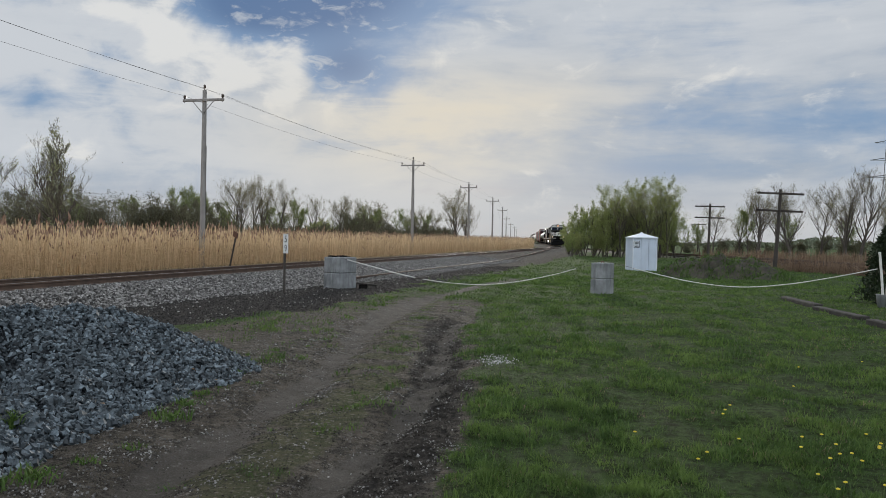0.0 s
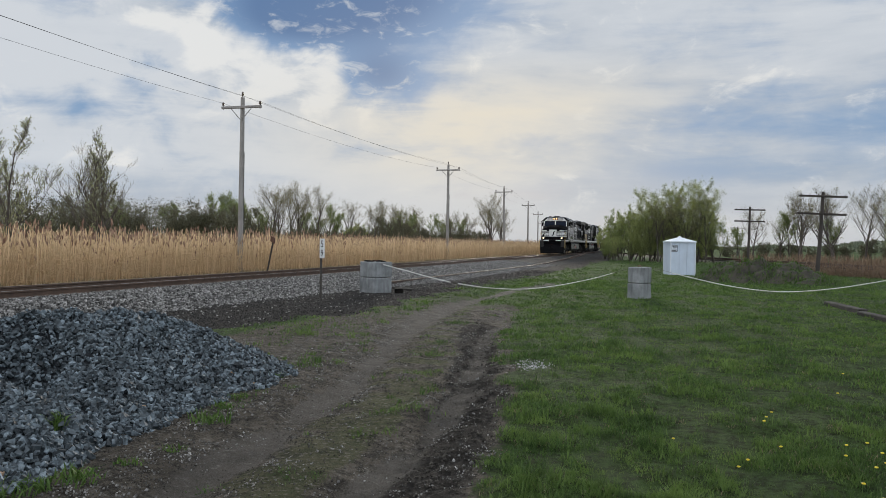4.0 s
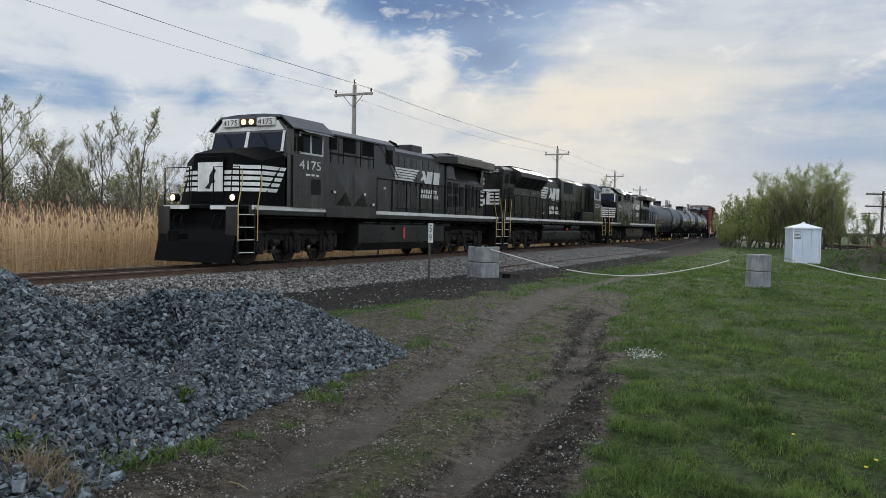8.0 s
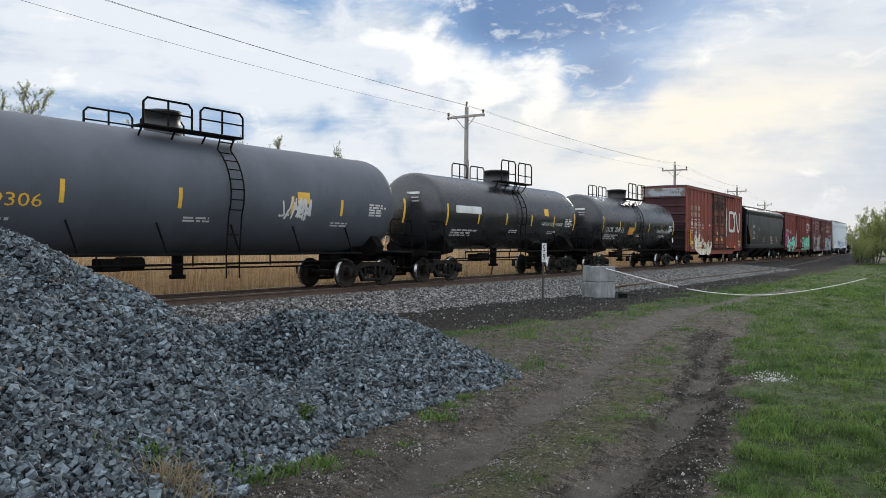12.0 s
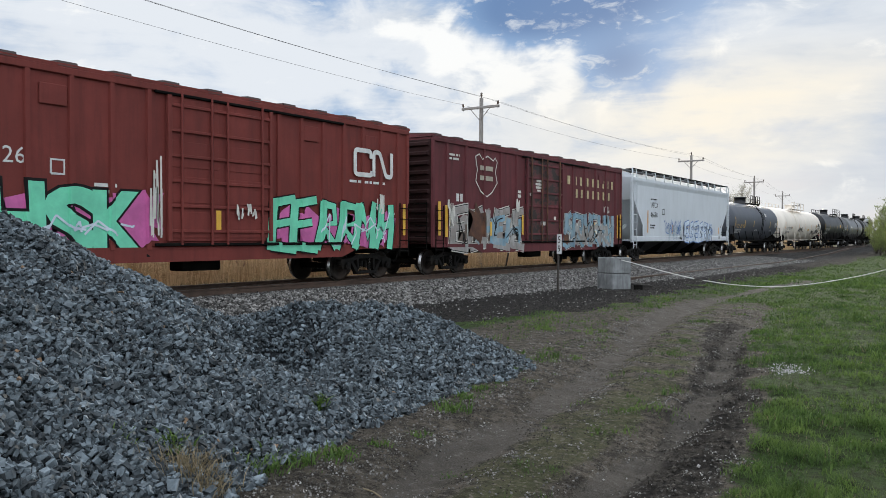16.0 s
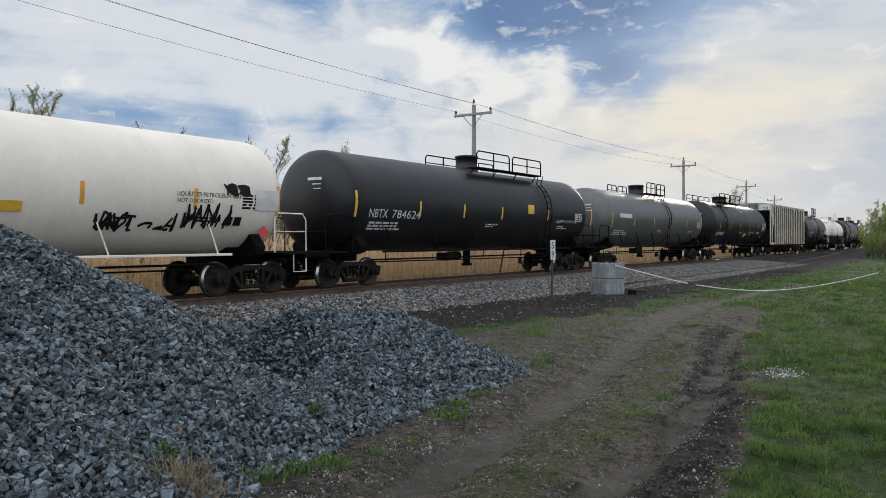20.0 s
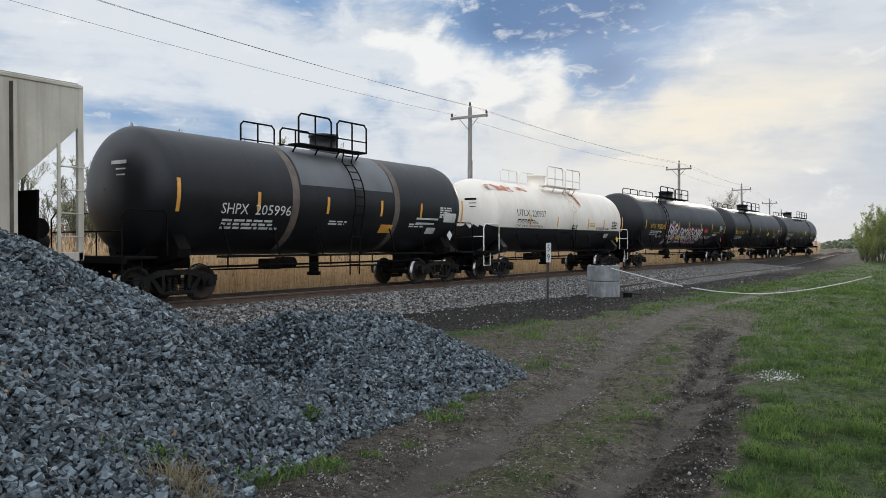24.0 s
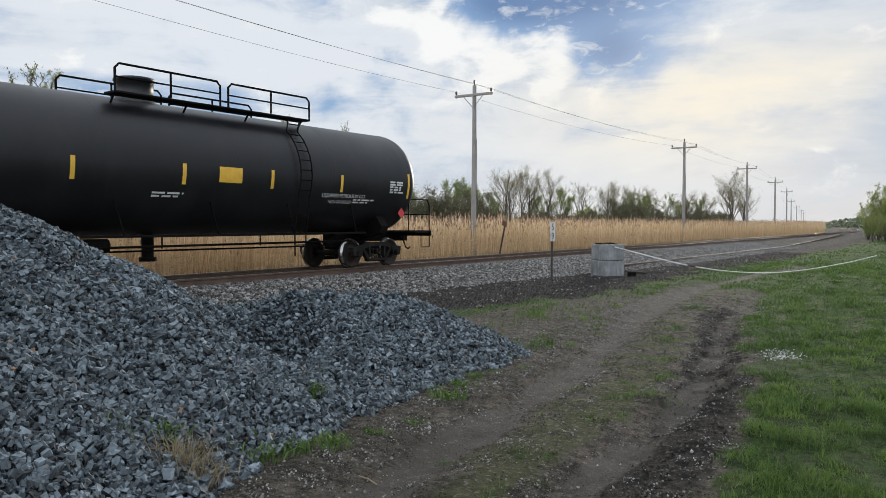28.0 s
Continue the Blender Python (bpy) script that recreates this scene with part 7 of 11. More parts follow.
    for y in (-1.12, 1.12):
        dl = part("ditch_light", G().cyl((9.12, y, 1.98), (9.30, y, 1.98), 0.12, 16), M["frame"], loco)
        part("lamp_glass", G().cyl((9.30, y, 1.98), (9.31, y, 1.98), 0.085, 16), M["lens"] if lit else M["lamp_off"], dl)
    # cabinet behind the cab
    g = G().prism([(-1.46, 1.78), (1.46, 1.78), (1.46, 4.28), (1.2, 4.45), (-1.2, 4.45), (-1.46, 4.28)], 0.55, 5.15)
    cabn = part("equipment_cabinet", g, M["door_black"], loco)
    for sy in (-1, 1):
        part("lower_cabinet", G().box(2.0, 5.2, sy * 1.46, sy * 1.54, 1.48, 3.1, 0.03), M["door_black"], loco)
        for x0, x1, z0, z1 in ((4.55, 5.0, 3.75, 4.25), (3.4, 4.15, 3.72, 4.24), (2.2, 2.95, 3.72, 4.24), (0.75, 1.25, 3.55, 4.1)):
            lv = part("louver_frame", G().box(x0, x1, sy * 1.46, sy * 1.475, z0, z1, 0.01), M["ink"], cabn)
            for z in np.linspace(z0 + 0.05, z1 - 0.05, 7):
                part("louver", G().box(x0 + 0.03, x1 - 0.03, sy * 1.475, sy * 1.50, z - 0.02, z + 0.012), M["frame"], lv)
        g = G().tube([(5.1, sy * 1.56, 3.62), (2.2, sy * 1.56, 3.62)], 0.018, 5).tube([(5.1, sy * 1.56, 4.2), (1.5, sy * 1.56, 4.2), (0.4, sy * 1.54, 3.1)], 0.018, 5)
        for x in (5.05, 4.3, 3.2, 2.3):
            g.tube([(x, sy * 1.56, 3.3), (x, sy * 1.56, 4.2)], 0.018, 5)
        part("cabinet_handrail", g, M["frame"], cabn)
        # faceted hatch panels
        for x in (4.2, 3.1):
            g = G().add([(x + 0.5, sy * 1.545, 3.0), (x - 0.5, sy * 1.545, 3.0), (x, sy * 1.60, 2.35), (x + 0.5, sy * 1.545, 1.9), (x - 0.5, sy * 1.545, 1.9)], [(0, 1, 2), (3, 4, 2), (0, 2, 3), (1, 4, 2)])
            part("hatch_panel", g, M["door_black"], cabn)
        part("battery_box", G().box(5.6, 6.1, sy * 1.55, sy * 1.565, 2.2, 2.7, 0.01), M["ink"], loco)
    # engine hood
    g = G().prism([(-1.0, 1.78), (1.0, 1.78), (1.0, 4.18), (0.8, 4.34), (-0.8, 4.34), (-1.0, 4.18)], -4.9, 0.56)
    hood = part("engine_hood", g, M["black"], loco)
    for k in range(9):
        x = 0.28 - k * 0.53
        part("hood_door", G().box(x - 0.24, x + 0.24, 0.995, 1.02, 1.95, 4.02, 0.01), M["door_black"], hood)
        part("latch", G().box(x - 0.19, x - 0.15, 1.02, 1.04, 2.9, 3.0), M["frame"], hood)
    side_brand(hood, -0.05, 3.10, 1.028, 4.2)
    part("exhaust_stack", G().box(-3.75, -2.75, -0.4, 0.4, 4.32, 4.72, 0.03), M["black"], loco)
    horn = part("horn", G().box(-1.7, -1.5, -0.4, 0.4, 4.50, 4.56, 0.02).box(-1.65, -1.55, -0.05, 0.05, 4.30, 4.52, 0.01), M["frame"], loco)
    for y, d in ((-0.3, 1), (-0.05, -1), (0.2, 1)):
        part("trumpet", G().cyl((-1.6 - 0.2 * d, y, 4.62), (-1.6 + 0.35 * d, y, 4.64), 0.045, 10, 0.10), M["frame"], horn)
    # radiator section with wings
    g = G().prism([(-1.05, 1.78), (1.05, 1.78), (1.05, 3.35), (1.0, 3.45), (-1.0, 3.45), (-1.05, 3.35)], -9.15, -4.9)
    rad = part("radiator_cabinet", g, M["black"], loco)
    part("radiator_end", G().prism([(-4.9, 3.40), (-5.9, 3.40), (-5.55, 4.06), (-4.9, 4.06)], -1.06, 1.06, "y"), M["door_black"], loco)
    part("radiator_end", G().prism([(-9.15, 3.40), (-8.75, 3.40), (-8.95, 4.06), (-9.15, 4.06)], -1.06, 1.06, "y"), M["door_black"], loco)
    g = G().add([(-5.6, 1.0, 3.42), (-9.0, 1.0, 3.42), (-9.0, 0.75, 4.08), (-5.6, 0.75, 4.08), (-5.6, -1.0, 3.42), (-9.0, -1.0, 3.42), (-9.0, -0.75, 4.08), (-5.6, -0.75, 4.08)], [(0, 1, 2, 3), (4, 5, 6, 7), (0, 3, 7, 4), (1, 2, 6, 5)])
    part("radiator_intake", g, M["ink"], loco)
    g = G().prism([(-1.54, 4.06), (1.54, 4.06), (1.54, 4.38), (1.1, 4.50), (-1.1, 4.50), (-1.54, 4.38)], -9.45, -4.95)
    part("radiator_wing", g, M["black"], loco, "overhanging radiator housing")
    g = G().add([(-4.95, 1.53, 4.06), (-4.95, 1.53, 4.38), (-4.95, 0.9, 4.50), (-4.95, 0.9, 4.0), (-3.95, 0.98, 4.05), (-3.95, 0.98, 4.30), (-3.95, 0.7, 4.42), (-3.95, 0.7, 4.0)], [(0, 1, 5, 4), (1, 2, 6, 5), (4, 5, 6, 7), (0, 4, 7, 3)])
    part("wing_fairing", g, M["black"], loco)
    for k in range(5):
        part("wing_face", G().box(-5.0 - k * 0.88, -5.86 - k * 0.88, 1.54, 1.556, 4.08, 4.37, 0.004), M["wing_tan"], loco)
    part("drip_rail", G().box(-4.9, -9.3, 1.20, 1.26, 4.0, 4.05, 0.01), M["grime"], loco)
    part("radiator_grille", G().box(-9.2, -5.2, -1.0, 1.0, 4.48, 4.56, 0.03), M["frame"], loco)
    for x0, x1, z0, z1 in ((-5.45, -5.05, 2.75, 3.25), (-5.45, -5.05, 2.15, 2.65), (-6.15, -5.7, 2.75, 3.25), (-6.15, -5.7, 2.15, 2.65), (-6.75, -6.35, 2.2, 3.1), (-7.55, -7.0, 2.05, 3.25), (-8.05, -7.8, 2.2, 3.2), (-8.55, -8.3, 2.2, 3.2), (-8.95, -8.72, 2.2, 3.2)):
        lv = part("louver_frame", G().box(x0, x1, 1.06, 1.085, z0, z1, 0.01), M["ink"], rad)
    for x in np.linspace(-5.3, -8.8, 6):
        part("cabinet_door", G().box(x - 0.3, x + 0.3, 1.045, 1.058, 1.9, 3.35, 0.01), M["door_black"], rad)
    g = G()
    for k in range(4):
        put_bar(g, -8.75, 2.3 + k * 0.22, 0.38, 0.10, face_y(1.09), 1, 0.0)
    part("rear_stripe", g, M["white"], rad)
    # deck, rails, ends
    for sy in (-1, 1):
        handrail(loco, 1.9, -9.7, sy * 1.46, 1.78, 2.98, 11, "frame", False)
    part("rear_plate", G().box(-10.36, -10.28, -1.45, 1.45, 0.7, 1.78, 0.02), M["black"], loco)
    steps(loco, 9.12, 1)
    steps(loco, -10.25, -1)
    plow(loco, 9.70, 1)
    g = G()
    for sy in (-1, 1):
        g.tube([(9.33, sy * 1.4, 1.75), (9.33, sy * 1.4, 2.85), (9.33, sy * 0.45, 2.85), (9.33, sy * 0.45, 1.75)], 0.02, 6)
    part("front_handrail", g, M["frame"], loco)
    part("front_platform", G().box(8.9, 9.38, -1.46, 1.46, 1.66, 1.76, 0.01), M["nose_black"], loco)
    g = G().box(9.382, 9.395, -1.4, -0.4, 1.64, 1.75).box(9.382, 9.395, 0.4, 1.4, 1.64, 1.75)
    part("pilot_stripe", g, M["white"], loco)
    for y in (-0.9, -0.6, 0.6, 0.9):
        part("air_hose", G().tube([(9.2, y, 1.5), (9.45, y, 1.45), (9.52, y, 1.25), (9.45, y * 0.9, 1.1)], 0.03, 6), M["frame"], loco)
    place("coupler", COUPLER, loco, pose(10.2, 0, 0))
    place("coupler", COUPLER, loco, pose(-10.75, 0, 0, 0, 0, 180))
    gg = G()
    put_text(gg, number, 6.75, 2.98, 0.40, face_y(1.556), squeeze=1.15)
    part("cab_number", gg, M["white"], loco, "white road number on the cab side")
    gg = G()
    small_print(gg, 6.4, 2.78, 0.9, 1, face_y(1.556), 3, 0.06)
    small_print(gg, 4.6, 2.75, 0.6, 1, face_y(1.546), 4, 0.05)
    tagged(part("small_print", gg, M["stripe"], loco), kind="stuff")
    for x, z, y_ in ((4.9, 2.3, 1.60), (3.0, 2.3, 1.60), (1.4, 2.6, 1.47), (2.4, 1.95, 1.60)):
        g = G()
        put_bar(g, x, z, 0.14, 0.08, face_y(y_), 1)
        part("warning_label", g, M["stripe"], loco)
    return loco


def emd_loco(number, label):
    """Runs hood end first."""
    loco = thing("locomotive", label, "locomotive", "locomotives")
    common(loco, -10.5, 10.2)
    part("centre_frame", G().box(-10.2, 10.0, -0.95, 0.95, 0.92, 1.52, 0.04), M["frame"], loco)
    g = G().prism([(-1.40, 1.0), (-1.40, 0.62), (-1.0, 0.30), (1.0, 0.30), (1.40, 0.62), (1.40, 1.0), (1.30, 1.10), (-1.30, 1.10)], -4.4, 3.8)
    part("fuel_tank", g, M["black"], loco)
    part("air_reservoir", G().cyl((3.6, 1.16, 1.34), (-0.6, 1.16, 1.34), 0.22, 16), M["black"], loco)
    part("air_reservoir", G().cyl((-2.2, 1.16, 1.34), (-4.3, 1.16, 1.34), 0.22, 16), M["black"], loco)
    part("emergency_valve", G().cyl((-1.4, 1.3, 1.2), (-1.4, 1.42, 1.2), 0.09, 12), M["red_mark"], loco)
    for x in (6.5, -6.7):
        loco_truck(loco, x)
    # hood end
    g = G().prism([(-1.02, 1.78), (1.02, 1.78), (1.15, 4.30), (0.95, 4.48), (-0.95, 4.48), (-1.15, 4.30)], 7.9, 9.7)
    hend = part("hood_end", g, M["black"], loco)
    part("end_panel", G().box(9.7, 9.715, -0.95, 0.95, 2.45, 3.25), M["white"], hend)
    for k in range(4):
        for sy in (-1, 1):
            part("end_stripe", G().box(9.715, 9.722, sy * 0.42, sy * 0.95, 2.55 + k * 0.17, 2.63 + k * 0.17), M["ink"], hend)
    part("end_emblem", G().prism([(-0.30, 2.66), (-0.24, 2.84), (-0.08, 2.90), (0.06, 3.06), (0.16, 3.12), (0.26, 3.02), (0.18, 2.90), (0.28, 2.86), (0.12, 2.78), (-0.02, 2.72), (-0.06, 2.55), (-0.12, 2.55), (-0.12, 2.72)], 9.716, 9.725), M["ink"], hend)
    for z in (3.55, 3.78):
        part("headlight", G().cyl((9.7, 0, z), (9.78, 0, z), 0.10, 14), M["lamp_off"], hend)
    nb = part("number_board", G().box(9.2, 9.78, -1.05, 1.05, 4.08, 4.42, 0.03), M["black"], hend)
    gg = G()
    vs, fs = letters(number)
    w = max(v[0] for v in vs)
    gg.add([(9.79, -0.9 + v[0] / w * 0.7, 4.14 + v[1] * 0.26) for v in vs], fs)
    gg.add([(9.79, 0.2 + v[0] / w * 0.7, 4.14 + v[1] * 0.26) for v in vs], fs)
    part("board_number", gg, M["white"], nb)
    for x0, x1, z0, z1 in ((8.9, 9.4, 3.6, 4.1), (8.1, 8.6, 3.6, 4.0), (8.9, 9.4, 2.2, 3.3), (8.1, 8.7, 2.1, 3.4)):
        lv = part("louver_frame", G().box(x0, x1, 1.05, 1.145, z0, z1, 0.01), M["ink"], hend)
        for z in np.linspace(z0 + 0.06, z1 - 0.06, 6):
            part("louver", G().box(x0 + 0.03, x1 - 0.03, 1.145, 1.16, z - 0.02, z + 0.012), M["frame"], lv)
    # flared radiators
    g = G().prism([(-1.02, 1.78), (1.02, 1.78), (1.02, 3.45), (1.50, 4.05), (1.50, 4.28), (0.9, 4.56), (-0.9, 4.56), (-1.50, 4.28), (-1.50, 4.05), (-1.02, 3.45)], 3.2, 7.95)
    rad = part("flared_radiator", g, M["black"], loco)
    g = G().add([(7.7, 1.06, 3.49), (3.4, 1.06, 3.49), (3.4, 1.48, 4.02), (7.7, 1.48, 4.02)], [(0, 1, 2, 3)])
    part("radiator_screen", g, M["ink"], rad)
    for x in (6.6, 5.5, 4.4):
        part("screen_bar", G().tube([(x, 1.07, 3.48), (x, 1.50, 4.03)], 0.025, 4), M["frame"], rad)
    part("radiator_fan_deck", G().box(3.5, 7.7, -0.8, 0.8, 4.54, 4.64, 0.03), M["frame"], rad)
    for k in range(8):
        x = 7.5 - k * 0.55
        part("hood_door", G().box(x - 0.24, x + 0.24, 1.01, 1.035, 1.95, 3.35, 0.01), M["door_black"], rad)
    # engine hood
    g = G().prism([(-1.02, 1.78), (1.02, 1.78), (1.02, 4.14), (0.8, 4.32), (-0.8, 4.32), (-1.02, 4.14)], -0.6, 3.25)
    hood = part("engine_hood", g, M["black"], loco)
    for k in range(7):
        x = 2.95 - k * 0.54
        part("hood_door", G().box(x - 0.24, x + 0.24, 1.015, 1.04, 1.95, 4.0, 0.01), M["door_black"], hood)
    side_brand(hood, 3.15, 3.05, 1.048, 3.72, 0.40, 1.5)
    part("exhaust_stack", G().box(1.8, 2.6, -0.3, 0.3, 4.3, 4.5, 0.03), M["frame"], hood)
    # taller electrical cabinet
    g = G().prism([(-1.15, 1.78), (1.15, 1.78), (1.15, 4.3), (0.95, 4.50), (-0.95, 4.50), (-1.15, 4.3)], -4.0, -0.6)
    cabn = part("electrical_cabinet", g, M["black"], loco)
    part("brake_grid", G().box(-3.2, -1.2, 1.15, 1.165, 3.55, 4.25, 0.01), M["ink"], cabn)
    for x in (-0.95, -1.5, -2.1, -2.9, -3.6):
        part("cabinet_door", G().box(x - 0.24, x + 0.24, 1.145, 1.16, 1.95, 3.4, 0.01), M["door_black"], cabn)
    g = G().prism([(-1.0, 1.78), (1.0, 1.78), (1.12, 4.22), (0.9, 4.40), (-0.9, 4.40), (-1.12, 4.22)], -7.5, -4.0)
    part("blower_hood", g, M["black"], loco)
    part("walkway_box", G().box(-9.6, -4.5, 1.02, 1.50, 1.78, 2.42, 0.03), M["black"], loco)
    for k in range(3):
        part("walkway_step", G().box(-4.45 + 0.22 * k, -4.25 + 0.22 * k, 1.05, 1.48, 1.78, 2.26 - 0.17 * k, 0.01), M["frame"], loco)
    part("side_panel", G().box(-7.2, -4.7, 1.5, 1.515, 1.86, 2.34, 0.01), M["door_black"], loco)
    part("blower_door", G().box(-6.4, -5.6, 1.10, 1.135, 2.6, 4.0, 0.01), M["door_black"], loco)
    # flat near-black panel: the shade of the door recess as colour
    part("cab_door_recess", G().box(-7.3, -6.75, 1.10, 1.135, 2.5, 4.1, 0.01), M["ink"], loco)
    # cab and nose
    g = G().prism([(-1.52, 1.78), (1.52, 1.78), (1.52, 4.05), (1.1, 4.46), (-1.1, 4.46), (-1.52, 4.05)], -9.5, -7.45)
    cab = part("cab", g, M["door_black"], loco)
    part("cab_roof", G().prism([(1.62, 4.02), (1.15, 4.52), (-1.15, 4.52), (-1.62, 4.02), (-1.1, 4.44), (1.1, 4.44)], -9.62, -7.4), M["roof_sheen"], loco)
    for x0, x1 in ((-9.2, -8.95), (-8.85, -7.95), (-7.85, -7.6)):
        part("side_window", G().box(x0, x1, 1.52, 1.535, 3.4, 3.98, 0.01), M["glass"], cab)
    g = G()
    for a in (-9.26, -8.93, -7.93, -7.58):
        g.box(a, a + 0.06, 1.52, 1.55, 3.35, 4.03, 0.006)
    g.box(-9.26, -7.52, 1.52, 1.55, 3.34, 3.4, 0.006).box(-9.26, -7.52, 1.52, 1.55, 3.98, 4.04, 0.006)
    part("window_frame", g, M["stripe"], cab)
    g = G().prism([(-9.45, 1.78), (-10.65, 1.78), (-10.6, 2.95), (-10.3, 3.2), (-9.45, 3.35)], -1.3, 1.3, "y")
    nose = part("nose", g, M["black"], loco)
    for k in range(5):
        g = G()
        put_bar(g, -9.85 + 0.08 * k, 2.15 + k * 0.19, 0.72 + 0.08 * k, 0.12, face_y(1.306), 1)
        part("speed_stripe", g, M["white"], nose)
    part("front_platform", G().box(-10.75, -10.2, -1.46, 1.46, 1.66, 1.76, 0.01), M["nose_black"], loco)
    gg = G()
    put_text(gg, number, -7.8, 2.78, 0.42, face_y(1.526), squeeze=1.2)
    part("cab_number", gg, M["white"], loco, "white road number on the cab side")
    for x, z in ((5.0, 3.2), (3.0, 2.1), (1.8, 2.1), (0.3, 2.1), (-0.3, 2.1), (-2.4, 2.1)):
        gg = G()
        put_bar(gg, x, z, 0.14, 0.08, face_y(1.17), 1)
        part("warning_label", gg, M["stripe"], loco)
    for sy in (-1, 1):
        handrail(loco, 8.8, -4.3, sy * 1.46, 1.78, 2.98, 12, "frame", False)
    steps(loco, 10.0, 1)
    steps(loco, -10.55, -1)
    for s in (1, -1):
        part("pilot_plate", G().box(s * 10.35, s * 10.42, -1.4, 1.4, 0.25, 1.76, 0.02), M["black"], loco)
        place("coupler", COUPLER, loco, pose(s * 10.85, 0, 0, 0, 0, 0 if s > 0 else 180))
    return loco

# ---- the train ----
SPEED, FRONT_AT, FRONT_T = 19.2, 18.2, 8.0     # the front passes y = 18.2 m at 8 s
ENDS = [-1.9, 18.5, 40.8, 62.0, 78.9, 92.6, 106.9, 122.6, 139.1, 154.9, 171.8, 190.4, 207.0, 227.4, 246.0, 264.0, 281.65, 298.2, 312.7, 327.7, 347.0, 366.5, 386.6]
LEN = [b - a for a, b in zip(ENDS, ENDS[1:])]
TRAIN = []
TRAIN.append(ge_loco("4175", "black diesel locomotive with white nose stripes leading the train", False, True))
TRAIN.append(emd_loco("7250", "black diesel locomotive coupled hood first, flared radiators"))
TRAIN.append(ge_loco("7596", "worn black diesel locomotive with dented cabinet panels", True, False))
TRAIN.append(tank_car(LEN[3], 1.45, 2.47, "tank_grey", "slate-grey tank car with yellow number and reflective strips", "649306", "UTLX", ink="yellow", dome=0.19, ladder_x=-0.79, deck=(-1.30, 1.50), seed=3, strips=[6.88, 3.55, 0.81, -2.67, -4.6, -7.53], tags=[("bar", "yellow", -2.9, 2.35, 0.45, 0.3, 1), ("scrawl", "stripe", -2.2, 1.9, 1.2, 0.6, 4)]))
TRAIN.append(tank_car(LEN[4], 1.34, 2.45, "tank_gloss", "short glossy black tank car with white lettering", "", dome=-0.49, dome_r=0.5, ladder_x=-0.25, deck=(-1.40, 1.10), seed=5, tall=True, texts=[("INHALATION HAZARD", -2.0, 2.1, 0.2, "white")], tags=[("bar", "yellow", -2.2, 2.5, 0.4, 0.3, 1), ("bar", "white", 4.6, 2.4, 1.7, 0.26, 1)]))
TRAIN.append(tank_car(LEN[5], 1.36, 2.45, "tank_gloss", "short glossy black chlorine tank car with warning lettering", "200173", "CAOX", mark_w=1.0, dome=0.29, dome_r=0.5, ladder_x=0.20, deck=(-1.00, 1.50), seed=6, tall=True, placard="white", texts=[("INHALATION HAZARD", -2.5, 2.0, 0.24, "white"), ("CHLORINE", -3.0, 1.75, 0.24, "white")], tags=[("bar", "orange", 1.9, 1.85, 0.75, 0.38, 1)]))
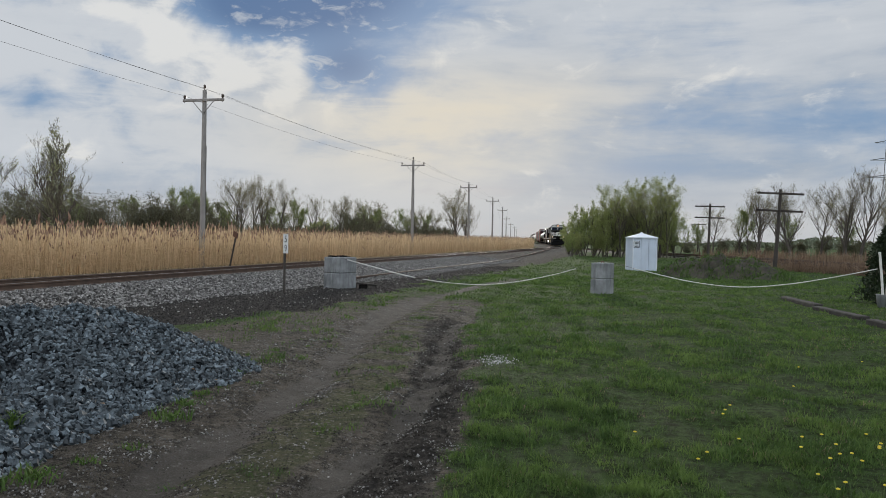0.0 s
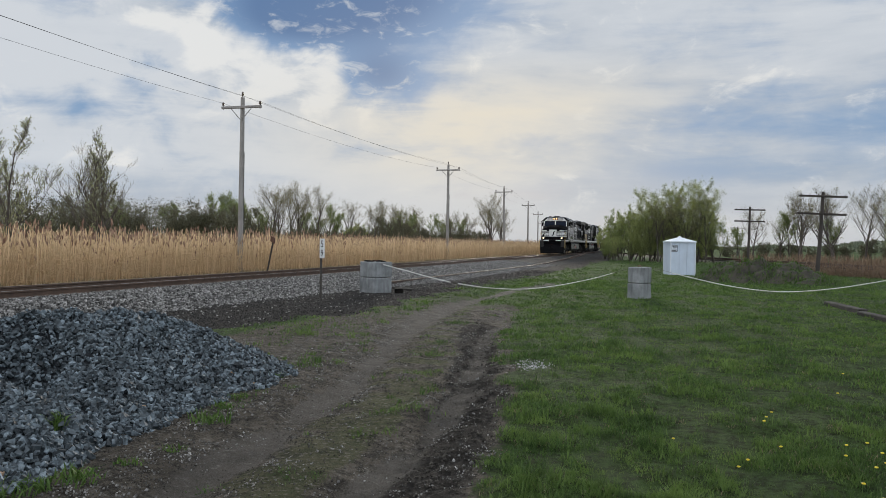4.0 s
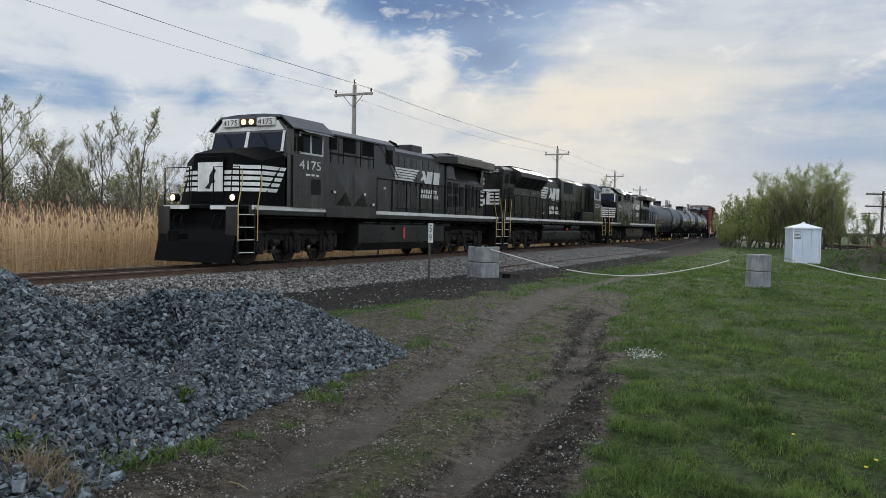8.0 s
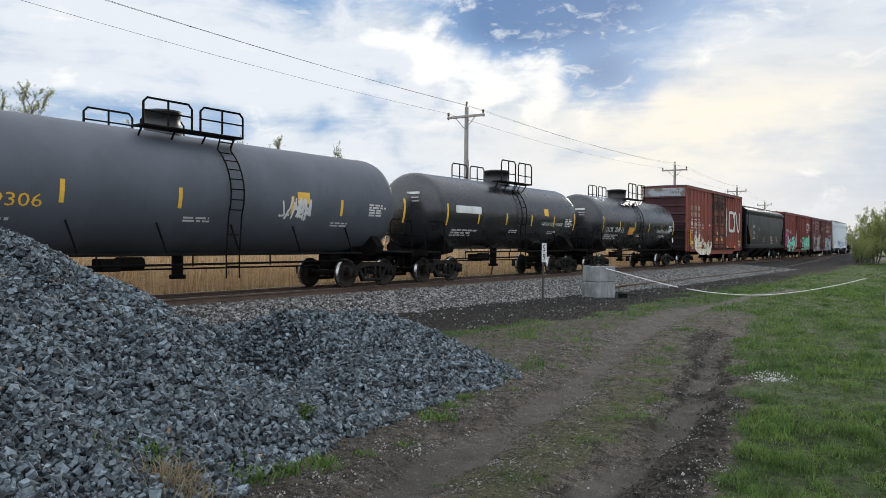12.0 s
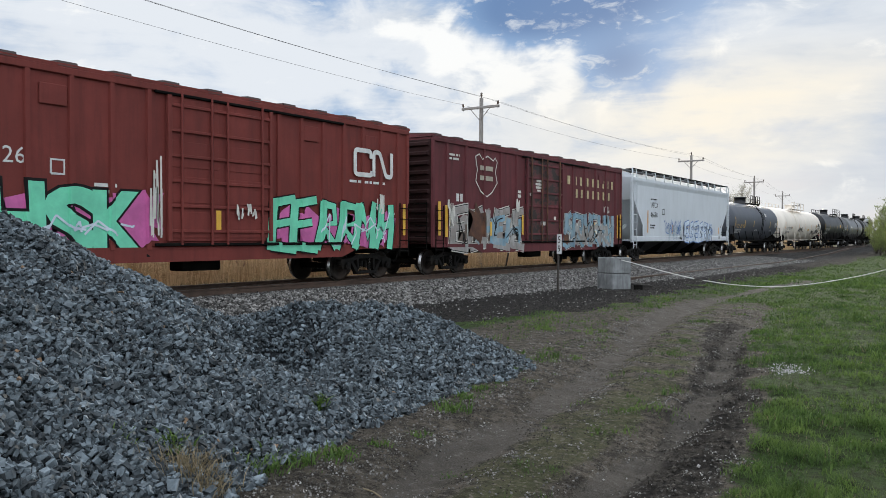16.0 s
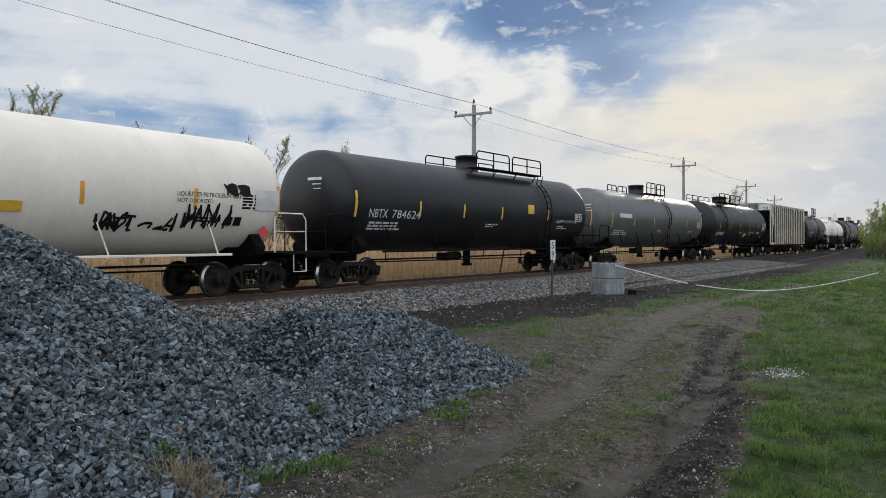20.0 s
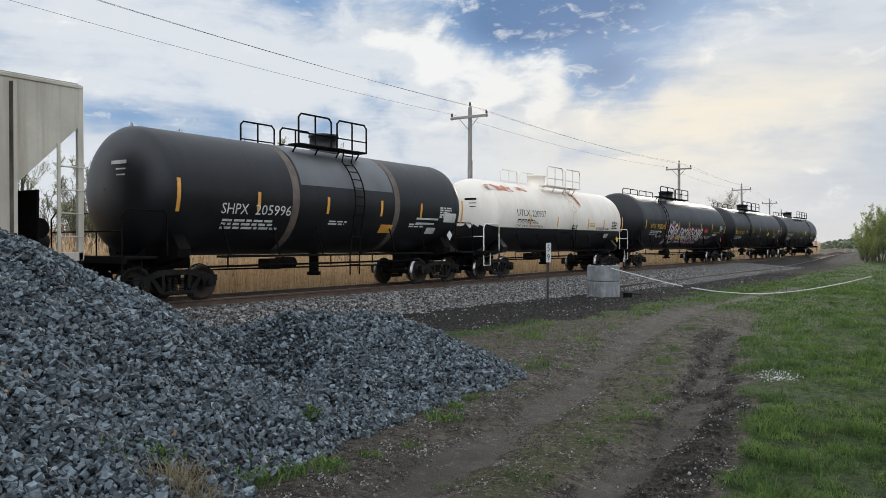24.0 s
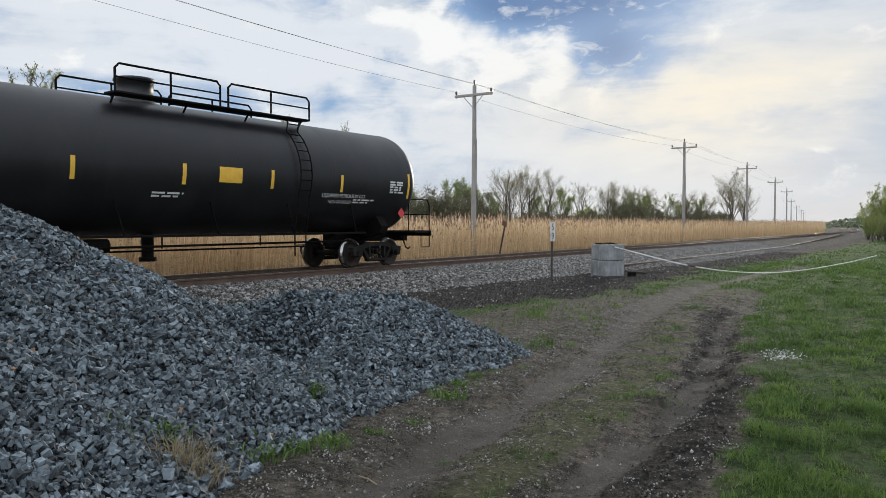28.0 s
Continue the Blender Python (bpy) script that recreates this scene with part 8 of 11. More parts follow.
TRAIN.append(box_car(LEN[6], 5.15, "box_brown", "oxide-red boxcar with rusted sliding door and white emblem", cap="rib_dark", rusty=0.7, seed=2, ribs=10, peel="peel_brown", end_n=7, end_sign=True, door_x=(-2.1, 1.2), plates=((1.85, 1.75),), posts=((6.38, 2.33, 6), (-2.99, -6.57, 6)),
    marks=[("device", "spray_white", (-3.25, 2.32, 3.05, 1.50, 0.22)), ("bar", "spray_white", (6.18, 2.58, 0.13, 0.26)), ("bar", "spray_white", (5.92, 2.58, 0.13, 0.26)), ("text", "spray_white", ("406", 5.43, 2.55, 0.42)), ("text", "spray_white", ("553", 4.66, 2.55, 0.42))]
    + [("bar", "spray_white", (x, z, w_, 0.045)) for x, w_ in ((6.23, 0.54), (5.45, 0.52), (4.66, 0.50)) for z in (2.96, 2.42)]
    + [("bar", "cream_letter", (x, z, 0.085, 0.28)) for z, row in ((3.58, (6.22, 6.04, 5.84, 5.44, 5.25, 5.06, 4.62, 4.42)), (3.16, (6.22, 6.04, 5.84, 5.46, 5.30, 5.10, 4.62, 4.42))) for x in row]
    + [("ring", "spray_white", [(3.72, 2.42), (3.72, 2.68), (3.46, 2.68), (3.46, 2.42), (3.72, 2.42)]), ("print", "cream_letter", (6.22, 2.22, 0.45, 2)), ("print", "cream_letter", (4.62, 2.26, 0.5, 4)), ("bar", "sky_blue", (5.42, 2.08, 0.46, 0.13)), ("bar", "spray_white", (5.08, 1.80, 0.05, 0.62)), ("bar", "spray_white", (2.05, 2.62, 0.26, 0.12)), ("bar", "lime", (6.22, 1.38, 0.48, 0.22)), ("bar", "cream_letter", (6.17, 1.47, 0.38, 0.05)), ("bar", "cream_letter", (6.24, 1.23, 0.54, 0.05)), ("bar", "cream_letter", (6.0, 1.08, 0.30, 0.09)),
       ("bar", "orange", (7.04, 1.34, 0.13, 0.86)), ("bar", "yellow", (6.46, 1.32, 0.14, 1.00)), ("bar", "orange", (4.5, 1.10, 0.50, 0.12)), ("bar", "orange", (-2.55, 1.15, 0.45, 0.12)), ("bar", "orange", (-4.7, 1.15, 0.45, 0.12)), ("bar", "orange", (-6.75, 1.3, 0.12, 0.9)), ("print", "spray_white", (-6.2, 1.6, 0.4, 4)), ("ring", "spray_white", [(-6.0, 1.35), (-6.0, 1.68), (-6.3, 1.68), (-6.3, 1.35), (-6.0, 1.35)])],
    tags=[("ribbons", "cream_spray", 5.6, 0.7, 0, 0, 1, (
               ((0.05, 0.80, 0.10), (0.10, 1.08, 0.26), (0.38, 1.18, 0.24), (0.55, 0.98, 0.22), (0.38, 0.82, 0.24), (0.14, 0.78, 0.10)),
               ((0.10, 0.52, 0.12), (0.45, 0.58, 0.34), (0.85, 0.82, 0.52), (1.15, 1.08, 0.36), (1.46, 1.36, 0.02)),
               ((0.05, 0.62, 0.14), (0.50, 0.42, 0.30), (1.05, 0.34, 0.50), (1.60, 0.18, 0.40), (2.05, 0.06, 0.16)),
               ((1.00, 0.75, 0.20), (1.35, 0.62, 0.40), (1.70, 0.80, 0.24), (1.80, 1.18, 0.03)),
               ((1.70, 0.85, 0.10), (1.98, 0.92, 0.28), (2.36, 0.70, 0.26), (2.60, 0.42, 0.50), (2.20, 0.18, 0.44), (1.80, 0.26, 0.16)),
               ((2.66, 0.78, 0.03), (2.80, 0.55, 0.22), (3.00, 0.40, 0.50), (3.30, 0.78, 0.24), (3.44, 0.98, 0.02)),
               ((2.90, 0.06, 0.10), (3.35, 0.12, 0.36), (3.80, 0.32, 0.44), (4.10, 0.62, 0.30), (3.95, 0.86, 0.12), (3.70, 0.74, 0.03)))),
          ("ribbons", "ink", 5.6, 0.7, 0, 0, 2, (
               ((0.20, 0.95, 0.02), (0.30, 1.02, 0.07), (0.42, 0.96, 0.02)), ((0.62, 0.60, 0.015), (0.95, 0.78, 0.03), (1.10, 1.02, 0.015)), ((0.30, 0.46, 0.015), (0.95, 0.44, 0.035), (1.30, 0.62, 0.015)),
               ((1.52, 0.62, 0.015), (1.72, 0.98, 0.03)), ((1.95, 0.78, 0.02), (2.12, 0.84, 0.08), (2.28, 0.72, 0.02)), ((1.95, 0.42, 0.015), (2.30, 0.36, 0.03), (2.55, 0.52, 0.015)), ((2.85, 0.34, 0.015), (3.08, 0.52, 0.03), (3.25, 0.80, 0.015)), ((3.45, 0.30, 0.015), (3.80, 0.46, 0.03), (3.98, 0.68, 0.015)))),
          ("scrawl", "spray_white", -2.42, 1.9, 0.34, 2.2, 12, 13)]))
bits = TRAIN[-1]
for x, z, w_, h_, sd in ((0.95, 3.75, 0.45, 0.80, 3), (0.35, 3.72, 0.85, 0.85, 5), (-0.72, 3.72, 0.85, 0.80, 6), (0.30, 2.85, 0.80, 0.60, 8), (-0.82, 2.75, 0.55, 0.75, 9), (1.0, 2.75, 0.30, 0.7, 4), (-1.7, 3.85, 0.25, 0.6, 7)):
    spray(bits, "blocks", "bare_door", x, z, w_, h_, sd, 1, 1.42 + 0.0615, 0.02)
for x, z, colour, w_, h_ in ((0.35, 1.65, "orange", 0.4, 0.16), (-0.95, 1.66, "orange", 0.42, 0.16), (0.1, 2.0, "spray_white", 0.14, 0.28), (-0.75, 1.88, "sky_blue", 0.36, 0.12), (-0.1, 1.9, "spray_white", 0.1, 0.22)):
    g = G()
    put_bar(g, x, z, w_, h_, face_y(1.42 + 0.066), 1)
    part("door_label", g, M[colour], bits)
TRAIN.append(hopper_car(LEN[7], 4.55, "hop_black", "black covered hopper car with curved sides", 3, True, seed=4, roof="hop_black", zb=1.28, boards=False,
    marks=[("text", "white", ("CABX", 5.35, 2.78, 0.33)), ("text", "white", ("70061", 5.35, 2.24, 0.39)), ("print", "stripe", (5.4, 1.98, 1.1, 2)), ("bar", "orange", (6.1, 1.75, 0.12, 0.9)), ("bar", "stripe", (3.15, 2.55, 0.24, 0.03)), ("bar", "stripe", (3.15, 2.79, 0.24, 0.03)), ("bar", "stripe", (3.15, 2.55, 0.03, 0.27)), ("bar", "stripe", (2.94, 2.55, 0.03, 0.27)), ("bar", "orange", (-6.33, 1.75, 0.12, 0.75)), ("print", "stripe", (-1.7, 2.0, 0.7, 5)), ("print", "stripe", (-4.1, 2.0, 0.5, 4)), ("print", "stripe", (1.5, 1.9, 0.3, 3))] + [("bar", "orange", (x, 1.76, 0.12, 0.42)) for x in (3.62, 1.15, -1.38, -3.8)]))
TRAIN.append(box_car(LEN[8], 4.62, "box_red", "red boxcar covered low down with mint and pink graffiti", cap="box_red", seed=6, door_x=(-1.7, 1.3), plates=((6.40, 4.0), (3.78, 3.95), (-3.08, 3.95), (-5.5, 3.95)), posts=((6.81, 1.72, 7), (-1.95, -6.75, 7)),
    marks=[("bar", "white", (6.70 - 0.19 * k, 2.62, 0.12, 0.30)) for k in range(4)] + [("text", "white", ("413", 5.76, 2.60, 0.44)), ("text", "white", ("326", 4.94, 2.60, 0.44)), ("device", "white", (-4.78, 2.98, 1.62, 0.76, 0.13)), ("print", "white", (-4.6, 2.78, 1.7, 1)), ("ring", "white", [(3.82, 2.45), (3.82, 2.72), (3.56, 2.72), (3.56, 2.45), (3.82, 2.45)]), ("print", "white", (2.95, 2.25, 0.5, 4)), ("print", "white", (0.7, 1.75, 0.3, 2)), ("bar", "yellow", (0.0, 1.35, 0.14, 0.5)), ("bar", "yellow", (-6.95, 1.3, 0.13, 0.95)), ("print", "white", (-6.2, 1.9, 0.4, 3))],
    tags=[("blocks", "pink", 7.15, 1.0, 1.5, 1.75, 21, 1), ("blocks", "pink", 5.9, 0.98, 4.3, 1.2, 28, 4), ("blocks", "pink", 2.5, 1.2, 1.0, 1.15, 29, 1), ("word@0.03", "ink", 6.10, 0.90, 4.15, 1.25, 22, "AHSK"), ("word", "mint", 6.10, 0.90, 4.15, 1.25, 22, "AHSK"), ("blocks@0.04", "ink", 6.75, 1.10, 0.75, 0.35, 27, 1), ("blocks", "mint", 6.75, 1.10, 0.75, 0.35, 27, 1), ("scrawl", "pale_spray", 6.0, 1.2, 3.9, 0.8, 23, 6), ("scrawl", "blue", 6.75, 1.85, 0.55, 0.35, 20, 6),
          ("blocks", "pink", -1.7, 0.92, 4.8, 1.15, 30, 5), ("chunks@0.035", "ink", -1.6, 0.92, 4.8, 1.28, 24, 6), ("chunks", "mint", -1.6, 0.92, 4.8, 1.28, 24, 6), ("scrawl", "pale_spray", -1.7, 1.0, 4.6, 1.0, 25, 6), ("scrawl", "spray_white", -5.7, 1.9, 0.4, 0.6, 26, 6), ("scrawl", "spray_white", 1.75, 1.2, 0.3, 2.0, 31, 8)]))
g = G()
scrawl(g, -0.55, 1.65, 0.6, 0.42, face_y(1.42 + 0.125), 33, 9, 0.022)
tagged(part("spray_scrawl", g, M["spray_white"], TRAIN[-1]), kind="stuff")
TRAIN.append(box_car(LEN[9], 4.60, "box_maroon", "maroon boxcar with peeling door and blue-grey graffiti", cap="box_maroon", rusty=0.9, seed=8, ribs=9, door_x=(-1.4, 1.7), plates=((-5.4, 3.9),), posts=((7.0, 2.4, 5), (-2.47, -7.09, 5)),
    marks=[("bar", "yellow", (7.55, 1.30, 0.15, 1.1)), ("bar", "yellow", (7.15, 1.25, 0.15, 1.05)), ("bar", "yellow", (4.35, 1.3, 0.12, 0.5)), ("bar", "yellow", (2.05, 1.35, 0.13, 0.75)), ("bar", "yellow", (-4.6, 1.35, 0.13, 0.55)), ("bar", "yellow", (-7.2, 1.2, 0.14, 1.1)), ("bar", "yellow", (-7.55, 1.2, 0.14, 1.15)), ("bar", "spray_white", (2.35, 2.75, 0.3, 0.12)), ("bar", "spray_white", (2.35, 2.92, 0.3, 0.10)), ("bar", "cream_letter", (3.35, 1.5, 0.55, 0.48)), ("bar", "white", (6.45, 2.45, 0.16, 0.26)), ("bar", "white", (6.22, 2.45, 0.16, 0.26)), ("text", "white", ("277", 6.45, 1.98, 0.36)), ("text", "white", ("71", 5.4, 1.98, 0.36))]
    + [("bar", "name_cream", (x, 3.50, w_, 0.36)) for x, w_ in ((-1.92, 0.26), (-2.74, 0.08), (-3.16, 0.18), (-3.84, 0.18), (-4.40, 0.18), (-4.98, 0.18), (-5.54, 0.18), (-6.14, 0.08), (-6.54, 0.18))]
    + [("bar", "name_cream", (x, 2.96, 0.18, 0.36)) for x in (-2.72, -3.22, -3.84, -4.40, -4.98, -5.54, -6.16)]
    + [("ring", "spray_white", [(5.3, 4.05), (5.05, 4.15), (4.85, 3.98), (4.5, 4.12), (4.12, 3.98), (4.0, 4.1), (3.85, 3.95), (3.98, 3.6), (3.85, 3.2), (4.2, 2.85), (4.55, 2.68), (4.95, 2.85), (5.28, 3.2), (5.18, 3.6), (5.3, 4.05)]), ("bar", "cream_letter", (5.0, 3.6, 0.85, 0.16)), ("bar", "cream_letter", (5.0, 3.25, 0.85, 0.16)), ("print", "spray_white", (6.9, 3.95, 0.8, 2))],
    tags=[("blocks", "grey_spray", 6.7, 0.80, 4.7, 1.35, 31, 5), ("blocks", "grime", 6.2, 0.95, 3.9, 0.9, 43, 4), ("chunks@0.06", "spray_white", 6.7, 0.86, 4.8, 1.36, 32, 5), ("chunks@0.025", "ink", 6.7, 0.86, 4.8, 1.36, 32, 5), ("chunks", "grey_spray", 6.7, 0.86, 4.8, 1.36, 32, 5), ("chunks", "sky_blue", 5.2, 1.05, 3.0, 0.9, 36, 3), ("scrawl", "ink", 6.4, 1.0, 4.2, 1.1, 33, 7), ("blocks", "rust", 5.6, 1.0, 0.9, 1.5, 40, 1),
          ("blocks", "grey_spray", -1.6, 0.78, 5.0, 1.35, 34, 5), ("blocks", "sky_blue", -1.9, 0.85, 4.3, 1.1, 46, 4), ("chunks@0.06", "spray_white", -1.5, 0.84, 5.2, 1.42, 37, 6), ("chunks@0.03", "ink", -1.5, 0.84, 5.2, 1.42, 37, 6), ("chunks", "sky_blue", -1.5, 0.84, 5.2, 1.42, 37, 6), ("blocks", "rust", -1.55, 0.9, 0.5, 0.6, 47, 1), ("scrawl", "spray_white", -2.0, 0.95, 4.2, 1.1, 48, 8), ("chunks", "grey_spray", -2.6, 0.95, 3.4, 0.8, 39, 4), ("scrawl", "ink", -1.8, 1.0, 4.6, 1.1, 35, 7), ("scrawl", "spray_white", -5.6, 2.35, 0.6, 0.35, 38, 6), ("scrawl", "spray_white", 2.6, 2.2, 0.5, 0.5, 41, 4), ("scrawl", "spray_white", 7.05, 1.6, 0.5, 0.9, 42, 7)]))
for x, z, w_, h_ in ((0.90, 3.42, 0.50, 0.09), (0.98, 3.29, 0.58, 0.09), (0.96, 3.16, 0.50, 0.09), (0.85, 3.05, 0.3, 0.07), (0.55, 1.72, 0.42, 0.18), (-0.6, 1.95, 0.18, 0.14), (1.45, 2.85, 0.12, 0.12)):
    g = G()
    put_bar(g, x, z, w_, h_, face_y(1.42 + 0.066), 1)
    part("door_label", g, M["spray_white"], TRAIN[-1])
TRAIN.append(hopper_car(LEN[10], 4.62, "hop_grey", "pale grey covered hopper car with blue graffiti", 4, True, seed=9, roof="tank_dirty", end_paint="hop_grey", zb=1.2,
    marks=[("text", "ink", ("UTCX", 6.12, 2.82, 0.40)), ("text", "ink", ("46690", 6.15, 2.3, 0.42)), ("print", "ink", (6.1, 3.22, 1.1, 1)), ("print", "ink", (6.2, 1.85, 0.9, 2)), ("ring", "ink", [(4.35, 2.5), (4.35, 2.78), (4.02, 2.78), (4.02, 2.5), (4.35, 2.5)]), ("bar", "orange", (6.62, 1.5, 0.13, 1.15)), ("bar", "orange", (2.8, 1.45, 0.12, 0.5)), ("bar", "orange", (-0.2, 1.45, 0.12, 0.5)), ("bar", "orange", (-4.5, 1.45, 0.12, 0.5)), ("bar", "orange", (-6.35, 1.5, 0.12, 0.4)), ("bar", "ink", (-8.1, 1.72, 0.32, 0.26)), ("print", "ink", (-7.0, 1.55, 0.6, 2)), ("print", "grime", (4.3, 1.18, 1.0, 1)), ("print", "grime", (-5.4, 1.18, 0.9, 1))],
    tags=[("scrawl", "blue", 4.25, 1.42, 2.9, 0.85, 47, 22), ("scrawl", "sky_blue", 3.4, 1.05, 2.2, 1.0, 50, 12), ("scrawl", "ink", 0.95, 1.5, 0.8, 0.6, 51, 9), ("blocks", "pale_spray", 0.5, 1.06, 5.0, 0.85, 52, 5), ("chunks@0.05", "blue", 0.75, 1.06, 5.4, 1.05, 42, 6), ("chunks", "pale_spray", 0.75, 1.06, 5.4, 1.05, 42, 6), ("scrawl", "ink", 0.7, 1.0, 5.4, 1.1, 43, 12), ("scrawl", "blue", -4.4, 1.4, 0.8, 0.5, 44, 7), ("scrawl", "grime", -6.6, 1.85, 1.2, 0.28, 48, 9), ("scrawl", "ink", -6.0, 1.12, 0.5, 0.25, 45, 4), ("scrawl", "ink", 1.8, 1.08, 0.6, 0.25, 49, 6)]))
TRAIN.append(tank_car(LEN[11], 1.44, 2.46, "tank_grey", "dark slate tank car with yellow lettering", "251136", ink="yellow", dome=-0.17, ladder_x=-1.15, deck=(-1.65, 1.20), seed=11, tags=[("blocks", "ink", -1.5, 2.75, 0.35, 0.6, 111), ("blocks", "ink", -2.05, 2.5, 0.3, 0.8, 112), ("scrawl", "stripe", -2.5, 2.9, 0.5, 0.3, 113)]))
TRAIN.append(tank_car(LEN[12], 1.47, 2.48, "tank_white", "long cream-white pressure tank car with black tags", "303449", "TILX", ink="ink", rails="tank_white", dome=-0.23, ladder_x=4.41, deck=(-1.10, 4.71), tape="orange", seed=12, strips=[8.6, 5.6, 2.6, -0.5, -3.5, -6.2, -8.7], placard="red_mark", texts=[("LIQUEFIED PETROLEUM GAS", -5.72, 2.36, 0.145, "ink"), ("NOT ODORIZED", -5.75, 2.22, 0.13, "ink")], tags=[("scrawl", "ink", 2.6, 1.75, 1.7, 0.5, 51), ("scrawl", "ink", -3.9, 1.55, 1.9, 0.42, 52), ("scrawl", "ink", -6.0, 1.62, 1.3, 0.62, 53), ("blocks", "ink", -7.1, 2.38, 0.7, 0.36, 54), ("bar", "stripe", -8.0, 2.1, 0.75, 0.5, 1), ("bar", "ink", -7.15, 1.72, 0.22, 0.2, 1), ("bar", "ink", -7.42, 1.72, 0.22, 0.2, 1), ("bar", "yellow", -1.8, 1.9, 0.6, 0.2, 1)]))
TRAIN.append(tank_car(LEN[13], 1.50, 2.54, "tank_black", "black pressure tank car with white lettering", "784624", "NBTX", mark_w=0.85, dome=-0.29, ladder_x=-4.07, deck=(-4.15, 0.80), seed=13, strips=[7.84, 4.76, 2.21, -0.36, -4.07, -8.4], texts=[("LIQUEFIED PETROLEUM GAS", -4.9, 2.1, 0.16, "white")], tags=[("bar", "yellow", -2.4, 2.4, 0.5, 0.36, 1), ("scrawl", "grime", -3.4, 3.2, 1.3, 0.5, 61)]))
TRAIN.append(tank_car(LEN[14], 1.46, 2.50, "tank_silver", "dull charcoal tank car with small white lettering", "", dome=0.3, ladder_x=-1.0, deck=(-1.20, 1.70), seed=14, tags=[("bar", "stripe", 6.3, 2.5, 1.6, 0.2, 1)], bands=[(-1.6, 0.4)]))
TRAIN.append(tank_car(LEN[15], 1.53, 2.57, "tank_black", "black pressure tank car with yellow strips and warning panel", "", dome=0.96, dome_r=0.5, ladder_x=5.0, deck=(-0.50, 5.10), seed=15, inset=1.62, strips=[6.3, 3.58, 0.92, -1.92, -4.7, -7.25], placard="red_mark", placard_x=-5.8, plate_x=-6.2, texts=[("LIQUEFIED PETROLEUM GAS", -2.1, 1.92, 0.14, "white"), ("NON-ODORIZED", -2.1, 1.76, 0.12, "stripe"), ("C", 5.02, 1.95, 0.16, "white")], tags=[("bar", "yellow", -0.66, 1.60, 0.82, 0.28, 1), ("bar", "stripe", -0.30, 3.45, 0.32, 0.10, 1)]))
TRAIN.append(ribbed_hopper(LEN[16], 4.47, "faded cream covered hopper car with narrow posts and rust stains"))
TRAIN.append(tank_car(LEN[17], 1.50, 2.55, "tank_black", "black tank car with rust-streaked top and white number", "205996", "SHPX", mark_w=0.82, mx=4.35, strips=[5.61, 3.26, 0.77, -1.55, -3.55, -5.93], saddle=(1.75, -2.15), dome=-0.69, ladder_x=-0.48, deck=(-1.30, 1.50), tape="orange", tall=True, seed=17, placard="white", bands=[(1.95, 0.25), (-2.35, 0.25)], tags=[("bar", "orange", -1.7, 1.66, 0.6, 0.25, 1), ("bar", "stripe", -4.1, 1.66, 0.5, 0.2, 1), ("bar", "stripe", -3.4, 2.1, 1.2, 0.06, 1), ("bar", "stripe", -3.4, 1.95, 1.0, 0.06, 1), ("bar", "stripe", -4.9, 2.05, 0.7, 0.3, 1)]))
TRAIN.append(tank_car(LEN[18], 1.42, 2.43, "tank_dirty", "white-over-black tank car with orange stains", "220937", ink="ink", mark_w=1.05, mx=4.72, mz=0.50, strips=[3.62, 1.16, -2.04, -3.85, -6.21], lower="tank_black", rails="tank_white", dome=0.37, dome_r=0.4, ladder_x=-0.46, deck=(-1.70, 1.60), tape="orange", tall=True, seed=18, placard="yellow", bands=[], texts=[("HYDROGEN PEROXIDE", -3.04, 2.0, 0.15, "ink"), ("LD LMT 202000 LB", 4.70, 2.14, 0.145, "ink"), ("91650 KG", 3.5, 2.14, 0.145, "ink"), ("LT WT", 4.74, 2.0, 0.13, "ink"), ("61000 LB", 4.22, 2.0, 0.13, "ink"), ("27650 KG", 3.55, 2.0, 0.13, "ink"), ("NEW 3-06", 2.95, 2.0, 0.12, "ink")], tags=[("blocks", "rust_patch", 6.2, 3.35, 1.9, 0.28, 91), ("blocks", "rust_patch", 3.9, 3.45, 0.9, 0.2, 92), ("bar", "yellow", -2.25, 2.24, 0.55, 0.05, 1), ("bar", "yellow", -2.25, 2.13, 0.6, 0.06, 1), ("bar", "stripe", -4.2, 1.62, 0.5, 0.2, 1), ("blocks", "rust_patch", -1.15, 2.95, 0.3, 0.9, 93)]))
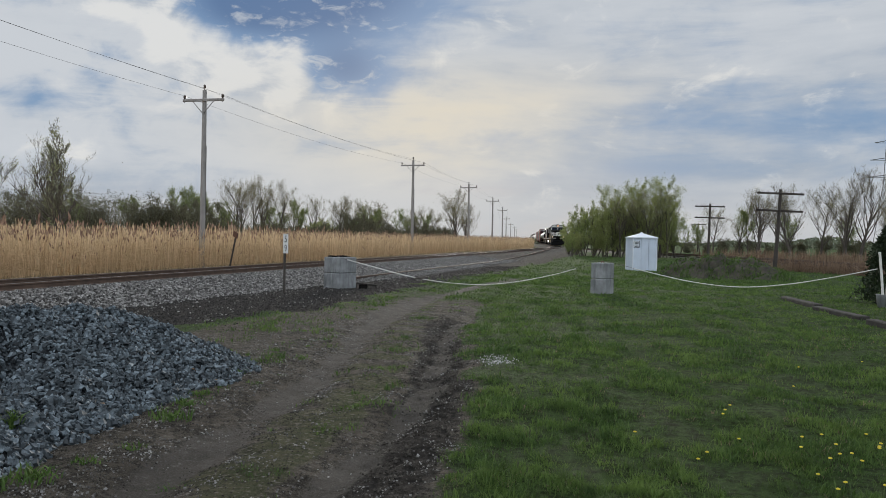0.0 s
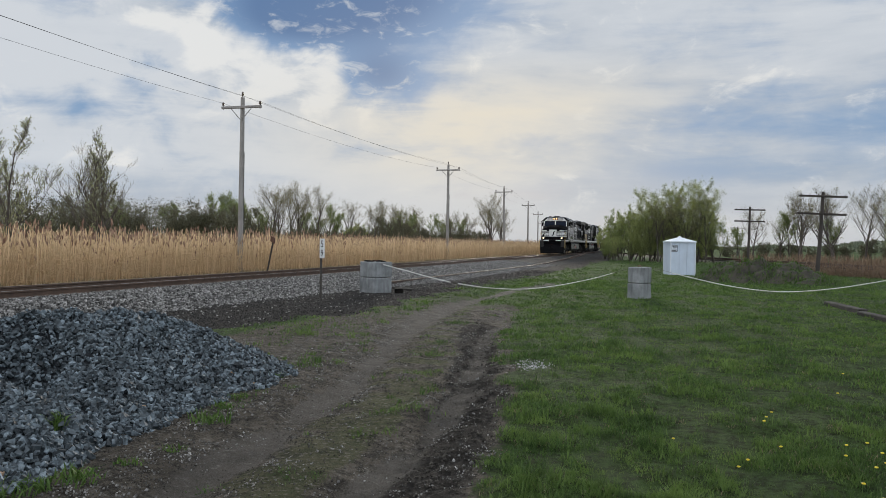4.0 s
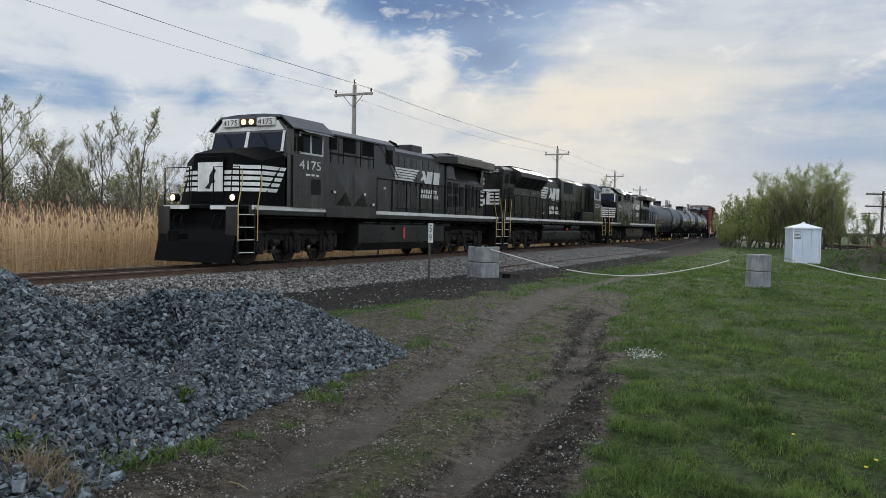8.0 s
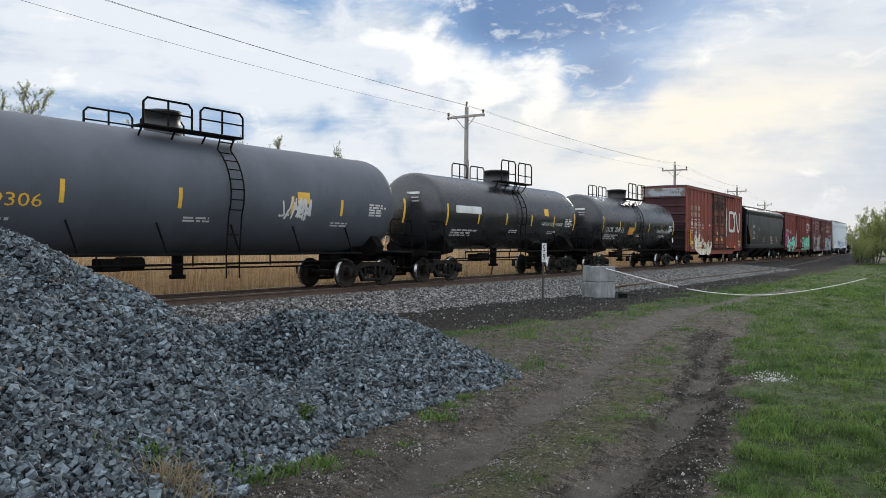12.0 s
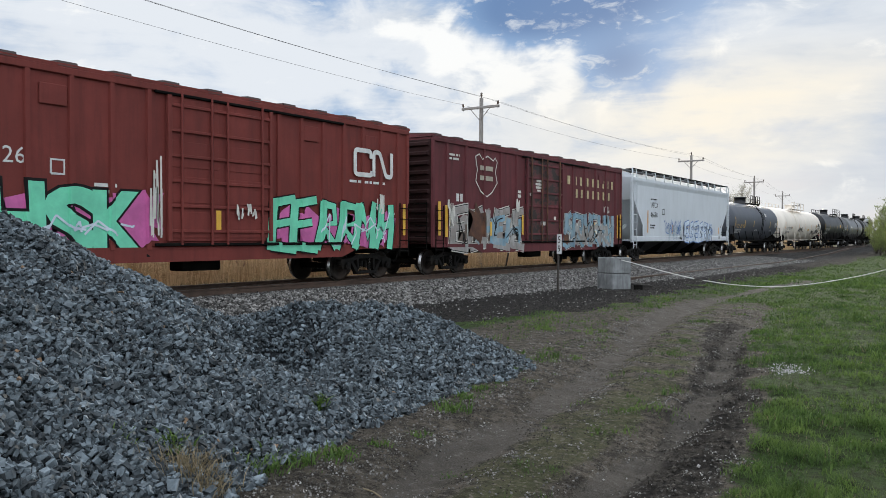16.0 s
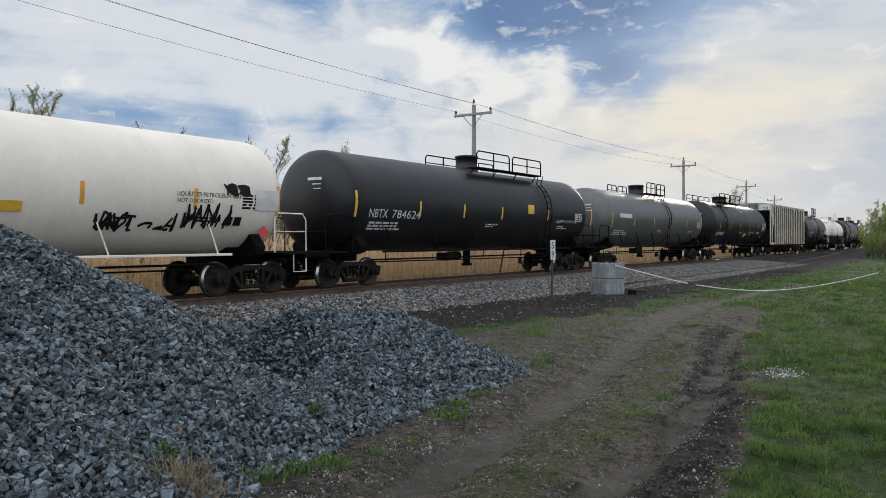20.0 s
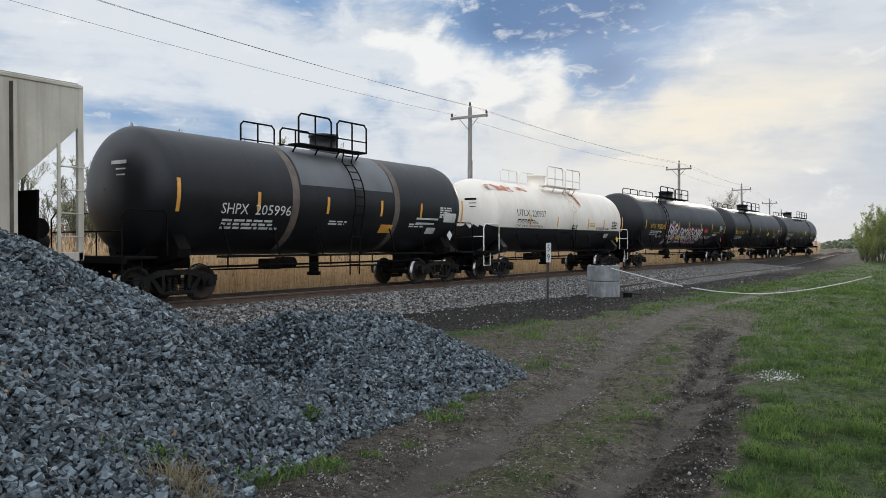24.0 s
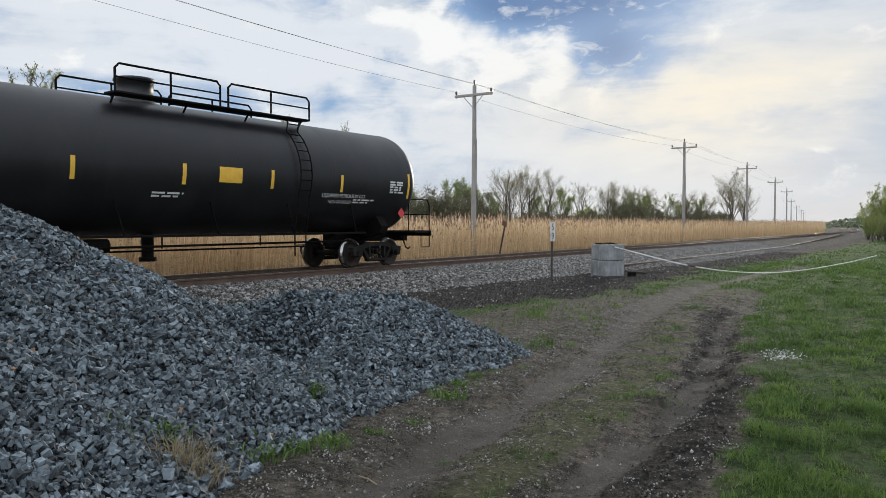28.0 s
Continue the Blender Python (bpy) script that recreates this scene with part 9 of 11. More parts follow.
TRAIN.append(tank_car(LEN[19], 1.53, 2.57, "tank_black", "black tank car with outlined graffiti on its side", "958242", ink="yellow", mx=6.9, mz=0.12, strips=[7.75, 4.53, 2.0, 0.11, -2.5, -5.08, -8.3], dome=-0.14, ladder_x=4.37, deck=(-0.97, 4.27), tape="yellow", seed=19, placard="red_mark", texts=[("LIQUEFIED PETROLEUM GAS", -5.5, 2.05, 0.135, "yellow"), ("NON-ODORIZED", -5.5, 1.90, 0.13, "yellow"), ("A  ALOHA  2017", -3.15, 1.66, 0.28, "spray_white"), ("2017", 3.24, 2.48, 0.30, "spray_white")], tags=[("word@0.13", "pink", 3.8, 1.46, 1.6, 0.85, "FG"), ("word@0.13", "pink", 1.62, 1.5, 1.95, 0.66, "EMS"), ("word@0.13", "pink", -0.52, 1.46, 2.3, 0.72, "PNS"), ("word@0.085", "spray_white", 3.8, 1.46, 1.6, 0.85, "FG"), ("word@0.085", "spray_white", 1.62, 1.5, 1.95, 0.66, "EMS"), ("word@0.085", "spray_white", -0.52, 1.46, 2.3, 0.72, "PNS"), ("word", "ink", 3.8, 1.46, 1.6, 0.85, "FG"), ("word", "ink", 1.62, 1.5, 1.95, 0.66, "EMS"), ("word", "ink", -0.52, 1.46, 2.3, 0.72, "PNS"), ("scrawl", "blue", 2.15, 1.85, 0.25, 0.3, 87), ("bar", "ink", 1.98, 1.93, 0.16, 0.13, 1), ("bar", "ink", -0.50, 1.93, 0.14, 0.12, 1), ("bar", "yellow", 2.14, 1.60, 0.72, 0.24, 1), ("scrawl", "red_mark", -3.2, 2.05, 0.8, 0.28, 85), ("blocks", "spray_white", 5.75, 1.68, 0.8, 0.40, 88), ("scrawl", "ink", 5.7, 1.75, 0.7, 0.28, 89), ("bar", "spray_white", -4.62, 1.745, 0.22, 0.02, 1)]))
TRAIN.append(tank_car(LEN[20], 1.53, 2.57, "tank_black", "black tank car with yellow lettering and strips", "957076", ink="yellow", strips=[7.72, 4.29, 2.22, -0.04, -2.64, -5.34, -8.5], dome=-0.48, ladder_x=3.57, deck=(-1.46, 4.16), seed=20, placard="red_mark", tags=[("bar", "yellow", -3.0, 2.0, 0.5, 0.3, 1)], texts=[("LIQUEFIED PETROLEUM GAS", -5.4, 2.08, 0.135, "yellow"), ("NON-ODORIZED", -5.4, 1.93, 0.12, "yellow")]))
TRAIN.append(tank_car(LEN[21], 1.53, 2.57, "tank_black", "black pressure tank car at the end of the train", "959431", dome=0.04, ladder_x=-3.85, deck=(-4.45, 1.25), seed=21, inset=2.65, strips=[7.6, 5.0, 2.47, -0.11, -2.72, -5.28, -8.31], placard="red_mark", tags=[("bar", "yellow", -1.12, 2.26, 0.68, 0.36, 1)], texts=[("LIQUEFIED PETROLEUM GAS", -4.6, 2.02, 0.14, "white"), ("NON ODORIZED", -4.9, 1.86, 0.12, "stripe")]))


def motions():
    """Every vehicle rolls along the track at one speed, its two trucks on the line of the bend."""
    for k, car in enumerate(TRAIN):
        mid, base = (ENDS[k] + ENDS[k + 1]) / 2, LEN[k] / 2 - 2.2
        rows = []
        for i in range(57):
            t = i * 0.5
            s_ = FRONT_AT - SPEED * (t - FRONT_T) + mid
            xa, ya, _ = track(s_ - base)
            xb, yb, _ = track(s_ + base)
            rows.append((t, pose((xa + xb) / 2, (ya + yb) / 2, RAIL_Z, 0, 0, math.degrees(math.atan2(ya - yb, xa - xb)))))
        walk(car, rows)

# ---- poles, wires and small things by the line ----
def power_pole(x, y, h, lean=0.0, arm=2.35, base=-0.35):
    p = thing("utility_pole", "tall grey wooden utility pole with one crossarm standing in reeds", "utility pole", "utility poles", pose(x, y, base, 0, lean, 0))
    H = h - base
    part("shaft", G().tube([(0, 0, 0), (0, 0, H * 0.5), (0, 0, H)], [0.16, 0.135, 0.105], 12), M["pole"], p)
    part("crossarm", G().box(-arm / 2, arm / 2, -0.16, -0.05, H - 0.58, H - 0.45, 0.012), M["pole"], p)
    for s in (-1, 1):
        part("brace", G().tube([(s * 0.06, -0.13, H - 1.15), (s * 0.62, -0.13, H - 0.56)], 0.022, 5), M["pole"], p)
        ins = part("insulator", G().lathe([(0, 0.03), (0.04, 0.07), (0.09, 0.05), (0.12, 0.075), (0.17, 0.05), (0.2, 0.01)], (s * (arm / 2 - 0.08), -0.10, H - 0.42), "z", 10), M["insul"], p)
        part("pin", G().cyl((s * (arm / 2 - 0.08), -0.10, H - 0.62), (s * (arm / 2 - 0.08), -0.10, H - 0.40), 0.02, 6), M["frame"], ins)
    part("top_insulator", G().cyl((0, 0, H), (0, 0, H + 0.12), 0.03, 8).lathe([(0, 0.03), (0.04, 0.07), (0.10, 0.05), (0.14, 0.07), (0.2, 0.02)], (0, 0, H + 0.1), "z", 10), M["insul"], p)
    part("ground_wire", G().tube([(0.14, 0.02, 0.1), (0.14, 0.02, H * 0.7)], 0.012, 4), M["wire"], p)
    return p


POLES = [(-22.6, -1.5, 10.0), (-22.3, 35.2, 9.15), (-22.2, 70.9, 9.2), (-23.9, 101.8, 9.15), (-28.0, 138.0, 9.15), (-34.3, 181.0, 9.15), (-47.6, 258.0, 9.15), (-62.6, 351.0, 9.15), (-78.0, 450.0, 9.15), (-94.0, 550.0, 9.15)]
for k, (x, y, h) in enumerate(POLES):
    power_pole(x, y, h, (0.0, 0.4, 0.2, -0.3, 0.2, 0, 0, 0, 0, 0)[k])


def wire(a, b, sag):
    pts = []
    for k in range(17):
        t = k / 16
        p = Vector(a).lerp(Vector(b), t)
        p.z -= 4 * sag * t * (1 - t)
        pts.append(p)
    solo("power_line", G().tube(pts, 0.006, 5), M["wire"], "thin dark overhead wire sagging between utility poles", "wire", "overhead wires")


for (x0, y0, h0), (x1, y1, h1) in zip(POLES, POLES[1:]):
    d = math.hypot(x1 - x0, y1 - y0)
    s = 0.32 * (d / 35) ** 2
    for off, dz, k in ((-1.1, -0.25, 1.1), (1.1, -0.25, 1.0), (0.0, 0.12, 1.0)):
        wire((x0 + off, y0 - 0.1, h0 + dz), (x1 + off, y1 - 0.1, h1 + dz), s * k)

# milepost
mp = thing("milepost", "white milepost plate reading 59 on a dark steel post", "sign", m=pose(-10.86, 21.65, gz(-10.86, 21.65), 0, 0, -28))
part("post", G().box(-0.028, 0.028, -0.02, 0.02, -0.1, 1.78, 0.006).box(-0.01, 0.01, 0.0, 0.05, -0.1, 1.3, 0.003), M["post"], mp)
plate = part("plate", G().box(-0.02, 0.23, -0.035, -0.022, 1.22, 1.82, 0.004), M["sign"], mp, "white plate")
for txt, z in (("5", 1.56), ("9", 1.28)):
    vs, fs = letters(txt)
    w = max(v[0] for v in vs)
    part("numeral", G().add([(0.035 + v[0] / w * 0.14, -0.037, z + v[1] * 0.30) for v in vs], fs), M["ink"], plate)

# leaning marker behind the rails
lm = thing("leaning_marker", "dark leaning marker post with a square board at its top", "post", m=pose(-19.5, 33.05, -0.1, 0, 19, -28))
part("post", G().box(-0.035, 0.035, -0.03, 0.03, 0, 2.0, 0.006), M["post"], lm)
part("board", G().box(-0.2, 0.2, -0.05, -0.03, 1.85, 2.12, 0.01), M["rust"], lm)


# concrete blocks with the rope
def block_stack(name, x, y, w, d, h, turn):
    t = thing(name, "two weathered concrete blocks stacked on the ground", "concrete block", "block stacks", pose(x, y, gz(x, y) - 0.03, 0, 0, turn))
    for k in range(2):
        g = G().box(-w / 2 + 0.012 * k, w / 2 + 0.008 * k, -d / 2, d / 2 - 0.01 * k, k * h + 0.012 * k, (k + 1) * h + 0.004 * k, 0.022)
        part("block", g, M["concrete"], t)
    part("lifting_loop", G().tube([(-0.08, 0, 2 * h), (-0.07, 0, 2 * h + 0.05), (0.07, 0, 2 * h + 0.05), (0.08, 0, 2 * h)], 0.014, 6), M["rust"], t)
    return t


stack_a = block_stack("block_stack", -10.36, 24.85, 0.80, 0.80, 0.545, 63)
stack_b = block_stack("block_stack", -1.58, 26.3, 0.57, 0.57, 0.53, 65)
r = random.Random(5)
for k in range(16):
    x, y = r.uniform(-0.34, 0.3), r.uniform(-0.34, 0.34)
    part("debris", G().box(x - 0.05, x + 0.05, y - 0.04, y + 0.04, 1.085, 1.10 + r.uniform(0.01, 0.05), 0.012), M["frame"], stack_a, "dark debris on top")
board = solo("timber_offcut", G().box(-0.35, 0.35, -0.09, 0.09, 0, 0.07, 0.01), M["timber"], "grey timber offcut lying beside concrete blocks", "timber", m=pose(-9.55, 25.3, gz(-9.55, 25.3) + 0.09, 0, 6, 20))
solo("dark_wedge", G().box(-0.14, 0.14, -0.1, 0.1, -0.02, 0.16, 0.015), M["frame"], "dark steel wedge on the ground beside concrete blocks", "steel block", m=pose(-9.52, 24.9, gz(-9.52, 24.9), 0, 0, 25))


def rope(pts, name, label, r=0.014):
    out = []
    for k in range(len(pts) - 1):
        p0, p1, p2, p3 = pts[max(k - 1, 0)], pts[k], pts[k + 1], pts[min(k + 2, len(pts) - 1)]
        for j in range(8):
            t = j / 8
            out.append(tuple(0.5 * ((2 * p1[i]) + (-p0[i] + p2[i]) * t + (2 * p0[i] - 5 * p1[i] + 4 * p2[i] - p3[i]) * t * t + (-p0[i] + 3 * p1[i] - 3 * p2[i] + p3[i]) * t**3) for i in range(3)))
    out.append(pts[-1])
    return solo(name, G().tube(out, r, 8), M["rope" if name == "barrier_rope" else "post"], label, "rope", "barrier ropes")


rope([(-10.0, 24.6, 0.98), (-9.3, 24.75, 0.80), (-8.5, 25.0, 0.58), (-7.75, 25.2, 0.40)], "barrier_rope", "taut white rope tied to concrete blocks", 0.014)
rope([(-7.75, 25.2, 0.40), (-7.5, 25.25, 0.36)], "rope_splice", "dark tape splice joining two white ropes", 0.017)
rope([(-7.5, 25.25, 0.36), (-6.6, 25.5, 0.24), (-5.5, 25.8, 0.20), (-4.4, 26.0, 0.32), (-3.2, 26.15, 0.58), (-2.45, 26.22, 0.80)], "barrier_rope", "slack white rope hanging low between concrete blocks")
rope([(-2.45, 26.22, 0.80), (-2.0, 26.27, 0.94), (-1.62, 26.3, 1.08)], "thin_cord", "thin grey cord tying the rope to the blocks", 0.005)
rope([(-1.50, 26.3, 1.08), (-1.0, 26.22, 0.97), (-0.55, 26.15, 0.86)], "thin_cord", "thin grey cord tying the rope to the blocks", 0.005)
rope([(-10.22, 24.5, 1.05), (-10.0, 24.6, 0.98)], "thin_cord", "thin dark cord tying the rope to the blocks", 0.008)
rope([(-0.55, 26.15, 0.86), (-0.3, 26.1, 0.80), (1.2, 25.7, 0.50), (2.6, 25.2, 0.40), (3.9, 24.7, 0.55), (5.2, 24.2, 0.85), (6.05, 23.9, 1.08)], "barrier_rope", "slack white rope hanging from concrete blocks to a post")

# post in a bucket at the rope's end
bp_ = thing("bucket_post", "white pipe post standing in a grey bucket of concrete", "post", m=pose(6.22, 23.9, gz(6.22, 23.9)))
part("bucket", G().lathe([(0, 0.01), (0, 0.15), (0.36, 0.19), (0.38, 0.2), (0.38, 0.18), (0.3, 0.17), (0.3, 0.01)], (0, 0, 0), "z", 18), M["concrete"], bp_)
part("pipe", G().tube([(0, 0, 0.1), (-0.06, 0, 0.9), (-0.12, 0, 1.55)], 0.035, 8), M["rope"], bp_)
part("second_pipe", G().tube([(0.05, 0, 0.1), (0.12, 0, 0.9), (0.16, 0, 2.0)], 0.045, 8), M["pole"], bp_)

# pale metal shed
shed = thing("metal_shed", "small pale blue sheet-metal shed with a low pyramid roof", "shed", m=pose(-0.62, 48.6, gz(-0.6, 48.6), 0, 0, 22))
W2, D2, SH = 0.74, 0.58, 2.02
part("wall_panel", G().box(-W2, -W2 + 0.03, -D2, D2, 0, SH), M["shed"], shed)
part("wall_panel", G().box(W2 - 0.03, W2, -D2, D2, 0, SH), M["shed"], shed)
part("wall_panel", G().box(-W2 + 0.03, W2 - 0.03, D2 - 0.03, D2, 0, SH), M["shed"], shed)
for k in range(3):
    a = -W2 + 0.03 + k * (2 * W2 - 0.06) / 3
    part("wall_panel", G().box(a + 0.008, a + (2 * W2 - 0.06) / 3 - 0.008, -D2, -D2 + 0.03, 0, SH, 0.006), M["shed"], shed)
for sx in (-1, 1):
    for sy in (-1, 1):
        part("corner_trim", G().box(sx * W2 - 0.03, sx * W2 + 0.03, sy * D2 - 0.03, sy * D2 + 0.03, 0, SH, 0.008), M["shed_trim"], shed)
part("roof", G().add([(-W2 - 0.07, -D2 - 0.07, SH), (W2 + 0.07, -D2 - 0.07, SH), (W2 + 0.07, D2 + 0.07, SH), (-W2 - 0.07, D2 + 0.07, SH), (-W2 - 0.07, -D2 - 0.07, SH - 0.06), (W2 + 0.07, -D2 - 0.07, SH - 0.06), (W2 + 0.07, D2 + 0.07, SH - 0.06), (-W2 - 0.07, D2 + 0.07, SH - 0.06), (0, 0, SH + 0.27)], [(0, 1, 8), (1, 2, 8), (2, 3, 8), (3, 0, 8), (0, 1, 5, 4), (1, 2, 6, 5), (2, 3, 7, 6), (3, 0, 4, 7), (4, 5, 6, 7)]), M["shed_trim"], shed, "white low pyramid roof")
part("roof_cap", G().lathe([(0, 0.12), (0.06, 0.1), (0.1, 0.01)], (0, 0, SH + 0.22), "z", 12), M["shed_trim"], shed)
nt = part("notice", G().box(-0.72, -0.34, -D2 - 0.012, -D2, SH - 0.62, SH - 0.22, 0.004), M["ink"], shed)
part("notice_face", G().box(-0.69, -0.37, -D2 - 0.018, -D2 - 0.012, SH - 0.59, SH - 0.25), M["shed_trim"], nt)
for k in range(4):
    part("print_bar", G().box(-0.66, -0.40, -D2 - 0.022, -D2 - 0.018, SH - 0.56 + k * 0.08, SH - 0.525 + k * 0.08), M["ink"], nt)

# old timbers on the lawn
for x, y, L_, turn, h in ((4.24, 24.65, 3.0, -82, 0.12), (4.52, 21.15, 2.75, -79, 0.12), (4.80, 18.0, 1.6, -80, 0.13)):
    solo("railway_sleeper", G().box(-L_ / 2, L_ / 2, -0.12, 0.12, -0.04, h, 0.025), M["timber"], "weathered railway sleeper laid on the lawn as edging", "sleeper", "lawn sleepers", pose(x, y, gz(x, y), 0, 0, turn))


# old line poles
def line_pole(x, y, h, lean, arm, turn):
    p = thing("telegraph_pole", "old dark leaning telegraph pole with two crossarms", "telegraph pole", "telegraph poles", pose(x, y, gz(x, y) - 0.1, 0, lean, turn))
    part("shaft", G().tube([(0, 0, 0), (0.02, 0, h * 0.5), (0, 0, h)], [0.125, 0.105, 0.09], 10), M["dark_pole"], p)
    for z in (h - 0.32, h - 1.35):
        a = part("crossarm", G().box(-arm / 2, arm / 2, -0.15, -0.06, z, z + 0.12, 0.012), M["dark_pole"], p)
        for k in range(6):
            xx = -arm / 2 + 0.15 + k * (arm - 0.3) / 5
            part("peg", G().cyl((xx, -0.1, z + 0.12), (xx, -0.1, z + 0.2), 0.018, 6), M["dark_pole"], a)
    return p


line_pole(7.1, 50.0, 5.1, 3.0, 2.6, -6)
line_pole(4.95, 75.0, 5.4, 1.5, 2.6, -6)
line_pole(8.1, 150.0, 5.4, 0.5, 2.6, -6)

# lattice tower in the distance
tw = thing("lattice_tower", "distant grey steel lattice transmission tower", "transmission tower", m=pose(66, 250, -0.8, 0, 0, 12))
for sx in (-1, 1):
    for sy in (-1, 1):
        part("leg", G().tube([(sx * 3.2, sy * 3.2, 0), (sx * 1.2, sy * 1.2, 20), (sx * 0.7, sy * 0.7, 34)], 0.10, 5), M["galv"], tw)
for z in range(2, 34, 4):
    w = 3.2 - z * 0.1 if z < 20 else 1.2 - (z - 20) * 0.036
    w2 = max(0.7, w - 0.35)
    for sy in (-1, 1):
        part("lacing", G().tube([(-w, sy * w, z), (w2, sy * w2, z + 4)], 0.05, 4).tube([(w, sy * w, z), (-w2, sy * w2, z + 4)], 0.05, 4), M["galv"], tw)
for z, w in ((22, 6.5), (27, 5.5), (32, 4.5)):
    part("cross_beam", G().tube([(-w, 0, z), (0, 0, z + 0.9), (w, 0, z)], 0.11, 5).tube([(-w, 0, z), (w, 0, z)], 0.08, 5), M["galv"], tw)

# the other line, seen across the lawn
branch = thing("branch_track", "second railway line with brown rails and timber ends", "railway track", kind="structure")
bd = Vector((9.2, -26.9, 0)).normalized()
bt = math.atan2(-bd.x, bd.y) + math.pi
for off in (-0.75, 0.75):
    pts = []
    for k in range(-10, 14):
        p = Vector((5, 86.2, 0)) + bd * (k * 5) + Vector((-bd.y, bd.x, 0)) * off
        pts.append((p.x, p.y, 0.42, bt))
    place("rail", rail_mesh(pts, "branch_rail"), branch)
for k in range(110):
    p = Vector((5, 86.2, 0)) + bd * (k * 0.6 - 22)
    place("tie", tie_me, branch, pose(p.x, p.y, 0.25, 0, 0, math.degrees(bt)))
bank = G()
nrm = Vector((-bd.y, bd.x, 0))
prof = [(-4.2, -0.5), (-1.8, 0.12), (1.8, 0.12), (4.2, -0.5)]
vs = []
for k in (-60, -20, 0, 20, 60):
    for o, z in prof:
        p = Vector((5, 86.2, 0)) + bd * k + nrm * o
        vs.append((p.x, p.y, z))
bank.add(vs, [(i * 4 + j, i * 4 + j + 1, (i + 1) * 4 + j + 1, (i + 1) * 4 + j) for i in range(4) for j in range(3)])
part("ballast_bank", bank, M["mound"], branch)

# ---- loose stone ----
def rock_templates(k, seed):
    r = np.random.RandomState(seed)
    base = np.array([(a, b_, c_) for a in (-1, 1) for b_ in (-1, 1) for c_ in (-1, 1)], float)
    out = []
    for _ in range(k):
        v = base * np.array([1.12, r.uniform(0.55, 0.85), r.uniform(0.32, 0.62)]) + r.uniform(-0.30, 0.30, (8, 3))
        out.append(v)
    return np.array(out)


CUBE_T = np.array([(0, 1, 3), (0, 3, 2), (4, 6, 7), (4, 7, 5), (0, 4, 5), (0, 5, 1), (2, 3, 7), (2, 7, 6), (0, 2, 6), (0, 6, 4), (1, 5, 7), (1, 7, 3)])
OCTA_V = np.array([(1, 0, 0), (-1, 0, 0), (0, 1, 0), (0, -1, 0), (0, 0, 1), (0, 0, -1)], float)
OCTA_T = np.array([(0, 2, 4), (2, 1, 4), (1, 3, 4), (3, 0, 4), (2, 0, 5), (1, 2, 5), (3, 1, 5), (0, 3, 5)])


def turns(n, r):
    """Random rotations."""
    q = r.normal(size=(n, 4))
    q /= np.linalg.norm(q, axis=1)[:, None]
    w, x, y, z = q.T
    return np.stack([1 - 2 * (y * y + z * z), 2 * (x * y - z * w), 2 * (x * z + y * w), 2 * (x * y + z * w), 1 - 2 * (x * x + z * z), 2 * (y * z - x * w), 2 * (x * z - y * w), 2 * (y * z + x * w), 1 - 2 * (x * x + y * y)], -1).reshape(n, 3, 3)


def stones(name, pts, size, mats, seed, chunky=True):
    """Many small stones in one mesh."""
    r = np.random.RandomState(seed)
    n = len(pts)
    if chunky:
        tv = rock_templates(24, seed)[r.randint(0, 24, n)]
        tf = CUBE_T
    else:
        tv = OCTA_V[None] * r.uniform(0.55, 1.25, (n, 6, 1))
        tf = OCTA_T
    v = np.einsum("nij,nkj->nki", turns(n, r), tv) * np.asarray(size).reshape(-1, 1, 1) + pts[:, None, :]
    k = v.shape[1]
    f = (tf[None] + (np.arange(n) * k)[:, None, None]).reshape(-1, 3)
    return raw_mesh(name, v.reshape(-1, 3), f, mats)


def pile_h(x, y):
    """Height of the stone heap."""
    ay = np.clip(y, -6.0, 4.0)
    top = np.interp(ay, [-6, 0, 2, 4], [2.3, 2.45, 2.3, 1.9])
    one = top - 0.50 * np.hypot((x + 8.25) * 1.0, (y - ay) * 1.06)
    t = np.clip((y - 6.6) / 1.9, 0, 1)
    cx, cy, cz = -6.95 + 0.25 * t, 6.6 + 1.9 * t, 0.98 - 0.17 * t
    two = cz - 0.47 * np.hypot(x - cx, y - cy)
    h = np.log(np.exp(9 * one) + np.exp(9 * two)) / 9
    h = h - 0.62 * np.exp(-((x + 6.45) ** 2 / 0.30 + (y - 6.05) ** 2 / 0.36))
    h = h + 0.045 * waves(x, y, 1.1, 31) + 0.02 * waves(x, y, 0.4, 32)
    return h


heap = thing("stone_heap", "large heap of blue-grey crushed stone beside the dirt track", "stone heap")
hx, hy = np.meshgrid(np.linspace(-13.0, -3.9, 110), np.linspace(-7.5, 12.0, 190))
hh = pile_h(hx, hy)
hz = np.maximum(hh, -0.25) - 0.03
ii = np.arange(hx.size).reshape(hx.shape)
# dark sheet under the stones, painted as the shade in their gaps
core = raw_mesh("heap_core", np.stack([hx, hy, hz], -1).reshape(-1, 3), np.stack([ii[:-1, :-1], ii[:-1, 1:], ii[1:, 1:], ii[1:, :-1]], -1).reshape(-1, 4), M["heap_gap_shade"], False)
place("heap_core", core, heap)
rs = np.random.RandomState(7)
cand = np.stack([rs.uniform(-9.2, -4.0, 190000), 1.6 + 9.4 * rs.rand(190000) ** 1.1], -1)
ch = pile_h(cand[:, 0], cand[:, 1])
keep = ch > -0.06
cand, ch = cand[keep], ch[keep]
cand, ch = cand[:64000], ch[:64000]
gpile = np.array([max(0, a) for a in ch])
size = rs.uniform(0.011, 0.027, len(cand)) * np.where(rs.rand(len(cand)) < 0.06, 1.4, 1)
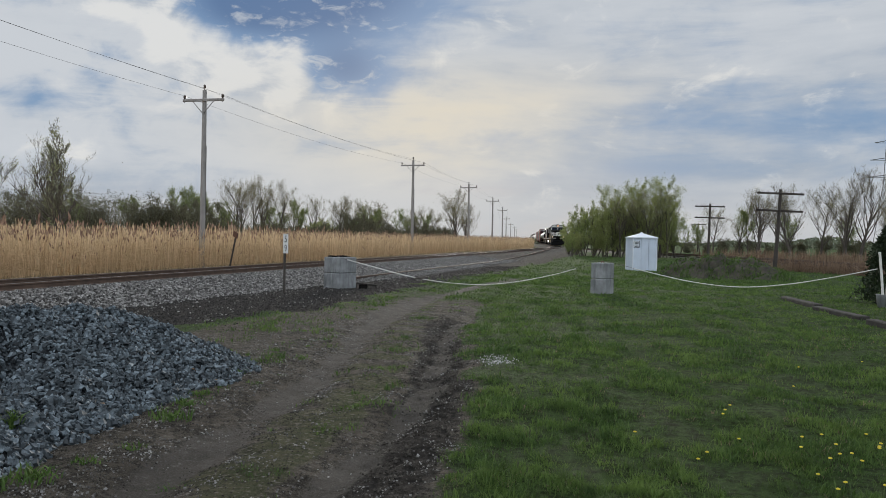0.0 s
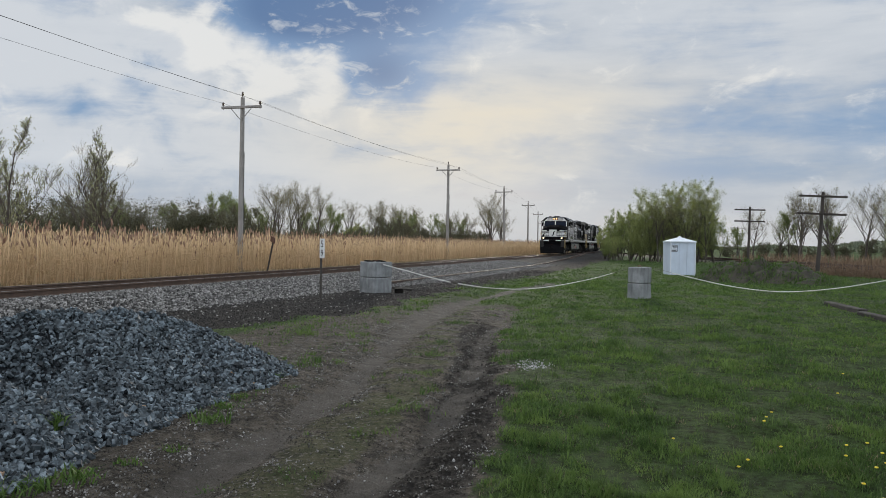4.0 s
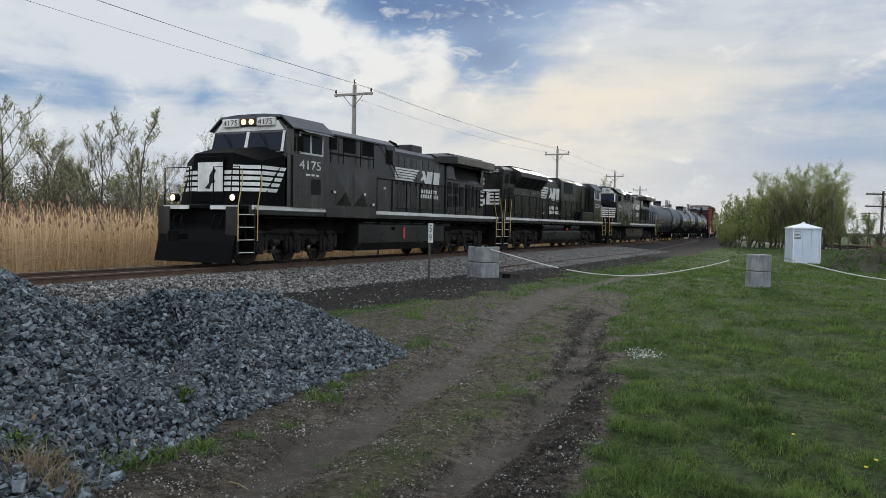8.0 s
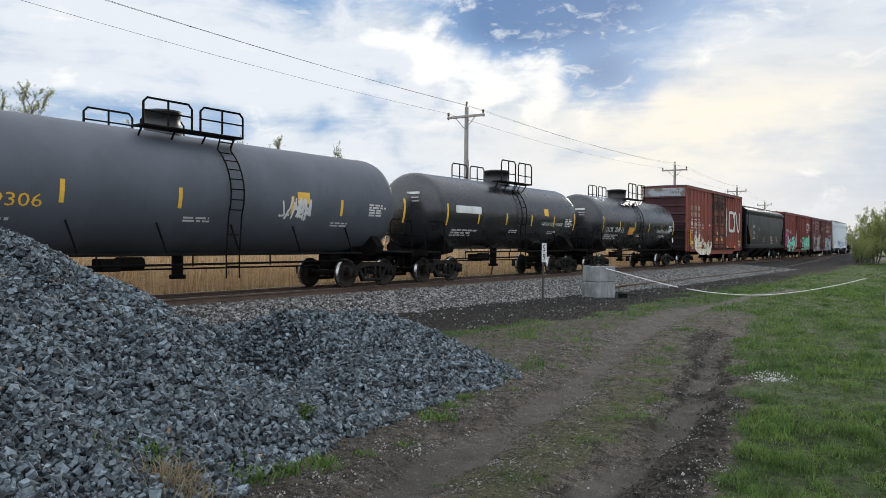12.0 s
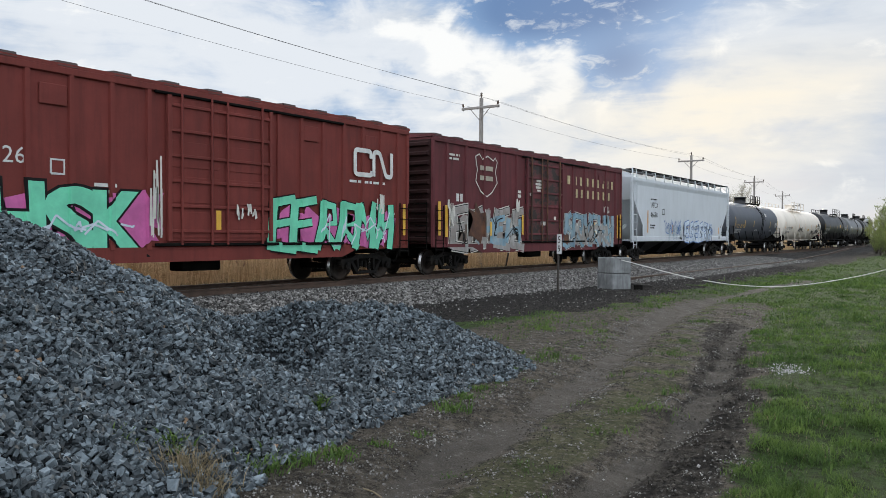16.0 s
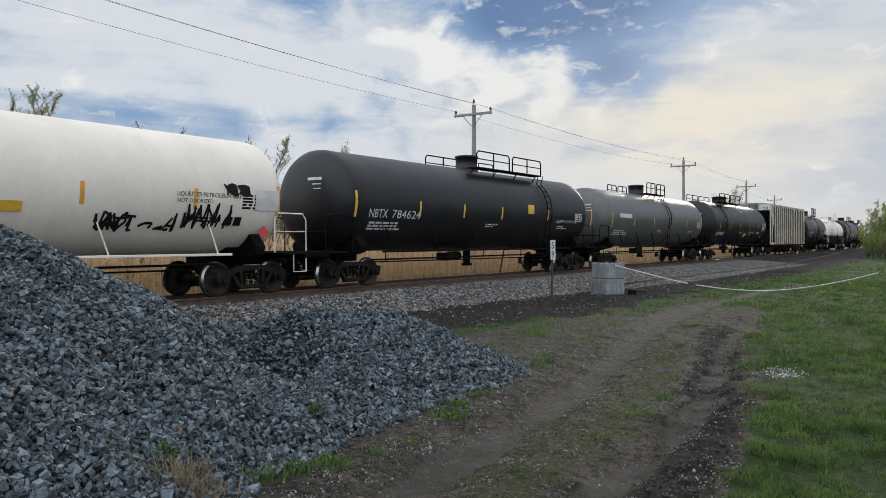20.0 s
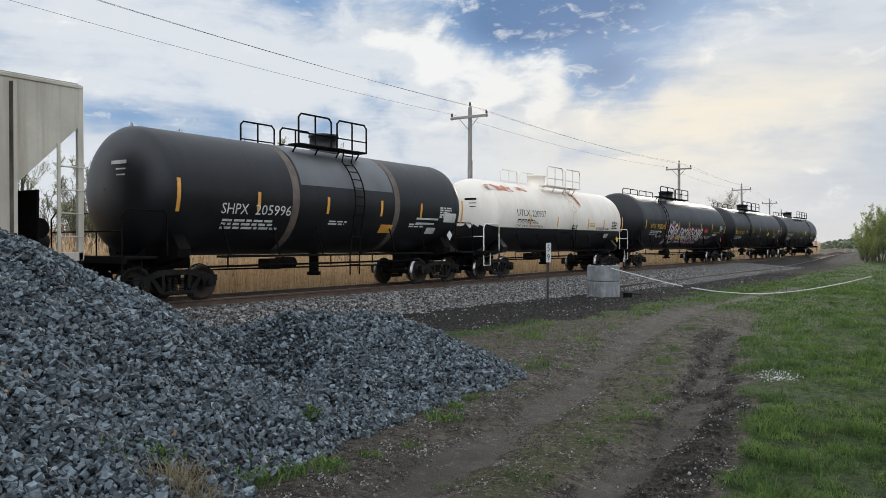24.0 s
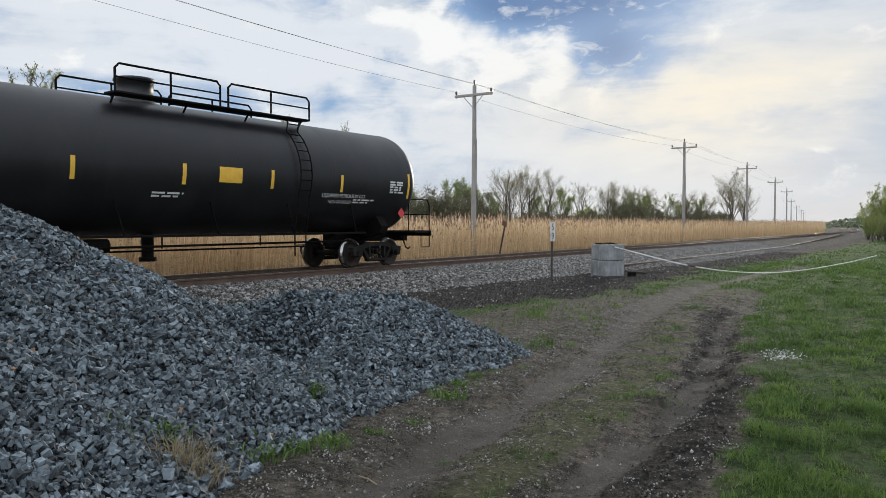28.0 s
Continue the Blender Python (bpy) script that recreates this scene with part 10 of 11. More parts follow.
pz = np.maximum(ch, height(cand[:, 0], cand[:, 1])) + rs.uniform(-0.045, 0.028, len(cand))
pts = np.stack([cand[:, 0], cand[:, 1], pz], -1)
near = np.argsort(np.hypot(cand[:, 0] + 4.4, cand[:, 1] - 4.0))[:290]
mask = np.ones(len(pts), bool)
mask[near] = False
tagged(place("crushed_stone", stones("crushed_stone", pts[mask], size[mask], M["stone"], 8), heap), kind="stuff")
one_v = rock_templates(10, 77)
ONE = []
for k in range(10):
    ONE.append(raw_mesh("stone", one_v[k] * 0.036, CUBE_T, M["stone_warm"] if k == 9 else M["stone_one"]))
for j, i in enumerate(near):
    k = 9 if j % 47 == 0 else j % 9
    place("stone", ONE[k], heap, Matrix.LocRotScale(pts[i] + np.array([0, 0, 0.012]), Euler(rs.uniform(0, 6.28, 3)), Vector((1, 1, 1)) * float(size[i] / 0.036)))
warm = rs.choice(len(cand), 60, replace=False)
tagged(place("tan_stone_scatter", stones("tan_stone_scatter", pts[warm] + np.array([0, 0, 0.02]), size[warm] * 0.95, M["stone_warm"], 9), heap), kind="stuff")

# ballast on the bank, cinders, gravel on the dirt track
def strewn(name, label, n, x0, x1, y0, y1, sz, test, mats, seed, sink=0.3, power=1.0, category="gravel"):
    r = np.random.RandomState(seed)
    x, y = r.uniform(x0, x1, n), y0 + (y1 - y0) * r.rand(n) ** power
    k = test(x, y) > r.rand(n) * 0.9 + 0.05
    k &= pile_h(x, y) < 0.0
    x, y = x[k], y[k]
    s = r.uniform(sz[0], sz[1], len(x))
    me = stones(name, np.stack([x, y, height(x, y) + s * (0.5 - sink)], -1), s, mats, seed, False)
    return tagged(new(name, me), label, category, kind="stuff")


strewn("ballast_stones", "grey and pale angular ballast stones on the track bank", 76000, -15.0, -10.2, 4, 62, (0.026, 0.052), lambda x, y: ground_masks(x, y)[0] * np.where(np.abs(x + 16.754) < 0.1, 0, 1), M["ballast"], 21, 0.25, 1.35)
strewn("track_ballast", "ballast stones packed between the rails", 16000, -19.5, -14.9, 2, 60, (0.024, 0.042), lambda x, y: np.where((np.abs(np.abs(x + 16) - 0.754) < 0.09), 0, 1.0), M["ballast"], 22, 0.4, 1.2)
strewn("cinders", "dark cinder grit beside the ballast", 26000, -12.6, -7.2, 8, 50, (0.010, 0.026), lambda x, y: ground_masks(x, y)[1] * (1 - 0.8 * ground_masks(x, y)[0]), M["cinder_bit"], 23, 0.2, 1.4)
strewn("road_gravel", "loose pale gravel on the dirt track", 120000, -7.5, -0.6, 2.2, 26, (0.004, 0.012), lambda x, y: ground_masks(x, y)[2] * (0.22 + 0.62 * waves(x, y, 0.9, 45)) * (1 - 0.5 * ground_masks(x, y)[5]), M["grit"], 24, 0.2, 1.7)
strewn("road_crumbs", "dark earth crumbs between the ruts of the dirt track", 60000, -6.0, -0.6, 2.2, 20, (0.004, 0.011), lambda x, y: ground_masks(x, y)[2] * (0.45 + 0.5 * waves(x, y, 0.7, 43)) * (1 - 0.9 * ground_masks(x, y)[5]), M["clod"], 30, 0.2, 1.8)
strewn("mud_clods", "dark clods along the rut of the dirt track", 42000, -5.5, 0.4, 2.2, 19, (0.006, 0.022), lambda x, y: ground_masks(x, y)[3] * (0.42 + 0.5 * waves(x, y, 0.6, 46)) * (1 - 0.75 * ground_masks(x, y)[5]), M["clod"], 25, 0.2, 1.7)
strewn("mud_gravel", "pale stones kicked up beside the muddy rut", 9000, -5.0, -0.8, 2.2, 17, (0.006, 0.020), lambda x, y: ground_masks(x, y)[3] * np.clip(waves(x, y, 0.9, 44), 0, 1) * 0.8 * (1 - 0.7 * ground_masks(x, y)[5]), M["ballast"], 31, 0.25, 1.5)
strewn("pale_patch", "patch of pale grit in the grass", 2400, -2.7, -1.5, 10.2, 11.8, (0.006, 0.014), lambda x, y: np.exp(-(((x + 2.13) / 0.24) ** 2 + ((y - 11.0) / 0.34) ** 2)), M["white_grit"], 26, 0.0)
strewn("strip_gravel", "pale gravel trodden into the crown of the dirt track", 9000, -6.0, -0.8, 2.2, 20, (0.007, 0.018), lambda x, y: ground_masks(x, y)[2] * np.clip(waves(x, y, 0.6, 47), 0, 1) * (1 - 0.9 * ground_masks(x, y)[5]) * 0.6, M["ballast"], 27, 0.3, 1.6)
strewn("verge_gravel", "pale gravel along the edge of the dirt track by the heap", 16000, -6.5, -2.6, 2.2, 16, (0.006, 0.017), lambda x, y: np.exp(-((x - road_mid(y) + 1.35) / 0.38) ** 2) * (0.45 + 0.5 * waves(x, y, 0.9, 48)), M["grit"], 28, 0.15, 1.5)
strewn("stray_ballast", "ballast stones strayed onto the cinders", 5200, -12.4, -8.2, 9, 45, (0.016, 0.034), lambda x, y: ground_masks(x, y)[1] * (0.3 + 0.5 * waves(x, y, 1.4, 49)), M["ballast"], 29, 0.25, 1.4)

# ---- grass ----
def blades(name, x, y, z, h, w, lean, mats, seed):
    """Bent tapering blades: five points, three faces each."""
    r = np.random.RandomState(seed)
    n = len(x)
    a, b_ = r.uniform(0, 6.283, n), r.uniform(0, 6.283, n)
    ux, uy = np.cos(a) * w / 2, np.sin(a) * w / 2
    lx, ly = np.cos(b_) * lean * h, np.sin(b_) * lean * h
    p = np.stack([x, y, z], -1)
    side = np.stack([ux, uy, 0 * ux], -1)
    mid = p + np.stack([lx * 0.35, ly * 0.35, h * 0.55], -1)
    top = p + np.stack([lx, ly, h * (1 - 0.3 * lean)], -1)
    v = np.stack([p - side, p + side, mid - side * 0.8, mid + side * 0.8, top], 1)
    f = np.array([(0, 1, 3), (0, 3, 2), (2, 3, 4)])[None] + (np.arange(n) * 5)[:, None, None]
    return raw_mesh(name, v.reshape(-1, 3), f.reshape(-1, 3), mats)


def lawn_blades(name, label, tufts, each, near, far, hs, ws, seed, mats, dens):
    """Grass in uneven tufts with darker gaps between them, thinning out over bare soil."""
    r = np.random.RandomState(seed)
    d = near * (far / near) ** r.rand(tufts)
    a = np.radians(r.uniform(-32, 40, tufts))
    x, y = d * np.sin(a), d * np.cos(a)
    s, c, road, mud, reedy, worn, crown = ground_masks(x, y)
    free = 1 - np.clip(s + c + road * 0.94 + crown * 0.52 + mud * 0.5 + worn * 0.5 + reedy, 0, 1)
    clump = 0.45 + 0.85 * waves(x, y, 0.7, 41) + 0.55 * waves(x, y, 2.3, 42)
    free = free * (1 - np.exp(-(((x + 2.13) / 0.32) ** 2 + ((y - 11.0) / 0.5) ** 2)))
    k = (free * np.clip(dens + clump, 0.08, 1) > r.rand(tufts)) & (pile_h(x, y) < -0.02)
    x, y, d, clump = x[k], y[k], d[k], clump[k]
    tall = np.clip(0.5 + 0.5 * clump, 0.35, 1.3) * r.choice([0.7, 0.9, 1.1, 1.7], len(x), p=[0.3, 0.35, 0.25, 0.1])
    wide = r.uniform(0.025, 0.075, len(x)) * np.clip(d / 8, 0.8, 3.0)
    x, y, d, tall, wide = (np.repeat(q, each) for q in (x, y, d, tall, wide))
    m = len(x)
    x, y = x + r.normal(size=m) * wide, y + r.normal(size=m) * wide * 1.3
    h = r.uniform(hs[0], hs[1], m) * tall
    w = r.uniform(ws[0], ws[1], m) * np.clip(d / 7, 0.8, 4.5)
    me = blades(name, x, y, height(x, y) - 0.01, h, w, r.uniform(0.15, 0.95, m), mats, seed)
    return tagged(new(name, me), label, "grass", kind="stuff")


lawn_blades("lawn_grass", "short spring lawn grass in uneven tufts", 26000, 18, 3.2, 38, (0.040, 0.095), (0.0045, 0.0095), 51, M["grass"], 0.22)
lawn_blades("far_lawn_grass", "short spring grass of the lawn towards the bend", 15000, 10, 30, 92, (0.06, 0.13), (0.004, 0.009), 53, M["grass"], 0.2)
lawn_blades("lawn_straw", "dry straw among the lawn grass", 2600, 10, 3.2, 26, (0.025, 0.06), (0.003, 0.006), 52, M["grass_dry"], 0.0)


def tuft(name, label, spots, seed, mats, n=60, hs=(0.10, 0.22), spread=0.12, w=(0.006, 0.016), category="weeds"):
    r = np.random.RandomState(seed)
    for x0, y0, k in spots:
        m = int(n * k)
        x, y = r.normal(x0, spread * k, m), r.normal(y0, spread * k, m)
        z = np.maximum(height(x, y), pile_h(x, y)) - 0.02
        me = blades(name, x, y, z, r.uniform(hs[0], hs[1], m) * min(1.3, k), r.uniform(w[0], w[1], m), r.uniform(0.3, 1.0, m), mats, seed)
        tagged(new(name, me), label, category, "weed tufts", "stuff")


tuft("weed_tuft", "low green weeds at the foot of the stone heap", [(-4.38, 3.95, 1.2), (-4.3, 4.25, 1.0), (-4.22, 4.55, 1.1), (-4.15, 5.0, 0.7), (-4.45, 6.5, 1.2), (-4.6, 7.0, 0.9), (-4.75, 7.5, 0.7), (-4.7, 3.4, 0.9), (-4.85, 3.1, 0.8), (-4.1, 5.45, 0.6), (-5.0, 8.8, 0.7)], 61, M["weed"], 90, (0.04, 0.14), 0.075, (0.010, 0.022))
tuft("weed_sprig", "single green sprig growing out of the stone heap", [(-4.95, 5.12, 0.75)], 62, M["weed"], 70, (0.10, 0.2), 0.05, (0.012, 0.024))
tuft("dry_tuft", "straw-coloured dry grass tuft at the foot of the heap", [(-4.40, 3.30, 1.25), (-4.48, 3.45, 0.8), (-4.28, 3.42, 0.7)], 63, M["grass_dry"], 170, (0.10, 0.2), 0.09, (0.004, 0.009), "dry grass")
tuft("grass_tuft", "grass tuft between the ruts of the dirt track", [(-2.78, 7.9, 0.9), (-2.95, 5.3, 0.5), (-3.05, 7.6, 0.7), (-3.5, 10.0, 0.8), (-3.9, 11.6, 0.9), (-3.4, 5.0, 0.5), (-2.9, 6.7, 0.6), (-7.0, 13.2, 1.3), (-7.3, 14.0, 1.0), (-4.2, 13.0, 0.9), (-4.9, 16.5, 1.2)], 64, M["grass"], 110, (0.05, 0.11), 0.14)
rd = np.random.RandomState(66)
for k in range(70):
    if k < 48:
        x, y = rd.normal(1.35, 0.5) + (0.7 if k % 3 else 0), rd.normal(6.3, 0.55)
    else:
        x, y = rd.uniform(0.5, 6), rd.uniform(5, 13)
    d = thing("dandelion", "yellow dandelion in flower in the lawn", "flower", "dandelions", pose(x, y, gz(x, y)))
    part("stem", G().tube([(0, 0, 0), (0.005, 0, 0.05), (0.012, 0.004, 0.09)], 0.003, 4), M["weed"], d)
    part("flower_head", G().lathe([(0.084, 0.003), (0.088, 0.014), (0.094, 0.015), (0.099, 0.006)], (0.012, 0.004, 0), "z", 9), M["dandelion"], d)
solo("straw_stick", G().tube([(-0.12, 0, 0.015), (0.02, 0.01, 0.02), (0.14, 0, 0.012)], 0.006, 5), M["grass_dry"], "pale dry stick lying on the dirt track", "stick", m=pose(-3.62, 4.25, gz(-3.62, 4.25), 0, 0, -15))

# ---- reeds ----
def reed_field(name, label, x, y, z, hs, seed, wide=1.0, plumes=0.3, stalk="reed"):
    r = np.random.RandomState(seed)
    n = len(x)
    h = r.uniform(hs[0], hs[1], n) * r.choice([0.6, 0.85, 1.0, 1.08], n, p=[0.12, 0.23, 0.5, 0.15])
    tilt, az = np.abs(r.normal(0, 0.17, n)), r.uniform(0, 6.283, n)
    tx, ty = np.sin(tilt) * np.cos(az) * h, np.sin(tilt) * np.sin(az) * h
    a = r.uniform(-0.9, 0.9, n)                      # blades turn their faces mostly to the road
    w = r.uniform(0.008, 0.017, n) * wide
    side = np.stack([np.sin(a) * w, np.cos(a) * w, 0 * a], -1)
    p = np.stack([x, y, z], -1)
    t = p + np.stack([tx, ty, h], -1)
    v = [np.stack([p - side, p + side, t + side * 0.5, t - side * 0.5], 1)]
    f = [np.array([(0, 1, 2), (0, 2, 3)])[None] + (np.arange(n) * 4)[:, None, None]]
    o = 4 * n
    for q in range(2):                               # two drooping leaves a stalk
        b0 = p + (t - p) * r.uniform(0.3, 0.8, n)[:, None]
        az2 = r.uniform(0, 6.283, n)
        L_ = r.uniform(0.25, 0.55, n)
        e = b0 + np.stack([np.cos(az2) * L_ * 0.6, np.sin(az2) * L_, L_ * r.uniform(-0.2, 0.8, n)], -1)
        s2 = np.array([0.0, 0.0, 1.0])[None] * (r.uniform(0.008, 0.016, n) * wide)[:, None]
        v.append(np.stack([b0 - s2, b0 + s2, e], 1))
        f.append(np.array([(0, 1, 2)])[None] + (np.arange(n) * 3)[:, None, None] + o)
        o += 3 * n
    me = raw_mesh(name, np.concatenate([k.reshape(-1, 3) for k in v]), np.concatenate([k.reshape(-1, 3) for k in f]), M[stalk])
    ob = tagged(new(name, me), label, "reeds", kind="stuff")
    k = r.rand(n) < plumes
    m = int(k.sum())
    b0 = t[k]
    ph = r.uniform(0.14, 0.28, m)
    az3 = r.uniform(0, 6.283, m)
    s3 = np.stack([0.2 + 0 * ph, 1 + 0 * ph, 0 * ph], -1) * (ph * 0.17 * wide**0.5)[:, None]
    up = np.stack([np.cos(az3) * ph * 0.35, np.sin(az3) * ph * 0.35, ph], -1)
    pv = np.stack([b0 - up * 0.1, b0 + up * 0.4 + s3, b0 + up, b0 + up * 0.45 - s3], 1)
    pf = np.array([(0, 1, 2), (0, 2, 3)])[None] + (np.arange(m) * 4)[:, None, None]
    me = raw_mesh("reed_plumes", pv.reshape(-1, 3), pf.reshape(-1, 3), M["plume"])
    tagged(new("reed_plumes", me), "brown seed plumes at the tops of the reeds", "reeds", kind="stuff")
    return ob


rr = np.random.RandomState(71)
n = 42000
y = -12 + 330 * rr.rand(n) ** 1.9
u = -5.5 - 3.6 * rr.rand(n) ** 1.4
x = TRACK_X - bend_off(y) + u
reed_field("reed_bed", "tall dry tan reeds along the far side of the track", x, y, np.full(n, -0.4), (1.75, 2.5), 72, 1.25, 0.22)
n = 30000
y = -25 + 330 * rr.rand(n) ** 1.3
u = -9 - 34 * rr.rand(n) ** 1.6
x = TRACK_X - bend_off(y) + u
reed_field("reed_marsh", "wide marsh of tall dry tan reeds", x, y, np.full(n, -0.4), (1.9, 2.65), 73, 2.6, 0.22)
n = 5000
q = rr.rand(n)
x, y = 6 + 24 * q + rr.uniform(-2, 2, n), 78 - 22 * q + rr.uniform(3, 16, n)
reed_field("far_reeds", "brown reeds beyond the branch line", x, y, np.full(n, -0.6), (0.9, 1.7), 74, 2.6, 0.1, "reed_brown")
n = 3000
q = rr.rand(n)
x, y = 7.5 + 10 * q + rr.uniform(-1, 1, n), 56 - 14 * q + rr.uniform(-2.5, 2.5, n)
reed_field("bank_reeds", "short brown reeds in front of the branch line", x, y, np.full(n, -0.35), (0.6, 1.2), 75, 1.6, 0.1, "reed_brown")
n = 6000
y = 15 + 75 * rr.rand(n)
x = np.full(n, -20.9) + rr.normal(0, 0.35, n)
me = blades("verge_grass", x, y, height(x, y) - 0.02, rr.uniform(0.15, 0.5, n), rr.uniform(0.01, 0.02, n), rr.uniform(0.2, 0.9, n), M["grass_dry"], 76)
tagged(new("verge_grass", me), "rough dry grass at the edge of the reeds", "grass", kind="stuff")

# ---- trees ----
def tree_meshes(seed, h, spread, trunk, leaf_n, leaf_s, leaf_m, levels=3, first=0.25, lean=0.0, bushy=False, leaf_from=0.3):
    """One tree: tapered limbs in one mesh, leaves in another."""
    r = random.Random(seed)
    g = G()
    tips = []

    def limb(p, d, length, rad, level):
        pts, rads = [p], [rad]
        q = p
        k = 4 if level == 0 else (3 if level == 1 else 2)
        for j in range(k):
            d = (d + Vector((r.uniform(-1, 1), r.uniform(-1, 1), r.uniform(-0.3, 0.5))) * (0.10 if level == 0 else 0.2)).normalized()
            q = q + d * (length / k)
            pts.append(q)
            rads.append(max(0.007, rad * (1 - 0.75 * (j + 1) / k)))
        g.tube(pts, rads, 6 if level == 0 else (4 if level == 1 else 3))
        if level >= 1:
            tips.extend([(pts[-1], length), (pts[-2], length)])
        if level < levels:
            m = (r.randint(5, 8) if bushy else r.randint(11, 15)) if level == 0 else r.randint(3, 5)
            for j in range(m):
                t = first + (1 - first) * (j + r.random()) / m if level == 0 else 0.3 + 0.7 * (j + r.random()) / m
                i = min(int(t * k), k - 1)
                b_ = pts[i].lerp(pts[i + 1], t * k - i)
                a = r.uniform(0, 6.283)
                out = Vector((math.cos(a), math.sin(a), r.uniform(0.2, 1.1) + (0.0 if bushy else 0.35))).normalized()
                nd = (d * 0.45 + out * (0.8 if level == 0 else 0.65)).normalized()
                taper = 1.0 if bushy or level else 1.12 - 0.62 * max(0.0, t - 0.25)
                limb(b_, nd, length * r.uniform(0.34, 0.54) * taper * (spread if level == 0 else 1.0), max(0.010, rads[i] * 0.52), level + 1)

    stems = r.randint(3, 5) if bushy else 1
    for s_ in range(stems):
        a = r.uniform(0, 6.283)
        d0 = Vector((lean + (math.cos(a) * 0.35 if bushy else 0), math.sin(a) * 0.35 if bushy else 0, 1)).normalized()
        limb(Vector((math.cos(a) * 0.2 * bushy, math.sin(a) * 0.2 * bushy, -0.2)), d0, h * (0.8 if bushy else 0.85) * r.uniform(0.85, 1.0), trunk * (0.6 if bushy else 1), 0)
    wood = mesh("trunk", g, M["bark"], False)
    q = np.random.RandomState(seed)
    tp = np.array([tuple(t[0]) for t in tips])
    rad = np.array([t[1] for t in tips]) * 0.28
    tp_ok = tp[:, 2] > h * leaf_from * 0.5
    tp, rad = tp[tp_ok], rad[tp_ok]
    pick = q.randint(0, len(tp), leaf_n)
    c = tp[pick] + q.normal(size=(leaf_n, 3)) * rad[pick][:, None]
    c[:, 2] = np.maximum(c[:, 2], 0.05)
    R_ = turns(leaf_n, q)
    s = q.uniform(0.5, 1.2, leaf_n) * leaf_s
    blade = np.array([(-1.0, -0.35, 0), (1.1, -0.1, 0.1), (-0.1, 0.75, 0)])
    v = np.einsum("nij,kj->nki", R_, blade) * s[:, None, None] + c[:, None, :]
    f = np.array([(0, 1, 2)])[None] + (np.arange(leaf_n) * 3)[:, None, None]
    crown = raw_mesh("crown", v.reshape(-1, 3), f.reshape(-1, 3), leaf_m)
    return wood, crown


def tree(kind, x, y, scale, turn, label, group, name="tree", z=None, category="tree"):
    t = thing(name, label, category, group, Matrix.LocRotScale((x, y, -0.4 if z is None else z), Euler((0, 0, radians(turn))), (scale, scale, scale * random.uniform(0.92, 1.08))))
    place("trunk", kind[0], t)
    place("crown", kind[1], t)
    return t


BARE = [tree_meshes(101 + k, 10, 1.2, 0.21, 6500, 0.055, M["leaf_olive"], 3, 0.3) for k in range(3)]
BUD = [tree_meshes(111 + k, 8, 1.05, 0.13, 9500, 0.068, M["leaf_wood"], 3, 0.2) for k in range(3)]
AIRY = [tree_meshes(161 + k, 8.6, 0.98, 0.09, 6500, 0.062, M["leaf"], 3, 0.15) for k in range(3)]
LEAFY = [tree_meshes(121 + k, 7, 0.85, 0.14, 9000, 0.075, M["leaf_deep"] if k == 1 else M["leaf"], 3, 0.12, 0, True, 0.0) for k in range(3)]
SHRUB = [tree_meshes(131 + k, 4.5, 0.9, 0.09, 9000, 0.075, M["thicket"], 2, 0.1, 0, True, 0.0) for k in range(2)]
YOUNG = [tree_meshes(141 + k, 7, 0.85, 0.085, 3600, 0.040, M["leaf_pale"], 4, 0.12) for k in range(3)]
LONE = tree_meshes(151, 12, 1.5, 0.3, 5000, 0.050, M["leaf_olive"], 4, 0.3, 0.12)
rt = random.Random(91)
# belt of woods beyond the marsh
for k in range(74):
    t = k / 73
    y = 40 + 215 * t + rt.uniform(-3, 3)
    x = -62 - 14 * rt.random() - (8 * t)
    kind = rt.choice([BARE[0], BARE[1], BUD[0], BUD[1], BUD[2], LEAFY[0], LEAFY[2], SHRUB[0]])
    full = {True: 1.15, False: 0.92}[kind in BUD or kind in BARE]
    tree(kind, x, y, full * rt.uniform(0.75, 1.12) * (1.0 if y > 110 else 0.85), rt.uniform(0, 360), "spring tree with thin new leaves in the wood beyond the reeds", "woodland trees")
for k in range(64):
    y = 24 + 240 * k / 63 + rt.uniform(-2, 2)
    tree(SHRUB[k % 2], -58 - 8 * rt.random() - 8 * k / 63, y, rt.choice([0.7, 0.9, 1.0, 1.2, 1.5]) * rt.uniform(0.85, 1.1), rt.uniform(0, 360), "dark budding thicket bush at the edge of the wood", "thicket bushes", "bush", category="bush")
# continuous dark undergrowth along the foot of the wood
ru = np.random.RandomState(93)
n = 220000
q = ru.rand(n)
q = np.where(ru.rand(n) < 0.25, 0.05 + 0.28 * q, q)
y = 18 + 262 * q
x = -57 - 12 * q - 20 * ru.rand(n) ** 1.3
top = 3.9 + 1.1 * waves(x, y, 17, 94) + 0.7 * waves(x, y, 5, 96)
top = top * np.interp(y, [18, 38, 50, 85, 110], [0.8, 1.0, 1.5, 1.4, 1.0])
c = np.stack([x, y, -0.4 + np.clip(top, 1.2, 7.5) * ru.rand(n) ** 0.85], -1)
v = np.einsum("nij,kj->nki", turns(n, ru), np.array([(-1, -0.3, 0), (1.1, -0.1, 0.1), (0, 0.75, 0)])) * (0.115 * ru.uniform(0.5, 1.2, n))[:, None, None] + c[:, None, :]
tagged(new("undergrowth", raw_mesh("undergrowth", v.reshape(-1, 3), np.arange(3 * n).reshape(-1, 3), M["thicket"])), "dense dark undergrowth along the foot of the wood", "undergrowth", kind="stuff")
g = G()
rg = random.Random(97)
